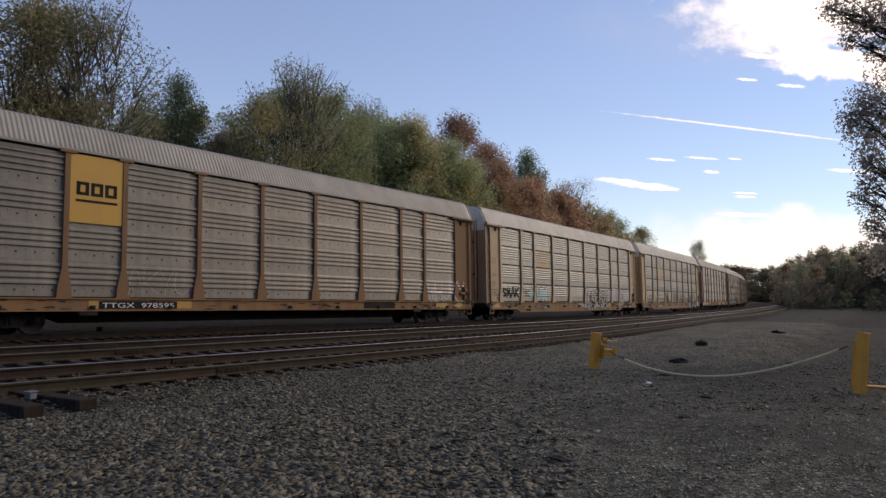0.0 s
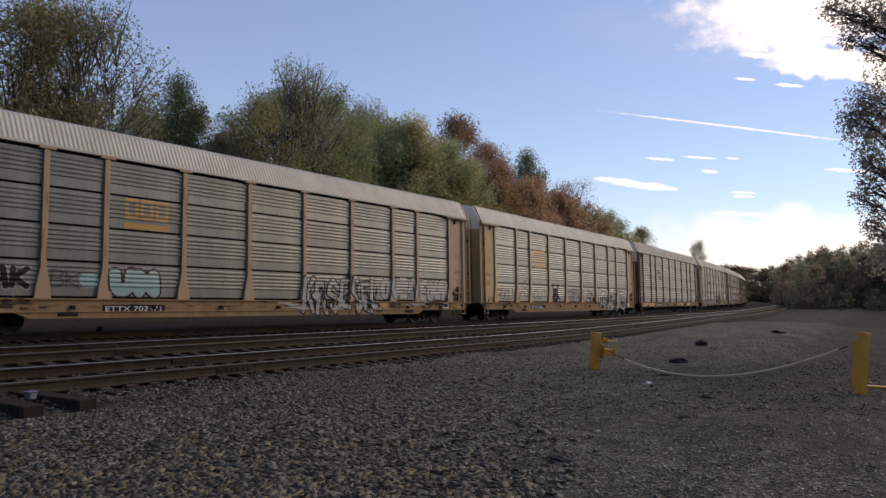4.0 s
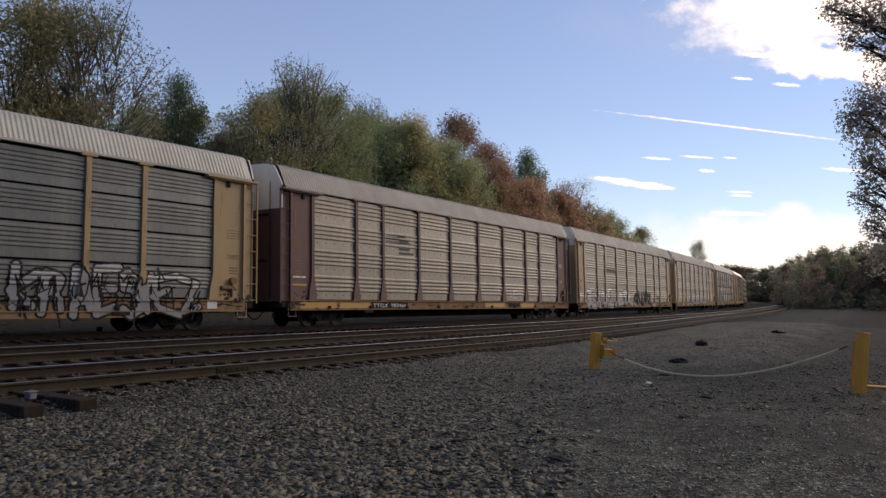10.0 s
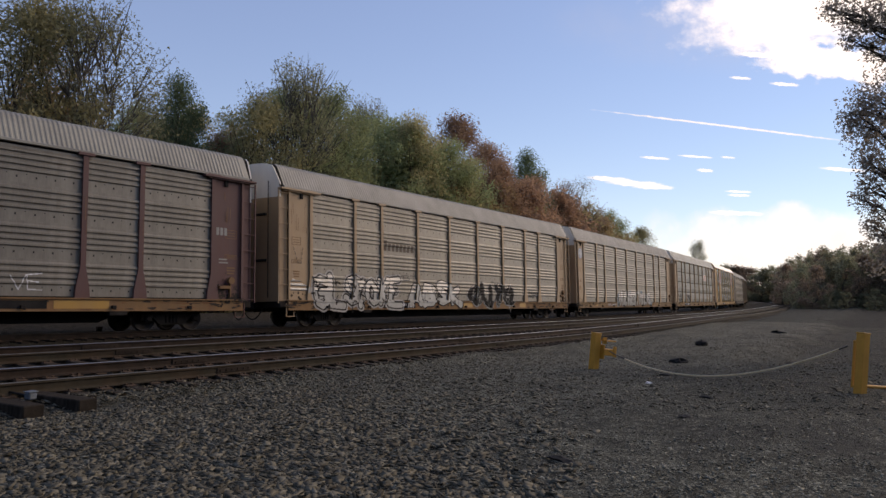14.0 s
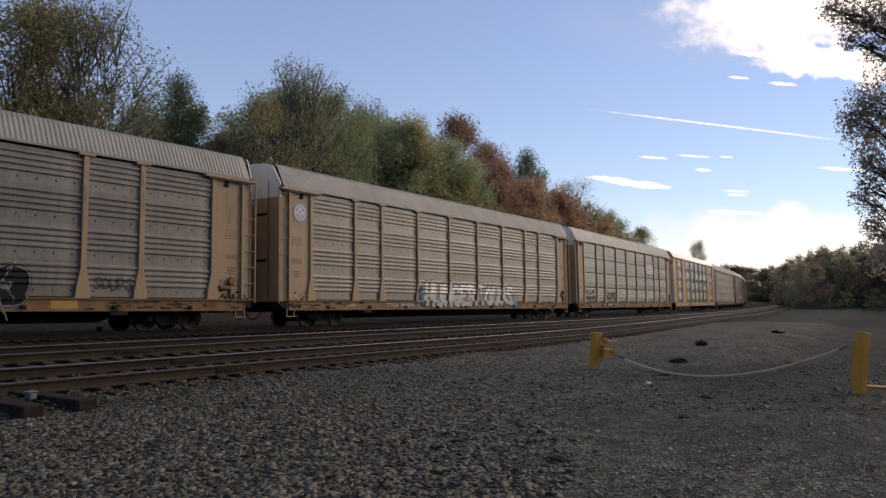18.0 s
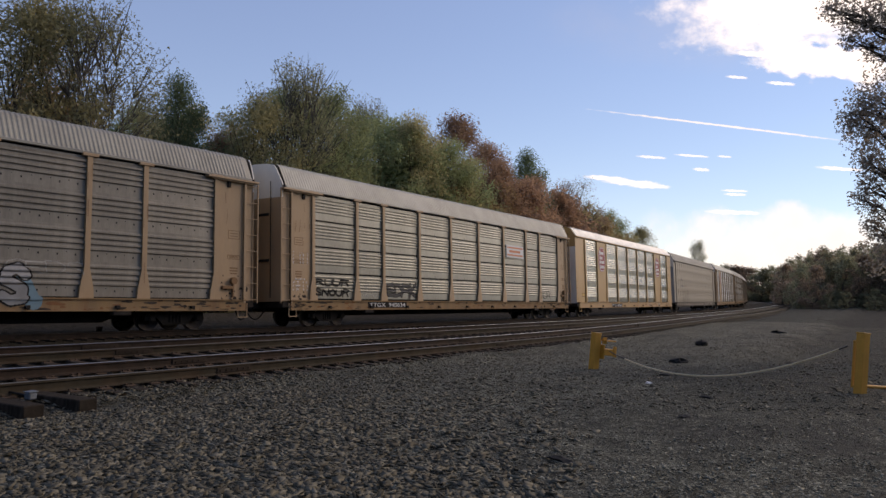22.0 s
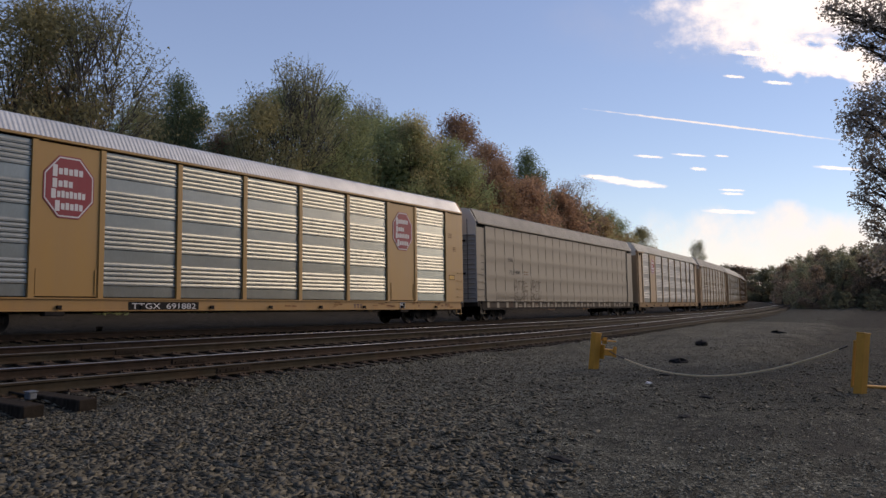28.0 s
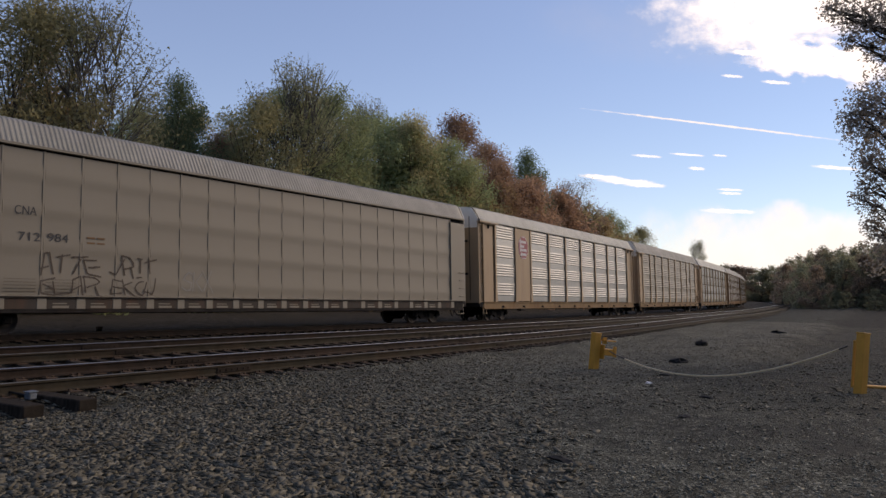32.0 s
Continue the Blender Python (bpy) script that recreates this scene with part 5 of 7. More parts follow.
def extra_d(car, z0, z1, top, bays):
    car_mark(car, -7.97, -5.47, 0.77, 0.95, "TTGX  983466")
    sill_patches(car, ((-12.57, -10.42), (-10.22, -8.2), (2.0, 4.3), (6.3, 8.0)), PATCH)
    part("number_field", Shape().box(4.7, 6.1, -1.558, -1.549, 0.74, 0.98), BLACK, car)
    graffiti(car, (z1, top, "rib"), (5.1, 6.0, 1.25, 1.8), "VE", 31, 0.03, None, WHITE, label="small white graffiti")
    base, ph = z1 + 0.04, (top - 0.16 - z1) / 4
    for xa, xb, za, zb in ((-6.9, -5.9, 4.08, 4.12), (-6.9, -5.7, 3.98, 4.02), (-6.9, -5.7, 3.88, 3.92), (-6.0, -5.4, 4.1, 4.22), (-5.9, -5.1, 3.86, 4.0), (-5.9, -5.0, 3.5, 3.62), (-5.9, -4.7, 3.3, 3.42)):
        painted("emblem_bar", [[(xa, za), (xb, za), (xb, zb), (xa, zb)]], base, ph, "rib", GRIME_PAINT, car, 1, "faded black emblem bar")
    marks = Shape().box(-12.9, -12.5, -1.476, -1.469, 1.98, 2.04).box(-12.44, -12.2, -1.476, -1.469, 1.98, 2.04)
    tagged(part("stencil", marks, WHITE, car), kind="stuff")
    ring = Shape().box(-12.95, -12.15, -1.476, -1.469, 1.66, 1.73)
    tagged(part("stencil", ring, PATCH, car), kind="stuff")
    plate = Shape()
    for k in range(3):
        plate.box(11.98 + 0.17 * k, 12.1 + 0.17 * k, -1.476, -1.469, 3.4, 3.68)
    plate.box(12.1, 12.45, -1.476, -1.469, 2.5, 2.55).box(12.1, 12.5, -1.476, -1.469, 2.38, 2.43)
    tagged(part("stencil", plate, FADED, car), kind="stuff")
    soot(car, 7, ((-12.9, 0.9, 0.9, 0.3), (12.9, 1.1, 0.9, 0.5), (0.5, 0.85, 1.0, 0.2)))


def extra_e(car, z0, z1, top, bays):
    fr = (z1, top, "rib")
    base, ph = z1 + 0.04, (top - 0.16 - z1) / 4
    for k in range(8):
        x = -6.95 + 0.3 * k
        painted("emblem_bar", [[(x, 3.42), (x + 0.2, 3.42), (x + 0.2, 3.78 + 0.14 * (k == 0)), (x, 3.78 + 0.14 * (k == 0))]], base, ph, "rib", RUST_LINE, car, 1, "faded dark emblem bar")
    daubs(car, fr, [(0.5, (-12.8, 1.62), (-12.5, 1.62)), (0.3, (-12.5, 1.62), (-12.0, 1.5)), (0.24, (-12.95, 1.7), (-12.8, 1.8))], SPRAY, "white sprayed arrow on the end panel")
    graffiti(car, fr, (-11.8, -8.7, 0.72, 2.25), "GLS", 41, 0.30, SPRAY, BLACK, halo=DULL_SPRAY, wild=0.12, edge=0.06, cuts=3, label="white graffiti letters with black shading")
    graffiti(car, fr, (-9.2, -5.7, 0.72, 2.2), "YOKE", 42, 0.26, SPRAY, BLACK, halo=DULL_SPRAY, wild=0.12, edge=0.06, cuts=2, label="white graffiti letters with black shading")
    graffiti(car, fr, (-6.5, -4.4, 2.05, 2.35), "AMBT", 47, 0.03, None, GRIME_PAINT, label="small grey tag")
    graffiti(car, fr, (-5.1, -0.4, 0.72, 2.1), "ABSK", 43, 0.36, SPRAY, BLACK, wild=0.2, edge=0.06, cuts=3, label="silver block graffiti shaded in black")
    graffiti(car, fr, (0.5, 5.7, 0.70, 2.15), "OUTO", 44, 0.46, BLACK, SPRAY, halo=GRIME_PAINT, wild=0.2, edge=0.03, cuts=5, label="black graffiti edged in white")
    graffiti(car, fr, (2.9, 3.7, 2.0, 2.25), "TVM", 45, 0.03, None, BLACK, label="small black tag")
    graffiti(car, fr, (7.5, 8.8, 1.3, 1.75), "SOUPS", 46, 0.06, None, GRIME_PAINT, label="small grey tag")
    car_mark(car, -7.05, -4.75, 0.77, 0.96, "TTGX  991320")
    sill_patches(car, ((-0.2, 0.7), (6.2, 7.0)), PATCH)
    graffiti(car, fr, (-12.9, -12.2, 2.3, 3.6), "V", 48, 0.03, None, GRIME_PAINT, wild=0.3, label="small grey tag")
    soot(car, 8, ((12.9, 1.1, 0.9, 0.5), (8.6, 0.85, 1.4, 0.25), (-12.9, 0.85, 0.8, 0.3)))


def extra_f(car, z0, z1, top, bays):
    disc = part("round_emblem", Shape().lathe_y(-12.45, 4.63, [(-1.49, 0.0), (-1.49, 0.38), (-1.47, 0.38)], 28), BLUE_GREY, car, "round blue grey railway emblem")
    part("emblem_ring", Shape().lathe_y(-12.45, 4.63, [(-1.494, 0.27), (-1.494, 0.31), (-1.49, 0.31)], 28), WHITE, disc)
    part("emblem_cross", Shape().box(-12.53, -12.37, -1.497, -1.493, 4.42, 4.84).box(-12.66, -12.24, -1.497, -1.493, 4.55, 4.71), WHITE, disc)
    fr = (z1, top, "rib")
    daubs(car, fr, [(0.5, (-4.25, 0.95), (-4.1, 1.6)), (0.3, (-3.8, 1.2), (-3.75, 1.75)), (0.4, (-1.6, 1.7), (-1.4, 1.95)), (0.4, (-0.7, 1.5), (-0.65, 1.9)), (0.35, (1.0, 1.4), (1.1, 1.7)),
                    (0.4, (2.6, 1.9), (2.9, 1.85)), (0.5, (5.3, 1.5), (5.6, 0.95))], SKY_PAINT, "blue clouds of paint round the graffiti", 1)
    daubs(car, fr, [(0.25, (-4.3, 1.55), (-4.0, 1.7)), (0.2, (-4.2, 0.9), (-3.9, 0.86)), (0.3, (-4.1, 1.3), (-4.2, 1.25))], GRIME_PAINT, "dark sprayed patches", 2)
    graffiti(car, fr, (-3.75, 1.2, 0.72, 2.15), "HUNGER", 53, 0.29, SPRAY, BLACK, wild=0.1, edge=0.05, label="large silver block graffiti edged in black")
    graffiti(car, fr, (1.3, 5.5, 0.72, 2.1), "TOURS", 54, 0.29, SPRAY, BLACK, wild=0.1, edge=0.05, label="large silver block graffiti edged in black")
    graffiti(car, fr, (4.8, 7.1, 1.75, 2.2), "CEDS", 56, 0.03, None, FADED, label="thin pale tag")
    car_mark(car, -6.9, -4.8, 0.79, 0.96, "TTGX  994874", plate=False)
    part("sill_field", Shape().box(-9.7, -9.1, -1.556, -1.549, 0.80, 0.92), PATCH, car, "yellow mark on the sill")
    soot(car, 9, ((12.9, 1.15, 0.8, 0.6), (-12.9, 0.8, 0.8, 0.2)))


def extra_g(car, z0, z1, top, bays):
    f = part("placard", Shape().box(4.65, 6.8, -1.507, -1.497, 3.75, 4.5), WHITE, car, "pale placard with orange lines")
    for xa, xb, za, zb in ((4.75, 6.7, 3.85, 3.95), (4.75, 6.7, 4.3, 4.4), (5.0, 6.4, 4.05, 4.2)):
        part("placard_bar", Shape().box(xa, xb, -1.511, -1.507, za, zb), ORANGE_PAINT, f)
    fr = (z1, top, "seam")
    graffiti(car, fr, (-11.7, -9.55, 1.65, 2.02), "RUUR", 61, 0.09, None, BLACK, edge=0.05, wild=0.12, label="black lettered graffiti in two lines")
    graffiti(car, fr, (-11.7, -9.55, 1.2, 1.6), "SNOUR", 62, 0.09, None, BLACK, edge=0.05, wild=0.12, label="black lettered graffiti in two lines")
    graffiti(car, fr, (-6.95, -4.55, 1.2, 1.95), "EDPK", 63, 0.12, GRIME_PAINT, BLACK, wild=0.16, edge=0.03, label="dull grey green graffiti edged in black")
    graffiti(car, fr, (-8.7, -7.6, 1.2, 1.9), "JLU", 64, 0.04, None, FADED, label="faded pale graffiti")
    graffiti(car, fr, (-12.95, -12.15, 2.1, 3.1), "LTU", 66, 0.03, None, WHITE, wild=0.2, label="thin white scrawl on the end panel")
    graffiti(car, fr, (-12.95, -12.15, 1.3, 2.0), "GEO", 67, 0.03, None, WHITE, wild=0.2, label="thin white scrawl on the end panel")
    graffiti(car, fr, (9.0, 10.6, 1.25, 1.8), "XOR", 65, 0.04, None, BLACK, label="small dark graffiti")
    car_mark(car, -8.25, -5.6, 0.79, 0.98, "TTGX  940634")
    soot(car, 10, ((12.9, 1.1, 0.8, 0.5), (-12.9, 0.85, 0.8, 0.25)))


def extra_h(car, z0, z1, top, bays):
    octagon(car, -7.95, 4.42, 1.55, 1.9)
    octagon(car, 8.28, 4.43, 1.5, 1.85)
    car_mark(car, -5.82, -3.4, 0.73, 0.92, "TTGX  691882")
    for x in (-8.85, -7.05, 7.4, 9.1):
        part("brace", Shape().box(x - 0.02, x + 0.02, -1.53, -1.50, z1 + 0.1, z1 + 0.85), GOLD, car)
    for x, z in ((12.2, 2.2), (-12.4, 1.48)):
        lab = part("safety_label", Shape().box(x, x + 0.52, -1.476, -1.469, z, z + 0.26), BLACK, car, "small yellow framed label")
        part("safety_field", Shape().box(x + 0.03, x + 0.49, -1.479, -1.475, z + 0.03, z + 0.23), YELLOW, lab)
    plate = part("route_sticker", Shape().box(8.0, 8.38, -1.557, -1.549, 0.74, 1.0), WHITE, car, "black square sticker framed in white")
    part("sticker_field", Shape().box(8.03, 8.17, -1.56, -1.556, 0.77, 0.87).box(8.03, 8.17, -1.56, -1.556, 0.90, 0.97).box(8.2, 8.35, -1.56, -1.556, 0.77, 0.97), BLACK, plate)
    logo = Shape()
    for k in range(3):
        logo.box(4.75 + 0.2 * k, 4.91 + 0.2 * k, -1.556, -1.549, 0.86, 0.91).box(4.80 + 0.2 * k, 4.86 + 0.2 * k, -1.556, -1.549, 0.74, 0.86)
    part("sill_logo", logo, MAROON, car, "small dark red emblem on the sill")
    rub = Shape()
    rng = random.Random(17)
    for x, n in ((6.4, 3), (7.0, 4), (9.3, 4), (11.0, 5), (11.8, 5), (-4.0, 4), (1.0, 3), (3.6, 4)):
        for k in range(n):
            a, b = x + rng.uniform(-0.4, 0.4), rng.uniform(0.74, 0.96)
            rub.box(a, a + rng.uniform(0.1, 0.4), -1.5535, -1.549, b, b + rng.uniform(0.025, 0.07))
    tagged(part("rust_patch", rub, RUSTY, car, "rusty brown rubbed patches on the sill"), kind="stuff")
    small = Shape()
    for k in range(3):
        small.box(12.1, 12.5, -1.476, -1.469, 4.6 - 0.09 * k, 4.65 - 0.09 * k).box(12.6, 12.85, -1.476, -1.469, 3.9 - 0.09 * k, 3.95 - 0.09 * k)
    tagged(part("stencil", small, BROWN, car), kind="stuff")


def extra_i(car, z0, z1, top, bays):
    for text, x, z, w in (("CNA", -9.41, 3.48, 0.62), ("712", -9.28, 2.72, 0.62), ("984", -8.45, 2.74, 0.62)):
        ob = lettering(text, 0.36, GRIME_PAINT, car, x, z, -1.474, "lettering")
        wide = max(v.co.x for v in ob.data.vertices) - min(v.co.x for v in ob.data.vertices)
        ob.data.transform(Matrix.Diagonal((w / wide, 1, 1, 1)))
    marks = Shape()
    for k in range(4):
        marks.box(-7.55 + 0.32 * (k % 2), -7.3 + 0.32 * (k % 2), -1.474, -1.453, 2.75 + 0.16 * (k // 2), 2.8 + 0.16 * (k // 2))
    tagged(part("stencil", marks, BROWN, car), kind="stuff")
    fr = (z1, top, "flat")
    for seed, box, text in ((81, (-8.98, -7.15, 1.75, 2.4), "ATTE"), (82, (-8.98, -7.15, 1.15, 1.7), "ELAR"), (84, (-6.75, -5.15, 1.75, 2.4), "JRIT"), (85, (-6.75, -5.15, 1.15, 1.7), "EKCU")):
        graffiti(car, fr, box, text, seed, 0.045, None, RUST_LINE, edge=0.022, wild=0.34, label="dark brown outlined graffiti in two lines")
    graffiti(car, fr, (-4.1, -2.9, 1.3, 2.1), "SKX", 83, 0.03, None, FADED, wild=0.2, label="faint graffiti")
    rng = random.Random(23)
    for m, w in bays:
        # slot shade as a dark box laid on the sill's face
        part("deck_slot", Shape().box(m - w / 2 + 0.13, m + w / 2 - 0.13, -1.552, -1.54, z1 - 0.36, z1 - 0.02), SLOT_SHADE, car, "dark box for the shade in a slot over the deck")
        if rng.random() < 0.6:
            part("slot_slat", Shape().box(m - 0.27, m + 0.22, -1.558, -1.55, z1 - 0.34, z1 - 0.27).box(m - 0.27, m + 0.16, -1.558, -1.55, z1 - 0.22, z1 - 0.19), CREAM, car)
    for x in [bays[0][0] - bays[0][1] / 2] + [m + w / 2 for m, w in bays]:
        part("post_foot", Shape().box(x - 0.14, x + 0.14, -1.566, -1.46, z1 - 0.37, z1 + 0.04, 0.01), CREAM, car)
    part("foot_rail", Shape().box(bays[0][0] - 0.7, bays[-1][0] + 0.7, -1.56, -1.46, z1 - 0.06, z1 + 0.03, 0.008), CREAM, car)
    stripe = Shape()
    for m, w in bays[1:4]:
        for k in range(5):
            stripe.box(m - 0.45, m + 0.45, -1.474, -1.453, z1 + 0.14 + 0.09 * k, z1 + 0.15 + 0.09 * k)
    tagged(part("stencil", stripe, RUST_LINE, car), kind="stuff")
    # corrugated dark end and the ladder rungs let into the corner
    for k in range(14):
        part("end_corrugation", Shape().tube((DOOR_ENDS[0] - 0.05, -1.4, 1.3 + 0.27 * k), (DOOR_ENDS[0] - 0.19, -0.4, 1.3 + 0.27 * k), 0.045, n=8), GREY_END, car)
    for k in range(7):
        x = -12.78
        part("ladder_rung", Shape().tube((x - 0.22, -1.5, 1.4 + 0.38 * k), (x + 0.22, -1.5, 1.4 + 0.38 * k), 0.016, n=6), CREAM, car)


def extra_j(car, z0, z1, top, bays):
    octagon(car, -7.93, 4.45, 1.3, 1.4)


FADED = paint("faded_pale_paint", (0.30, 0.29, 0.26), 0.3, 0.8, 0.0)
GRIME_PAINT = paint("faded_dark_paint", (0.07, 0.068, 0.066), 0.3, 0.8, 0.0)
RUST_LINE = paint("brown_spray", (0.094, 0.072, 0.054), 0.3, 0.8, 0.0)
DULL_SPRAY = material("dull_grey_spray", (0.21, 0.205, 0.19), (0.31, 0.30, 0.28), 0.6, 0.1, 2, 20, 0.05, (0.12, 0.10, 0.09), 1.5, 0.5)
SKY_PAINT = paint("blue_spray", (0.10, 0.19, 0.24), 0.3, 0.7, 0.0)
SLOT_SHADE = paint("shadowed_slot", (0.060, 0.048, 0.036), 0.3, 0.85, 0.4)
SOOT = material("soot", (0.022, 0.019, 0.016), (0.06, 0.048, 0.038), 0.9, 0.0, 3, 30, 0.1, (0.07, 0.05, 0.035), 3.0, 0.7)
SPRAY = material("silver_spray", (0.185, 0.183, 0.175), (0.275, 0.273, 0.264), 0.38, 0.45, 2, 30, 0.05, (0.15, 0.14, 0.13), 1.2, 0.5, stretch=(1.5, 1, 0.6))
RUSTY = paint("rubbed_rust", (0.20, 0.095, 0.040), 0.4, 0.85, 0.6)
ORANGE_PAINT = paint("orange_paint", (0.5, 0.16, 0.06), 0.2, 0.6, 0.1)
TEAL = paint("teal_paint", (0.18, 0.32, 0.30), 0.2, 0.6, 0.05)
GOLD_BAYS = [(-10.29, 2.62), (-7.93, 2.10), (-5.48, 2.80), (-2.66, 2.84), (0.18, 2.84), (3.02, 2.84), (5.82, 2.76), (8.25, 2.10), (10.62, 2.64)]
CREAM_BAYS = [(-12.42 + 1.17 * (k + 0.5), 1.17) for k in range(21)]
COMMON = dict(kind="rib", belly=0.30, post=TAN, sill=SILL_TAN, panel=GALV_DUSTY, roof=ROOF)
SPECS = [
    ("weathered grey autorack car with brown posts and a yellow emblem panel", dict(COMMON, post=BROWN, sill=SILL_ORANGE, cap=GREY_END, extra=extra_a)),
    ("tan autorack car with grey seamed panels and bubble graffiti", dict(COMMON, kind="seam", sill_z=(0.63, 1.05), skirt=0.45, belly=False, panel=GALV, roof=ROOF_WHITE, extra=extra_b)),
    ("tan autorack car with grey seamed panels and large white graffiti", dict(COMMON, kind="seam", sill_z=(0.63, 1.05), skirt=0.45, belly=False, post=GOLDEN_TAN, panel=GALV, roof=ROOF_WHITE, extra=extra_c)),
    ("maroon autorack car with dusty grey panels", dict(COMMON, cap_drop=0.9, post=MAROON, sill=SILL_ORANGE, extra=extra_d)),
    ("tan autorack car with grey panels and long white graffiti", dict(COMMON, sill=SILL_ORANGE, extra=extra_e)),
    ("tan autorack car with a round emblem and white block graffiti", dict(COMMON, extra=extra_f)),
    # belly here is a black box for the deep shade under this car
    ("tan autorack car with pale grey seamed panels and a placard", dict(COMMON, kind="seam", belly=0.42, panel=GALV, roof=ROOF_WHITE, extra=extra_g)),
    ("clean golden autorack car with bright louvres and red emblems",
     dict(kind="louvre", post=GOLD, sill=SILL_GOLD, panel=GALV_BRIGHT, roof=ROOF_METAL, chord=GOLD, top=5.84, rise=0.74, cap=GOLD, seal=GOLD, end=WHITE_END, cap_drop=0.75, bays=GOLD_BAYS, solid=(1, 7), solid_mat=GOLD,
          solid_label="flat golden panel", gusset=0.0, wide_corner=(2.02, 1.68), ladder=False, rust=False, extra=extra_h)),
    ("cream covered autorack car with close vertical ribs and a dark end",
     dict(kind="flat", post=CREAM, sill=DARK_STEEL, panel=CREAM, roof=ROOF, chord=CREAM, top=5.52, rise=0.9, end=GREY_END, ladder=False, corner_drop=0.25, cap_drop=0.75, bays=CREAM_BAYS, ribs=1, depth=0.02, wide_corner=(1.2, 1.5), gusset=0.0,
          post_w=0.06, sill_z=(0.62, 1.1), sill_label="black steel side sill", extra=extra_i)),
    ("weathered golden autorack car with bright louvres",
     dict(kind="louvre", post=TAN, sill=SILL_TAN, panel=GALV_WORN, roof=ROOF_WHITE, top=5.7, rise=0.8, bays=GOLD_BAYS, solid=(1,), solid_mat=TAN, gusset=0.05, extra=extra_j)),
    ("tan autorack car with dusty panels far down the train", dict(COMMON)),
    ("tan autorack car with pale seamed panels far down the train", dict(COMMON, kind="seam", belly=False, panel=GALV, roof=ROOF_WHITE)),
    ("brown autorack car with grey panels far down the train", dict(COMMON, post=BROWN, sill=SILL_ORANGE)),
    ("tan autorack car with grey panels at the bend", dict(COMMON, panel=GALV)),
]
CARS = [rack_car(i, label, spec) for i, (label, spec) in enumerate(SPECS)]
# ---------------------------------------------------------------- trees
GREEN = leaf_material("green_leaves", ((0.168, 0.218, 0.083), (0.233, 0.279, 0.115), (0.311, 0.332, 0.124)))
OLIVE = leaf_material("olive_leaves", ((0.222, 0.211, 0.087), (0.305, 0.279, 0.119), (0.402, 0.324, 0.119)))
DEEP = leaf_material("deep_green_leaves", ((0.087, 0.134, 0.067), (0.134, 0.188, 0.094), (0.175, 0.222, 0.090)))
RUSSET = leaf_material("russet_leaves", ((0.215, 0.120, 0.078), (0.300, 0.160, 0.095), (0.345, 0.220, 0.095)))
ORANGE = leaf_material("orange_leaves", ((0.269, 0.181, 0.081), (0.403, 0.249, 0.094), (0.336, 0.255, 0.090)))
GREYISH = leaf_material("thin_grey_leaves", ((0.15, 0.155, 0.075), (0.21, 0.21, 0.10), (0.27, 0.255, 0.12)))
PINKISH = leaf_material("pale_russet_leaves", ((0.216, 0.132, 0.108), (0.312, 0.204, 0.156), (0.240, 0.180, 0.10)))
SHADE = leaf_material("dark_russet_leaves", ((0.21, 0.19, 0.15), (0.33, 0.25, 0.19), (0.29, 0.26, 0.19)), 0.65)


def leaves_mesh(name, centres, per, size, mat, seed, flat=1.0, sides=4):
    """Many small leaf blades in clumps; centres: rows of x, y, z, radius."""
    rng = np.random.default_rng(seed)
    centres = np.array(centres)
    weight = centres[:, 3] ** 2
    pick = rng.choice(len(centres), per, p=weight / weight.sum())
    d = rng.normal(size=(per, 3))
    d /= np.linalg.norm(d, axis=1)[:, None]
    r = rng.random(per) ** 0.6
    p = centres[pick, :3] + d * (r * centres[pick, 3])[:, None] * np.array([1, 1, flat])
    u = rng.normal(size=(per, 3))
    u /= np.linalg.norm(u, axis=1)[:, None]
    w = np.cross(u, rng.normal(size=(per, 3)))
    w /= np.linalg.norm(w, axis=1)[:, None]
    k = size * (0.6 + 0.8 * rng.random(per))[:, None]
    corners = [p - u * k, p + w * k * 0.45, p + u * k, p - w * k * 0.45] if sides == 4 else [p - u * k, p + w * k * 0.8, p + u * k]
    quad = np.stack(corners, 1).reshape(-1, 3)
    me = bpy.data.meshes.new(name)
    me.vertices.add(len(quad))
    me.vertices.foreach_set("co", quad.ravel())
    me.loops.add(len(quad))
    me.loops.foreach_set("vertex_index", np.arange(len(quad)))
    me.polygons.add(per)
    me.polygons.foreach_set("loop_start", np.arange(0, len(quad), sides))
    me.materials.append(mat)
    me.update(calc_edges=True)
    return me


def limb(sh, p, q, r0, r1, rng, bends=3):
    p, q = Vector(p), Vector(q)
    last, rl = p, r0
    for i in range(1, bends + 1):
        t = i / bends
        c = p.lerp(q, t)
        if i < bends:
            c += Vector((rng.uniform(-1, 1), rng.uniform(-1, 1), rng.uniform(-0.3, 0.5))) * (q - p).length * 0.06
        r = r0 + (r1 - r0) * t
        sh.tube(last, c, rl, r, n=5, caps=False)
        last, rl = c, r


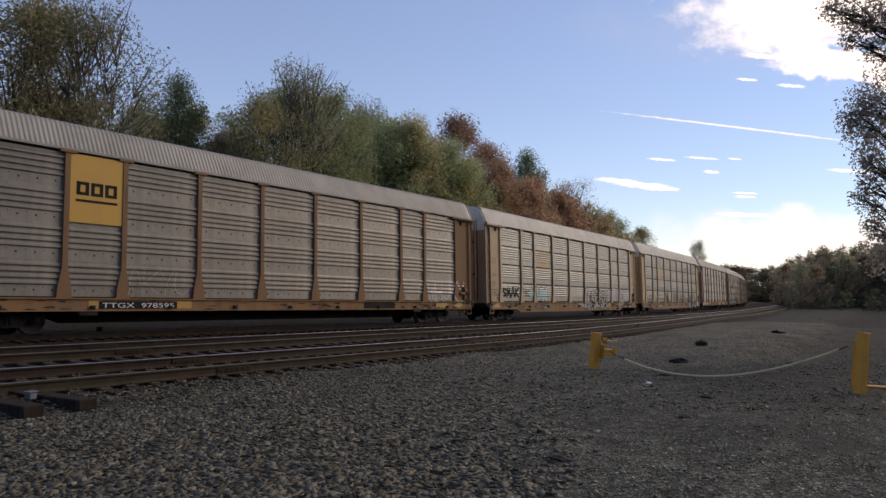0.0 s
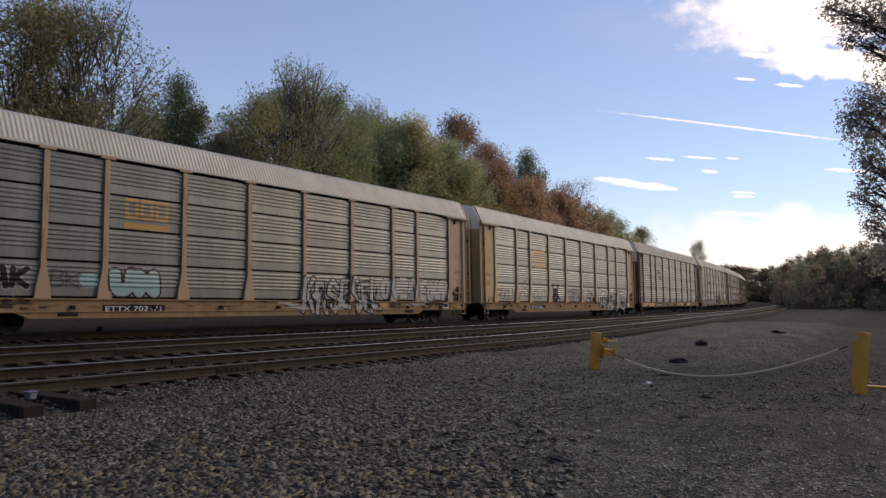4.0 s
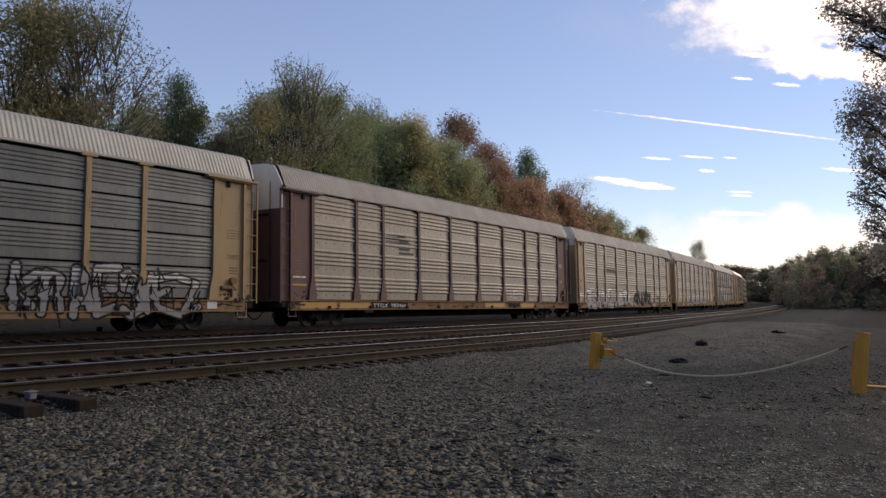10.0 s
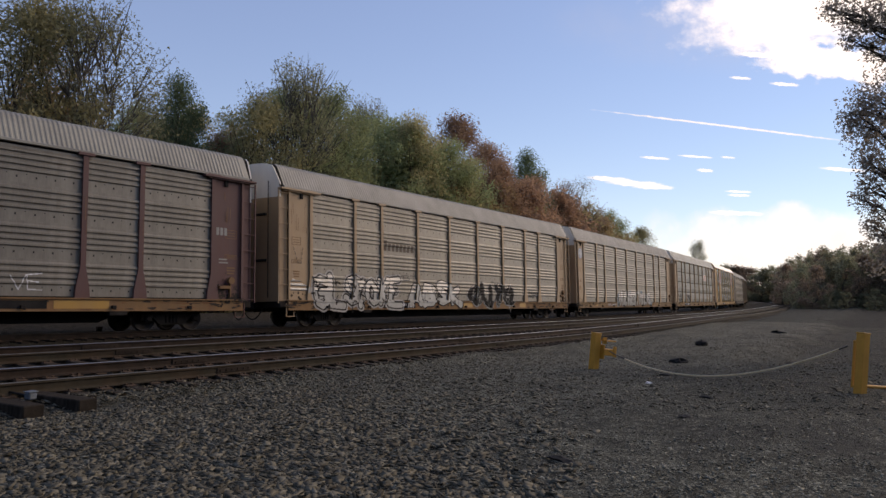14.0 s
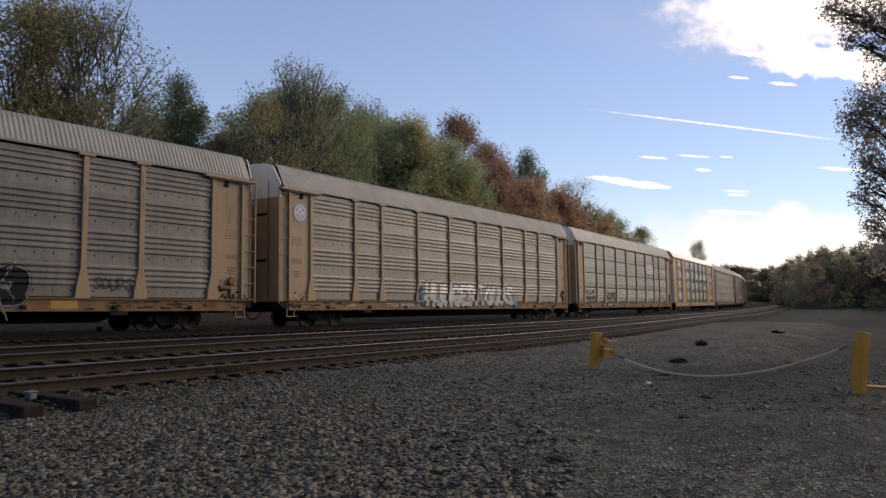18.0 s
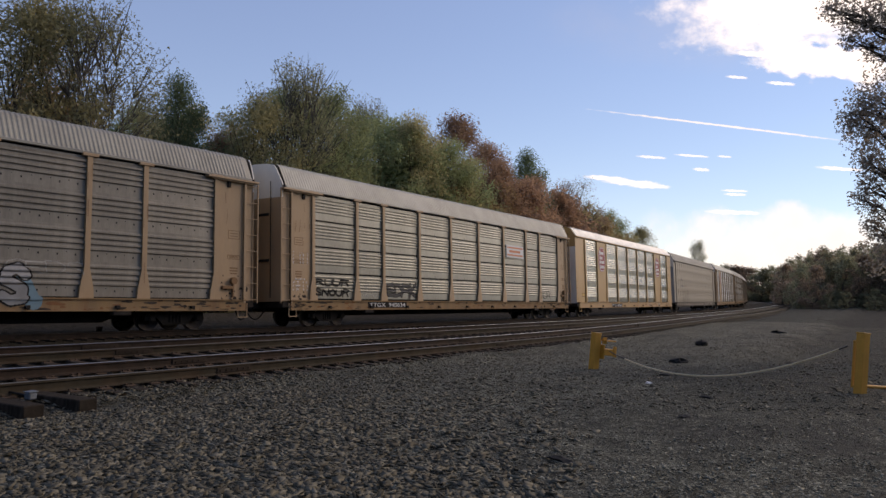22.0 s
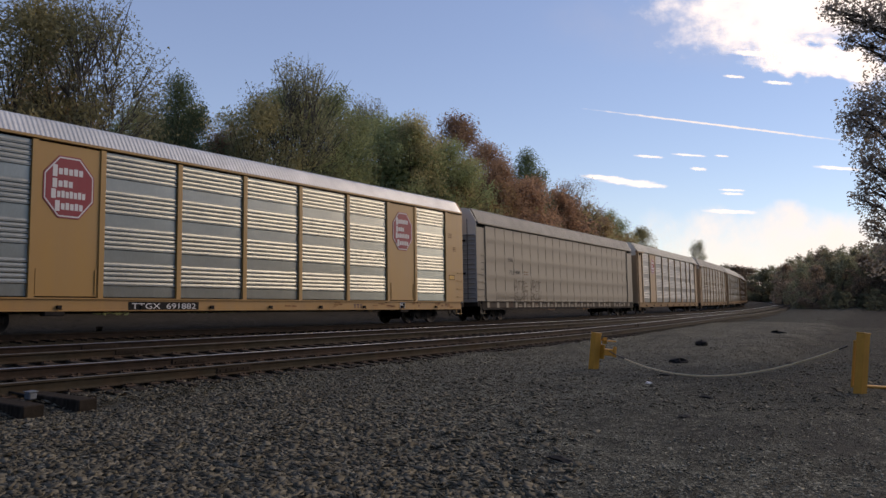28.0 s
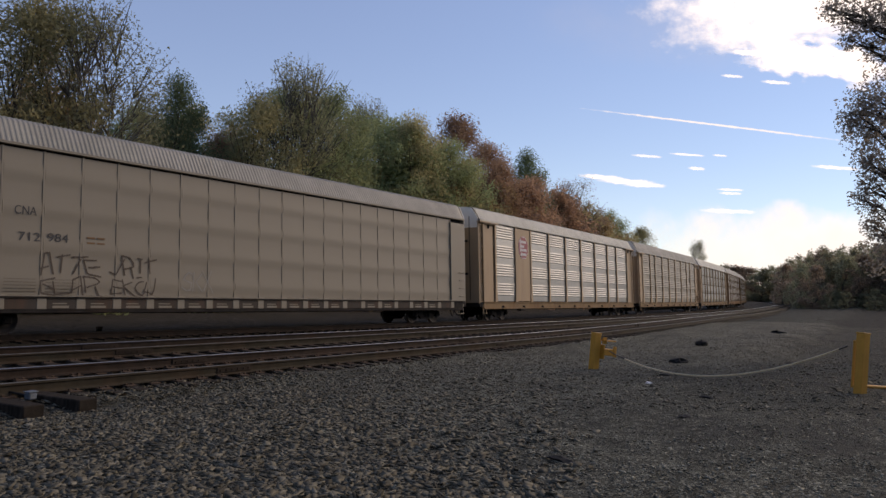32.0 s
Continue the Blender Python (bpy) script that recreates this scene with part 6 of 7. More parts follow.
def tree_kind(seed, height, spread, low, clumps, leaves, size, leaf, bark, stems=1, shape=1.0, twigs=0, sides=4):
    """A tree at the origin: tapered trunk and limbs, and a crown of many small leaves in uneven clumps."""
    rng = random.Random(seed)
    wood, centres = Shape(), []
    stem_list = []
    for k in range(stems):
        bx, by = (0, 0) if stems == 1 else (rng.uniform(-0.5, 0.5), rng.uniform(-0.5, 0.5))
        tx, ty = bx + rng.uniform(-1, 1) * spread * 0.25 * stems ** 0.5, by + rng.uniform(-1, 1) * spread * 0.25 * stems ** 0.5
        hh = height * rng.uniform(0.72, 0.84)
        limb(wood, (bx, by, -0.4), (tx, ty, hh), height * 0.016 / stems ** 0.4 + 0.02, 0.02, rng, 6)
        stem_list.append((Vector((bx, by, 0)), Vector((tx, ty, hh))))
    for i in range(clumps):
        b, t = rng.choice(stem_list)
        u = rng.random()
        z = low + (1 - low) * u
        root = b.lerp(t, min(1, z * 0.86))
        bulge = math.sin(math.pi * min(1, (0.12 + 0.88 * u) ** (0.9 * shape))) ** 0.7
        a, reach = rng.uniform(0, 2 * math.pi), spread * bulge * rng.uniform(0.25, 1.0)
        tip = Vector((root.x + math.cos(a) * reach, root.y + math.sin(a) * reach, height * min(z, 0.97) - 0.3 + rng.uniform(-0.3, 0.5)))
        limb(wood, root, tip, 0.07 * (1.15 - u), 0.015, rng, 3)
        centres.append((*tip, rng.uniform(0.6, 1.25) * height * 0.088))
        for j in range(twigs):
            w = tip + Vector((rng.uniform(-1, 1), rng.uniform(-1, 1), rng.uniform(-0.2, 1.0))) * height * 0.09
            limb(wood, root.lerp(tip, 0.6), w, 0.03, 0.008, rng, 2)
    return wood.mesh("trunk", bark), leaves_mesh("crown", centres, leaves, size, leaf, seed, sides=sides)


# leaf tones greyed: the haze of distance mixed into the base colour
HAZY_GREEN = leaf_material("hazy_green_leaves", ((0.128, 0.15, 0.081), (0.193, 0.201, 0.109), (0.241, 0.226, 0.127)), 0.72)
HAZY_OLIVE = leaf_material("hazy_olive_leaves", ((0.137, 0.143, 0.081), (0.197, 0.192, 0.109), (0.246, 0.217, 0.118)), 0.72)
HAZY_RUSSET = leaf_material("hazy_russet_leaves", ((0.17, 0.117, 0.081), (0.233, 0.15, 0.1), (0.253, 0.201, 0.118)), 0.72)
TREES = {
    "green": (tree_kind(1, 14, 4.2, 0.06, 95, 31000, 0.092, GREEN, BARK, sides=3), "bushy green broadleaf tree turning yellow"),
    "soft": (tree_kind(2, 14, 4.6, 0.03, 110, 34000, 0.092, GREEN, BARK, 2, 0.9, sides=3), "broad pale green tree with a soft full crown"),
    "olive": (tree_kind(3, 14, 3.8, 0.06, 92, 30000, 0.092, OLIVE, BARK, 2, sides=3), "olive brown autumn tree with a loose crown"),
    "deep": (tree_kind(4, 14, 3.2, 0.06, 84, 29000, 0.092, DEEP, BARK, 1, 1.1, sides=3), "dark green oak with a dense crown"),
    "russet": (tree_kind(5, 14, 3.9, 0.05, 92, 30000, 0.092, RUSSET, BARK, sides=3), "russet red maple in autumn leaf"),
    "orange": (tree_kind(6, 14, 3.6, 0.05, 88, 29000, 0.092, ORANGE, BARK, sides=3), "orange brown autumn tree"),
    "thin": (tree_kind(7, 14, 3.3, 0.25, 84, 24000, 0.076, GREYISH, PALE_BARK, 3, 1.0, 4, sides=3), "thin leaved grey tree with bare twigs"),
    "pink": (tree_kind(8, 14, 3.6, 0.2, 66, 17000, 0.075, PINKISH, PALE_BARK, 2, 1.0, 3, sides=3), "pale russet tree losing its leaves"),
    "back": (tree_kind(12, 14, 4.6, 0.0, 20, 700, 0.8, OLIVE, BARK, 1, 0.9, sides=3), "autumn tree"),
    "low_bush": (tree_kind(10, 14, 9.0, 0.0, 24, 1100, 1.0, DEEP, BARK, 3, 0.7, sides=3), "low dark undergrowth"),
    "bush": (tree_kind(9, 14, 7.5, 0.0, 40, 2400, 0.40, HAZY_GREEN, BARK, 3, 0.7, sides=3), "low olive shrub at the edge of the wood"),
}
for i, (kind, leaf) in enumerate((("green", GREEN), ("soft", GREEN), ("olive", OLIVE), ("deep", DEEP), ("russet", RUSSET), ("orange", ORANGE))):
    TREES["wood_" + kind] = (tree_kind(20 + i, 14, 4.4, 0.0, 46, 5000, 0.21, leaf, BARK, 1, 0.9, sides=3), TREES[kind][1])


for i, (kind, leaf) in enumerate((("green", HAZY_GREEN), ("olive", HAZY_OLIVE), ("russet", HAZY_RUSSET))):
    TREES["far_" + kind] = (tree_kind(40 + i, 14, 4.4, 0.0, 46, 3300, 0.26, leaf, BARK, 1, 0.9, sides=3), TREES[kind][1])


def plant(kind, x, y, z, height, turn, label="", wide=1.0):
    (wood, crown), text = TREES[kind]
    ob = thing("tree", label or text, "tree", "trees beside the railway")
    k = height / 14
    ob.matrix_world = pose(x, y, z, 0, 0, turn) @ Matrix.Diagonal((k * wide, k * wide, k, 1))
    part("trunk", wood, None, ob)
    part("crown", crown, None, ob)
    return ob


def grove(name, label, rows):
    """Many far trees or shrubs that nobody could count, as one; rows: kind, x, y, z, height, turn, width."""
    verts, loops, starts, mats, slots = [], [], [], [], []
    base = count = 0
    for kind, x, y, z, height, turn, wide in rows:
        for src in TREES[kind][0]:
            n, nl, nf = len(src.vertices), len(src.loops), len(src.polygons)
            co, li, ls = np.empty(n * 3, np.float32), np.empty(nl, np.int32), np.empty(nf, np.int32)
            src.vertices.foreach_get("co", co)
            src.loops.foreach_get("vertex_index", li)
            src.polygons.foreach_get("loop_start", ls)
            co, k, a = co.reshape(-1, 3), height / 14, radians(turn)
            verts.append(np.stack([(co[:, 0] * math.cos(a) - co[:, 1] * math.sin(a)) * k * wide + x,
                                   (co[:, 0] * math.sin(a) + co[:, 1] * math.cos(a)) * k * wide + y, co[:, 2] * k + z], 1))
            loops.append(li + base)
            starts.append(ls + count)
            mat = src.materials[0]
            if mat not in mats:
                mats.append(mat)
            slots.append(np.full(nf, mats.index(mat), np.int32))
            base, count = base + n, count + nl
    verts, loops, starts, slots = np.concatenate(verts), np.concatenate(loops), np.concatenate(starts), np.concatenate(slots)
    me = bpy.data.meshes.new(name)
    me.vertices.add(len(verts))
    me.vertices.foreach_set("co", verts.ravel())
    me.loops.add(len(loops))
    me.loops.foreach_set("vertex_index", loops)
    me.polygons.add(len(starts))
    me.polygons.foreach_set("loop_start", starts)
    for mat in mats:
        me.materials.append(mat)
    me.polygons.foreach_set("material_index", slots)
    me.update(calc_edges=True)
    return tagged(new(name, me), label, "woods", kind="stuff")


# the trees that stand out over the train: along, off, height
STANDING = (
    ("olive", 9.0, 14, 13.6, 1.0), ("olive", 15.5, 15, 14.6, 1.1), ("orange", 20.8, 22, 15.0, 1.0), ("thin", 18.8, 13, 15.2, 1.0), ("green", 28.0, 26, 13.2, 1.0),
    ("deep", 26.8, 18, 13.9, 0.85), ("orange", 40.5, 30, 14.6, 1.0), ("thin", 33.2, 16, 16.0, 1.0), ("soft", 36.0, 19, 15.0, 1.2), ("green", 40.2, 17, 15.9, 1.0),
    ("thin", 53.8, 24, 19.2, 0.8), ("soft", 48.0, 17, 15.6, 1.1), ("olive", 50.0, 16, 15.4, 1.0), ("soft", 45.0, 21, 16.4, 1.3), ("green", 52.0, 21, 17.0, 1.2), ("orange", 57.5, 21, 16.6, 1.1), ("olive", 30.1, 15, 12.8, 1.0), ("green", 54.5, 15.5, 14.4, 1.1), ("russet", 60.2, 18, 18.4, 1.0), ("russet", 70.0, 20, 17.6, 1.0),
    ("deep", 79.0, 18, 18.2, 0.95), ("orange", 86.0, 22, 16.5, 1.0), ("pink", 92.2, 16, 17.2, 1.0), ("green", 110.0, 16, 13.9, 1.1), ("olive", 143.0, 18, 14.0, 1.2),
    ("russet", 12.0, 20, 10.8, 1.2), ("orange", 17.0, 18.5, 9.8, 1.2), ("russet", 31.5, 20, 11.2, 1.1), ("russet", 66.0, 16.5, 14.5, 1.1), ("orange", 63.0, 15.5, 12.0, 1.1), ("russet", 75.0, 15.8, 14.2, 1.1),
    ("olive", 30.6, 23, 13.0, 1.1), ("green", 33.0, 28, 13.2, 1.0),
)
for i, (kind, s, off, h, wide) in enumerate(STANDING):
    p = on_line(s, off)
    plant(kind, p.x, p.y, bed(off) - 0.2, (h + 1.0 - bed(off)) * 0.97, 47 * i, wide=wide)
rng = random.Random(11)
for i in range(120):
    s = -2 + i * 1.45 + rng.uniform(-1, 1)
    off = rng.uniform(15, 17.5) if i % 2 else rng.uniform(19, 32)
    p = on_line(s, off)
    cap = float(np.interp(s, (0, 20, 26, 45, 60, 75, 100, 130, 170), (11, 10.5, 9.3, 11, 12.5, 13.5, 12.5, 9.5, 9)))
    kind = rng.choice(("olive", "green", "soft", "russet", "orange", "green", "olive") if s < 50 else ("russet", "orange", "olive", "russet", "orange"))
    plant("wood_" + kind, p.x, p.y, bed(off) - 0.2, cap * rng.uniform(0.75, 1.05) * (1.0 if off < 16 else 1.12), rng.uniform(0, 360), wide=rng.uniform(1.1, 1.5))
shrubs = []
for i in range(44):
    s = i * 3.6 + rng.uniform(-1, 1)
    p = on_line(s, rng.uniform(15.5, 17.5))
    shrubs.append(("bush", p.x, p.y, -0.2, rng.uniform(3.5, 5.5), rng.uniform(0, 360), 1.0))
for i in range(46):
    p = on_line(-2 + i * 1.8 + rng.uniform(-0.6, 0.6), rng.uniform(14.6, 15.6))
    shrubs.append(("low_bush", p.x, p.y, -0.35, rng.uniform(1.3, 2.0), rng.uniform(0, 360), 1.1))
grove("trackside_shrubs", "dense dark shrubs along the foot of the woods", shrubs)
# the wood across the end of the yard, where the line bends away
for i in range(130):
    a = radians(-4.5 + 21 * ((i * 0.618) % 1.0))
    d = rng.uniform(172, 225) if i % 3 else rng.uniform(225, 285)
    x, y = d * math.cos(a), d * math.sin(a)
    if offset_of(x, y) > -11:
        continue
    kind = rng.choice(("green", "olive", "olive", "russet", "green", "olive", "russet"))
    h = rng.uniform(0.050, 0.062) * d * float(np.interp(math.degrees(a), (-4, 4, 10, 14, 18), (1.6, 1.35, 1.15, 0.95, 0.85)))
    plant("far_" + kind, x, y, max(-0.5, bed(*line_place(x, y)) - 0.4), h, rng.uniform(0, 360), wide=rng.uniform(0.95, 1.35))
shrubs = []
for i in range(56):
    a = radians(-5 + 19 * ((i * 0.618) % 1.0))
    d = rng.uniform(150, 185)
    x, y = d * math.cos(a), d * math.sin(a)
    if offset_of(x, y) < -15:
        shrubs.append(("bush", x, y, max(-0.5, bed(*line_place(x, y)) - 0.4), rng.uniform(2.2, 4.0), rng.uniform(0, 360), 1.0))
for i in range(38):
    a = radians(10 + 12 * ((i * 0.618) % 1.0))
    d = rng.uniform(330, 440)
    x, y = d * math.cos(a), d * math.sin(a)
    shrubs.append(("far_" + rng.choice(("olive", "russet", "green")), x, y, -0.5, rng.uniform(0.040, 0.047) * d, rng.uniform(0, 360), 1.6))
grove("distant_woods", "hazy distant autumn woods and shrubs beyond the yard", shrubs)
# unseen trees added behind the camera to darken reflections and front light
behind = []
for i in range(90):
    a = radians(180 + 4 + (i / 90) * 156)
    d = rng.uniform(62, 84)
    behind.append(("back", d * math.cos(a) + 15, d * math.sin(a), 0.6, rng.uniform(13, 18), rng.uniform(0, 360), 1.5))
grove("woods_behind", "unseen autumn woods added behind the camera to dim reflections", behind)
p = on_line(330, 14)
plant("thin", p.x, p.y, 0.0, 25.0, 20, "distant half bare tree by the bend", 0.8)


def build_edge_tree():
    """The tree whose boughs hang into the picture from the side, against the bright sky."""
    trunk = Vector((23.2, 1.5, 0.8))
    ob = thing("tree", "dark backlit tree with overhanging russet boughs", "tree", "trees beside the railway", Matrix.Translation(trunk))
    rng, wood = random.Random(3), Shape()
    limb(wood, (0, 0, -0.4), (-0.2, 0.1, 11.2), 0.3, 0.08, rng, 7)
    boughs = ((-0.65, 1.75, 6.45, 0.62), (-0.5, 1.55, 5.75, 0.66), (-0.85, 1.95, 6.1, 0.42), (-0.5, 1.5, 6.75, 0.5), (-0.55, 1.65, 5.05, 0.4), (-0.4, 1.45, 4.75, 0.42),
              (-0.5, 1.65, 4.35, 0.3), (-0.65, 1.85, 4.05, 0.24), (-0.4, 1.5, 3.75, 0.36), (-0.35, 1.5, 3.3, 0.3), (-0.25, 1.25, 3.0, 0.5), (-0.25, 1.2, 2.5, 0.55),
              (-1.1, 2.2, 9.1, 0.4), (-1.35, 2.5, 9.2, 0.3), (-0.8, 1.75, 8.8, 0.5), (-0.4, 1.3, 9.05, 0.75), (-1.0, 2.05, 8.35, 0.3), (-0.6, 1.6, 8.1, 0.3),
              (0.2, 0.8, 7.9, 0.9), (0.1, 0.6, 5.6, 1.1), (0.1, 0.5, 9.8, 1.1))
    for x, y, z, r in boughs:
        limb(wood, (-0.1, 0.15, max(1.4, z - 1.3)), (x, y, z), 0.07, 0.015, rng, 4)
        for k in range(7):
            q = Vector((x, y, z)) + Vector((rng.uniform(-1, 1), rng.uniform(-1, 1), rng.uniform(-1, 1))) * r
            limb(wood, (x * 0.7, y * 0.7, z - 0.25), q, 0.02, 0.006, rng, 2)
    part("trunk", wood, BARK, ob)
    part("crown", leaves_mesh("crown", [(x, y, z, r * 1.3) for x, y, z, r in boughs], 17000, 0.05, SHADE, 5), None, ob)


build_edge_tree()


# ---------------------------------------------------------------- sky
def cloud_material(name, noise_scale, cover, strength, colour=(1, 0.985, 0.96), soft=0.25, stretch=(1, 1, 1), edge=1.0, warp=0.5):
    m = bpy.data.materials.new(name)
    m.use_nodes = True
    n, link = m.node_tree.nodes, m.node_tree.links.new
    n.remove(n["Principled BSDF"])
    coord, place, tex = n.new("ShaderNodeTexCoord"), n.new("ShaderNodeMapping"), n.new("ShaderNodeTexNoise")
    place.inputs["Scale"].default_value = stretch
    link(coord.outputs["Generated"], place.inputs[0])
    link(place.outputs[0], tex.inputs["Vector"])
    tex.inputs["Scale"].default_value, tex.inputs["Detail"].default_value, tex.inputs["Roughness"].default_value = noise_scale, 9, 0.6
    split = n.new("ShaderNodeSeparateXYZ")
    link(coord.outputs["Generated"], split.inputs[0])

    def maths(op, a, b):
        q = n.new("ShaderNodeMath")
        q.operation = op
        for k, val in enumerate((a, b)):
            if isinstance(val, (int, float)):
                q.inputs[k].default_value = val
            else:
                link(val, q.inputs[k])
        return q.outputs[0]

    def hump(c):
        # 0 at both edges, 1 in the middle
        return maths("MULTIPLY", maths("MULTIPLY", c, maths("SUBTRACT", 1.0, c)), 4.0)
    wave = n.new("ShaderNodeTexNoise")
    wave.inputs["Scale"].default_value, wave.inputs["Detail"].default_value = noise_scale * 0.8, 6
    link(place.outputs[0], wave.inputs["Vector"])
    shifted = maths("ADD", split.outputs["Y"], maths("MULTIPLY", maths("SUBTRACT", wave.outputs[0], 0.5), warp))
    shifted = maths("MINIMUM", maths("MAXIMUM", shifted, 0.0), 1.0)
    fall = maths("POWER", maths("MULTIPLY", hump(split.outputs["X"]), maths("MINIMUM", hump(shifted), maths("MULTIPLY", hump(split.outputs["Y"]), 2.0))), edge)
    rough = maths("MULTIPLY", maths("SUBTRACT", tex.outputs[0], 0.5), cover)
    dens = maths("MULTIPLY", maths("ADD", fall, rough), maths("MINIMUM", maths("MULTIPLY", fall, 6.0), 1.0))
    ramp = n.new("ShaderNodeMapRange")
    ramp.interpolation_type = "SMOOTHSTEP"
    ramp.inputs["From Min"].default_value, ramp.inputs["From Max"].default_value = 0.45, 0.45 + soft
    link(dens, ramp.inputs["Value"])
    glow, clear, mix = n.new("ShaderNodeEmission"), n.new("ShaderNodeBsdfTransparent"), n.new("ShaderNodeMixShader")
    glow.inputs["Color"].default_value, glow.inputs["Strength"].default_value = (*colour, 1), strength
    link(ramp.outputs[0], mix.inputs[0])
    link(clear.outputs[0], mix.inputs[1])
    link(glow.outputs[0], mix.inputs[2])
    link(mix.outputs[0], n["Material Output"].inputs["Surface"])
    return m


def sky_place(px, py, depth, lean=0.0):
    """A pose far off, facing the camera; px to its right and py over its aim, as slopes."""
    m = STAND.to_3x3()
    spot = Vector(EYE) + (m @ Vector((px, py, -1))) * depth
    return Matrix.Translation(spot) @ m.to_4x4() @ pose(0, 0, 0, 0, 0, lean)


CLOUDS = []
CLOUD_FAR = 2600.0
BRIGHT = cloud_material("bright_cloud", 5.0, 0.9, 1.3, (1, 0.97, 0.95), 0.45, (2.6, 1, 1), 0.95, 0.7)
BANK = cloud_material("cloud_bank", 2.5, 0.9, 1.12, (1, 0.985, 0.95), 0.7, (5, 1, 1), 0.6, 0.4)
WISP = cloud_material("wisp_cloud", 2.2, 0.5, 1.25, (1, 0.985, 0.96), 0.5, (5.0, 0.4, 1), 1.0, 0.45)
TRAIL = cloud_material("vapour_trail", 4.0, 0.55, 1.1, (1, 0.985, 0.97), 0.6, (14, 0.5, 1), 0.75, 0.6)
VEIL = cloud_material("thin_veil", 2.0, 1.0, 0.72, (0.93, 0.92, 1.0), 2.2, (2, 1, 1), 1.0, 0.8)


def cloud(name, label, mat, x0, y0, x1, y1, drift=(-30, -6), lean=0.0, depth=CLOUD_FAR):
    """A cloud far off, over a stretch of the view given in 1/1300 of its distance."""
    w, h = (x1 - x0) / 1300 * depth, (y1 - y0) / 1300 * depth
    sh, n = Shape(), 12
    for i in range(n + 1):
        for j in range(5):
            x, y = (i / n - 0.5) * w, (j / 4 - 0.5) * h
            sh.v.append((x, y, -0.02 * (x * x + y * y) / max(w, h)))
    for i in range(n):
        for j in range(4):
            a = i * 5 + j
            sh.f.append((a, a + 5, a + 6, a + 1))
            sh.mi.append(0)
    ob = new(name, sh.mesh(name, mat))
    cx, cy = (x0 + x1) / 2 - 784, 441 - (y0 + y1) / 2
    ob.matrix_world = sky_place(cx / 1300, cy / 1300, depth, lean)
    ob.visible_shadow = False
    tagged(ob, label, "cloud", "clouds in the sky", "structure")
    CLOUDS.append((ob, cx, cy, drift, lean, depth))


cloud("cloud", "large glowing white cloud near the sun", BRIGHT, 1030, -125, 2100, 118, (-48, -6), 4)
cloud("cloud", "ragged white cloud under the large one", BRIGHT, 1270, 66, 1730, 164, (-42, -6), -9)
cloud("cloud", "white cloud bank low over the woods", BANK, 1020, 350, 1900, 560, (-14, -4), depth=2700)
cloud("cloud_veil", "thin violet grey veil of high cloud", VEIL, 860, -90, 1700, 210, (-45, -8), depth=2650)
cloud("vapour_trail", "long thin white vapour trail", TRAIL, 985, 223, 1625, 228.5, (-34, -4), -7.0)
for box in ((1030, 313, 1150, 326), (1055, 319, 1215, 336), (1110, 328, 1225, 340), (1130, 279, 1212, 286), (1195, 277, 1290, 283), (1280, 279, 1320, 284), (1236, 300, 1282, 309),
            (1282, 339, 1355, 345), (1288, 345, 1350, 352), (1292, 137, 1352, 145), (1360, 147, 1440, 157), (1440, 298, 1570, 308), (1240, 374, 1390, 386), (1290, 92, 1420, 108)):
    cloud("cloud_wisp", "small bright streak of cloud", WISP, *box, (-26, -6), -4 if box[1] < 320 else -2)


# ---------------------------------------------------------------- gate posts and clutter in the yard
CHAIN = material("chain_steel", (0.06, 0.055, 0.05), (0.14, 0.13, 0.12), 0.6, 0.6, 4, 40, 0.1)
SLEEVE = material("pale_sleeve", (0.62, 0.48, 0.28), (0.78, 0.62, 0.38), 0.6, 0, 4, 40, 0.1)
SCRAP = material("scrap_white", (0.6, 0.6, 0.58), (0.75, 0.75, 0.73), 0.6, 0, 6, 40, 0.2)
BLACK_SCRAP = material("black_scrap", (0.012, 0.012, 0.012), (0.035, 0.033, 0.03), 0.85, 0, 5, 30, 0.5)
GREEN_LENS = material("green_lens", (0.02, 0.35, 0.08), (0.03, 0.5, 0.12), 0.3, 0, 4, 30, 0)
BLUE_STEEL = material("blue_grey_steel", (0.07, 0.085, 0.10), (0.13, 0.15, 0.17), 0.6, 0.2, 5, 40, 0.2)

LEFT_POST, RIGHT_POST = Vector((14.557, 7.116, 0.31)), Vector((11.480, 1.649, 0.81))


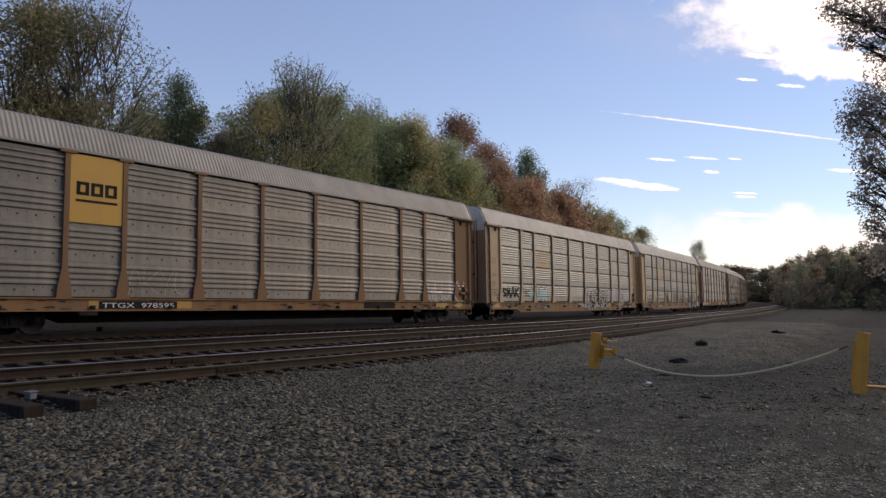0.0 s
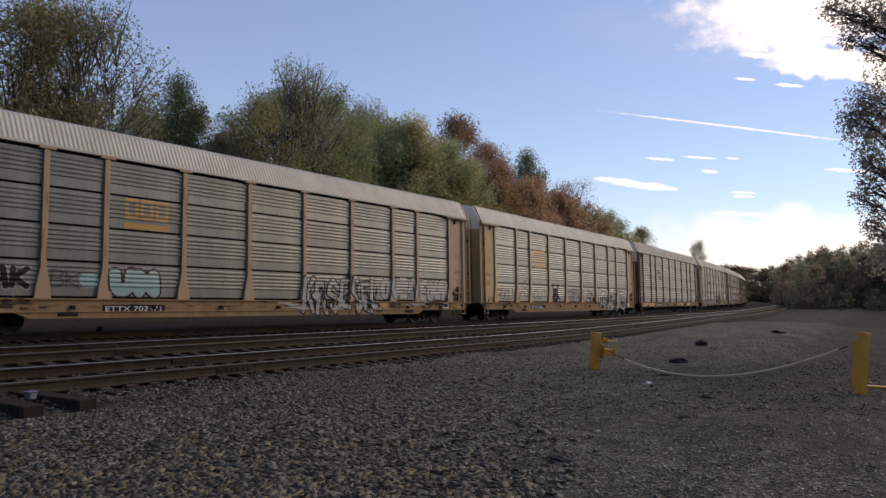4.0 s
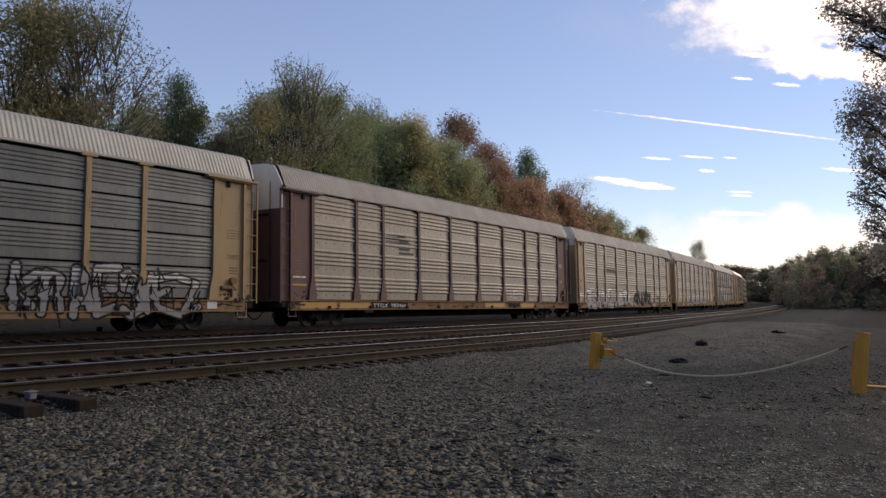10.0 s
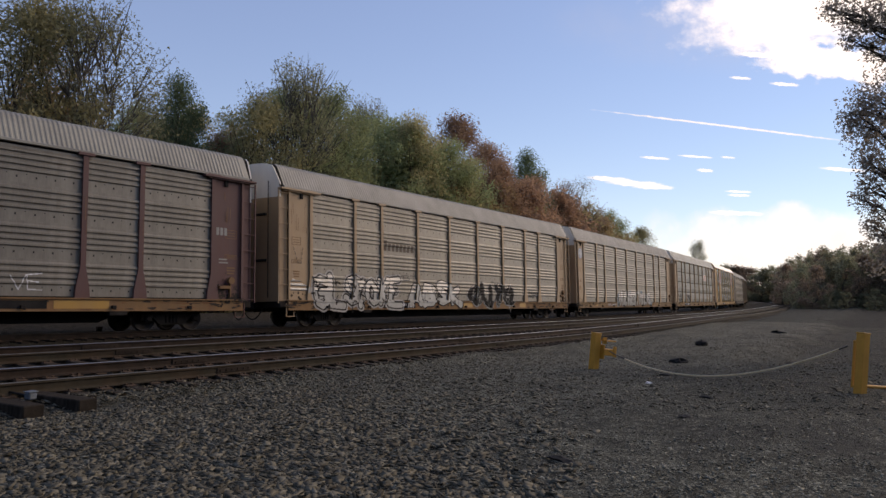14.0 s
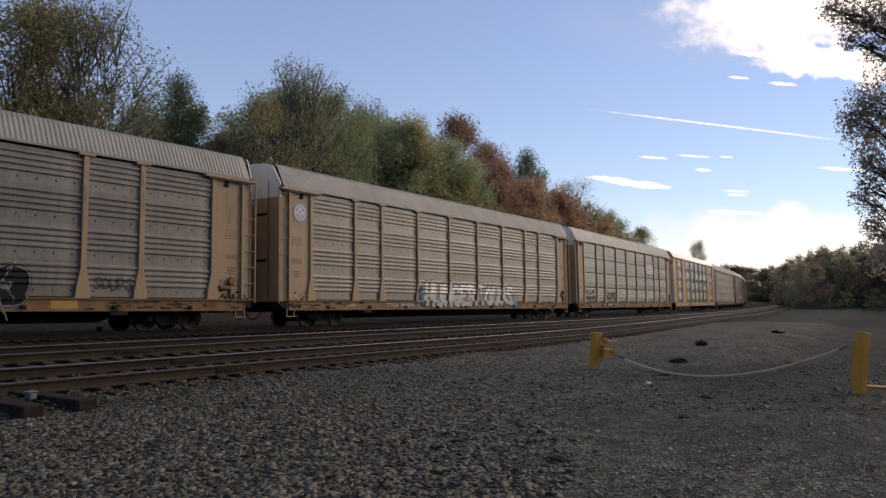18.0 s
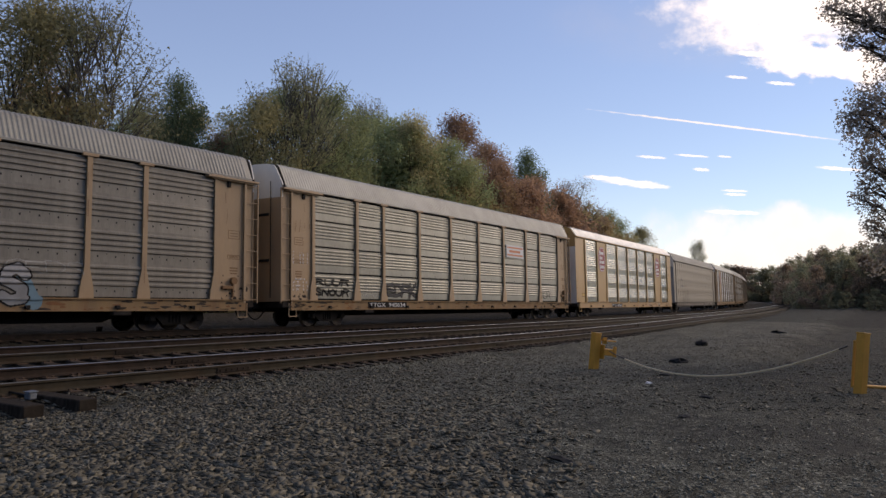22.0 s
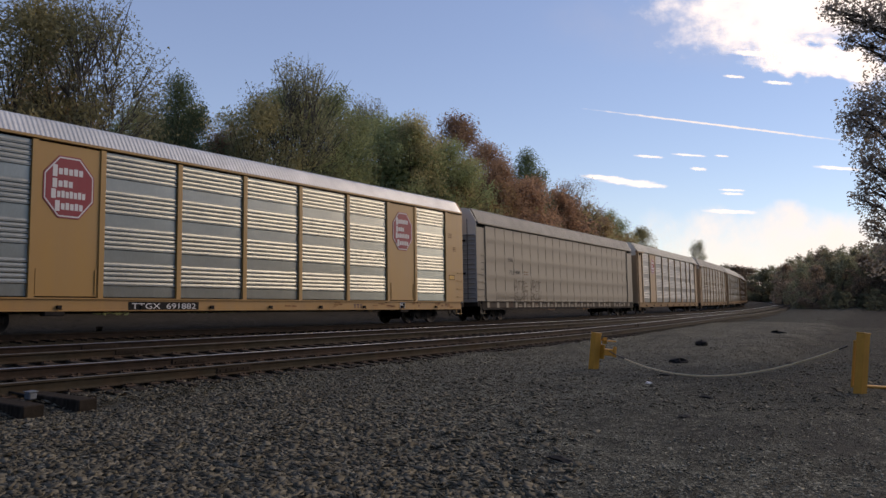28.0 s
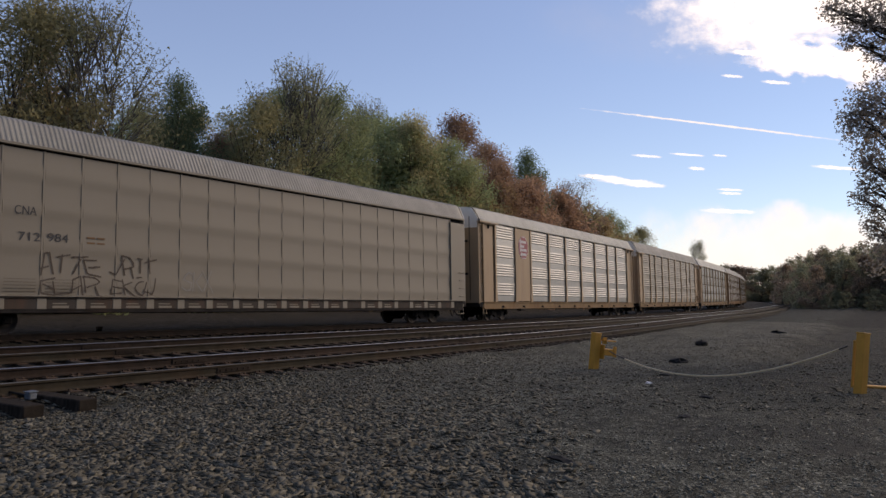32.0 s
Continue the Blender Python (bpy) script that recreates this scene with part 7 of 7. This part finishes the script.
def build_gate():
    a = thing("gate_post", "short yellow steel gate post with welded brackets", "post", "yellow gate posts", pose(*LEFT_POST, 0, 3.5, -26))
    part("tube", Shape().box(-0.082, 0.082, -0.082, 0.082, -0.5, 0.82, 0.013), YELLOW_POST, a)
    part("cap", Shape().box(-0.088, 0.088, -0.088, 0.088, 0.805, 0.825, 0.008), YELLOW_POST, a)
    part("upper_bracket", Shape().box(0.1, 0.42, -0.16, -0.06, 0.66, 0.685, 0.004).box(0.1, 0.2, -0.12, -0.10, 0.60, 0.74), YELLOW_POST, a)
    part("lower_bracket", Shape().box(0.1, 0.40, -0.19, 0.02, 0.36, 0.50, 0.01).box(0.1, 0.14, -0.16, 0.0, 0.28, 0.58, 0.005), YELLOW_POST, a)
    part("bracket_plate", Shape().box(0.34, 0.42, -0.2, -0.17, 0.34, 0.56, 0.004), YELLOW_POST, a)
    b = thing("gate_post", "yellow steel gate post with a side bar", "post", "yellow gate posts", pose(*RIGHT_POST, 0, 3.5, -30))
    part("tube", Shape().box(-0.062, 0.062, -0.062, 0.062, -0.5, 0.81, 0.01), YELLOW_POST, b)
    part("cap", Shape().box(-0.067, 0.067, -0.067, 0.067, 0.798, 0.815, 0.006), YELLOW_POST, b)
    part("hinge_bar", Shape().box(-0.02, 0.02, 0.105, 0.135, 0.05, 0.70, 0.005), YELLOW_POST, b)
    part("hinge", Shape().box(-0.02, 0.02, 0.055, 0.135, 0.66, 0.69, 0.004), YELLOW_POST, b)
    part("hinge", Shape().box(-0.02, 0.02, 0.055, 0.135, 0.06, 0.09, 0.004), YELLOW_POST, b)
    part("ground_bar", Shape().tube((0.07, 0, 0.09), (2.6, -0.1, 0.10), 0.022, n=8), YELLOW_POST, b, "thin yellow bar along the ground")
    p, q = LEFT_POST + Vector((0.1, -0.3, 0.45)), RIGHT_POST + Vector((-0.02, 0.15, 0.62))
    rope = thing("barrier_chain", "sagging chain in a pale sleeve between the gate posts", "chain", at=Matrix.Translation(p))
    n, pts = 40, []
    for i in range(n + 1):
        t = i / n
        c = p.lerp(q, t) - p
        c.z -= 4 * 0.47 * t * (1 - t)
        pts.append(c)
    mid, ends = Shape(), (Shape(), Shape())
    for i in range(n):
        if 4 <= i < n - 1:
            continue
        else:
            e = ends[0 if i < n / 2 else 1]
            d = (pts[i + 1] - pts[i]) / 2
            for k in range(2):
                e.tube(pts[i] + d * (k + 0.08), pts[i] + d * (k + 0.92), 0.011, n=6)
    mid.hose(pts[4:n], 0.013)
    part("sleeve", mid, SLEEVE, rope, "pale yellow plastic sleeve")
    for e in ends:
        part("chain_end", e, CHAIN, rope, "dark bare chain")


def lump(name, label, category, x, y, size, mat, seed, flat=0.4, lift=0.0):
    rng = random.Random(seed)
    bm = bmesh.new()
    bmesh.ops.create_icosphere(bm, subdivisions=2, radius=1)
    for v in bm.verts:
        k = 1 + 0.9 * noise.noise(v.co * 2.3 + Vector((seed, 0, 0)))
        v.co = Vector((v.co.x * size * k, v.co.y * size * 0.6 * k, v.co.z * size * flat * k))
    me = bpy.data.meshes.new(name)
    bm.to_mesh(me)
    bm.free()
    me.materials.append(mat)
    ob = new(name, me)
    ob.matrix_world = pose(x, y, yard_z(x, y) + size * flat * 0.35 + lift, 0, 0, rng.uniform(0, 180))
    return tagged(ob, label, category)


build_gate()
lump("scrap_rubber", "torn piece of black rubber lying on the gravel", "scrap", 27.2, 9.0, 0.30, BLACK_SCRAP, 3, 0.5)
lump("scrap_rubber", "torn piece of black rubber lying on the gravel", "scrap", 17.4, 6.3, 0.24, BLACK_SCRAP, 6, 0.35)
lump("scrap_rubber", "small black scrap on the gravel", "scrap", 5.3, 2.85, 0.10, BLACK_SCRAP, 9, 0.25)
lump("scrap_rubber", "small dark scrap far down the yard", "scrap", 40.0, 9.4, 0.3, BLACK_SCRAP, 12, 0.3)
rng = random.Random(21)
for x, y, k in ((13.6, 5.0, 0.12), (10.2, 3.1, 0.13), (20.8, 4.6, 0.15), (8.0, 2.7, 0.1), (14.9, 2.9, 0.1)):
    lump("dirt_clod", "flat clod of black dirt on the gravel", "dirt clod", x + rng.uniform(-0.3, 0.3), y + rng.uniform(-0.2, 0.2), k, BLACK_SCRAP, rng.randrange(99), 0.16)
lump("litter", "crumpled white scrap of litter", "litter", 11.9, 4.8, 0.08, SCRAP, 4, 0.22)


def build_switch():
    """Long ties, a lock and a target beside the siding."""
    for s, o, turn in ((5.0, -10.6, 9), (4.25, -10.7, 8)):
        p = on_line(s, o, siding(s)[1] - 0.205)
        t = new("switch_tie", cached("switch_tie", lambda: Shape().box(-0.15, 0.15, -1.38, 1.1, -0.19, 0.0, 0.015).mesh("switch_tie", TIE)))
        t.matrix_world = pose(p.x, p.y, p.z + 0.04, -1.5, 0, heading(s) + turn)
        tagged(t, "long dark wooden switch tie with its end bare", "railway tie", "ties of the three tracks")
    p = on_line(4.78, -11.15, 0.0)
    lock = thing("switch_lock", "blue grey steel switch lock on a long tie", "switch lock", at=pose(p.x, p.y, 0.09, 0, 0, 15))
    part("housing", Shape().box(-0.07, 0.07, -0.06, 0.06, 0, 0.11, 0.02), BLUE_STEEL, lock)
    part("lid", Shape().box(-0.08, 0.08, -0.07, 0.07, 0.11, 0.125, 0.006), BLUE_STEEL, lock)
    part("rod", Shape().tube((0, 0.06, 0.05), (0, 0.5, 0.07), 0.02, n=8), DARK_STEEL, lock)
    p = on_line(4.63, -10.1, 0.0)
    st = thing("switch_stand", "low switch stand with a green round target", "switch stand", at=pose(p.x, p.y, bed(-10.1, 4.6), 0, 0, -60))
    part("stand", Shape().box(-0.1, 0.1, -0.1, 0.1, 0, 0.16, 0.02).tube((0, 0, 0.16), (0, 0, 0.50), 0.025, n=8), DARK_STEEL, st)
    disc = Shape()
    disc.lathe_y(0, 0.50, [(-0.02, 0.0), (-0.02, 0.07), (0.02, 0.075), (0.02, 0.0)], 20)
    part("target", disc, GREEN_LENS, st, "green round target")
    p = on_line(13.9, 4.0, -0.55)
    mk = thing("marker_post", "short black marker post beyond the main track", "post", at=pose(p.x, p.y, p.z))
    part("stake", Shape().box(-0.09, 0.09, -0.05, 0.05, -0.2, 0.36, 0.01), DARK_STEEL, mk)
    part("top", Shape().box(-0.11, 0.11, -0.07, 0.07, 0.36, 0.46, 0.02), PLATE, mk)


build_switch()


# ---------------------------------------------------------------- loose stones
def front_z(x, y):
    return max(yard_z(x, y), trackside_z(x, y) if line_place(x, y)[0] > siding(line_place(x, y)[1])[0] - 1.2 else -9)


def stones(name, label, count, area, size, seed, mat, height, thin=1.0, squash=0.42, near=3.4):
    """Loose crushed stones strewn over the gravel; each a rough, tilted block with uneven corners."""
    rng = np.random.default_rng(seed)
    base = np.array([(x, y, z) for x in (-1, 1) for y in (-1, 1) for z in (-1, 1)], float)
    quads = np.array([(0, 1, 3, 2), (4, 6, 7, 5), (0, 4, 5, 1), (2, 3, 7, 6), (0, 2, 6, 4), (1, 5, 7, 3)])
    pts = []
    while len(pts) < count:
        d = near * (area[1] / near) ** rng.random()
        a = rng.uniform(*area[0])
        if rng.random() > (a - area[0][0]) / thin:
            continue
        a = radians(a)
        x, y = d * math.cos(a), d * math.sin(a)
        o, s = line_place(x, y)
        if area[2](s) < o < area[3](s):
            pts.append((x, y, height(x, y)))
    c = np.array(pts)
    k = size[0] + (size[1] - size[0]) * rng.random(count) ** 1.9
    v = base[None] * (0.72 + 0.42 * rng.uniform(-1, 1, (count, 8, 3)))
    v[:, ::2] *= rng.uniform(0.45, 1.0, (count, 1, 3))
    v *= np.stack([k, k * rng.uniform(0.4, 0.85, count), k * squash * rng.uniform(0.45, 1, count)], 1)[:, None]
    t, u = rng.uniform(0, 2 * math.pi, count), rng.normal(0, 0.32, count)
    cu, su = np.cos(u)[:, None], np.sin(u)[:, None]
    v = np.stack([v[..., 0] * cu - v[..., 2] * su, v[..., 1], v[..., 0] * su + v[..., 2] * cu], 2)
    co, si = np.cos(t)[:, None], np.sin(t)[:, None]
    v = np.stack([v[..., 0] * co - v[..., 1] * si, v[..., 0] * si + v[..., 1] * co, v[..., 2]], 2)
    v = v + c[:, None] + np.array([0, 0, 1]) * (k * 0.02)[:, None, None]
    f = (quads[None] + (np.arange(count) * 8)[:, None, None]).reshape(-1, 4)
    me = bpy.data.meshes.new(name)
    me.vertices.add(count * 8)
    me.vertices.foreach_set("co", v.ravel())
    me.loops.add(len(f) * 4)
    me.loops.foreach_set("vertex_index", f.ravel())
    me.polygons.add(len(f))
    me.polygons.foreach_set("loop_start", np.arange(0, len(f) * 4, 4))
    me.materials.append(mat)
    me.update(calc_edges=True)
    tagged(new(name, me), label, "gravel", kind="stuff")


stones("ballast_stones", "loose grey crushed ballast stones", 46000, ((25, 80), 26.0, lambda s: -21.5, lambda s: siding(s)[0] - 0.25), (0.018, 0.062), 1, STONE, front_z, 23.0, 0.26)
stones("yard_gravel", "fine dark gravel strewn over the yard", 36000, ((0, 38), 34.0, lambda s: -23.0, lambda s: siding(s)[0] - 0.8), (0.006, 0.022), 2, YARD_STONE, yard_z)
stones("strewn_stones", "pale and dark stones strewn over the packed yard", 5000, ((0, 34), 60.0, lambda s: -23.0, lambda s: siding(s)[0] - 0.8), (0.02, 0.05), 7, STONE, yard_z, near=9.0)
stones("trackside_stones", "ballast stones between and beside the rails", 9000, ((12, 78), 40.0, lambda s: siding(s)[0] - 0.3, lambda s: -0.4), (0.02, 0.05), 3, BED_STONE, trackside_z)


# ---------------------------------------------------------------- what moves
def motions():
    rows_t = [k * 0.8 for k in range(41)]
    for i, car in enumerate(CARS):
        walk(car, [(t, car_pose(FIRST + PITCH * i - travelled(t))) for t in rows_t])
    for ob, cx, cy, drift, lean, depth in CLOUDS:
        walk(ob, [(t, sky_place((cx + drift[0] * t / 32) / 1300, (cy - drift[1] * t / 32) / 1300, depth, lean)) for t in (0.0, 10.0, 21.0, 32.0)])
    times = [k / 15 for k in range(481)]
    turns = [-math.degrees(travelled(t) / 0.42) for t in times]
    for w, dx in WHEELSETS:
        walk(w, [(t, pose(dx, 0, 0.42, 0, a, 0)) for t, a in zip(times, turns)])


motions()
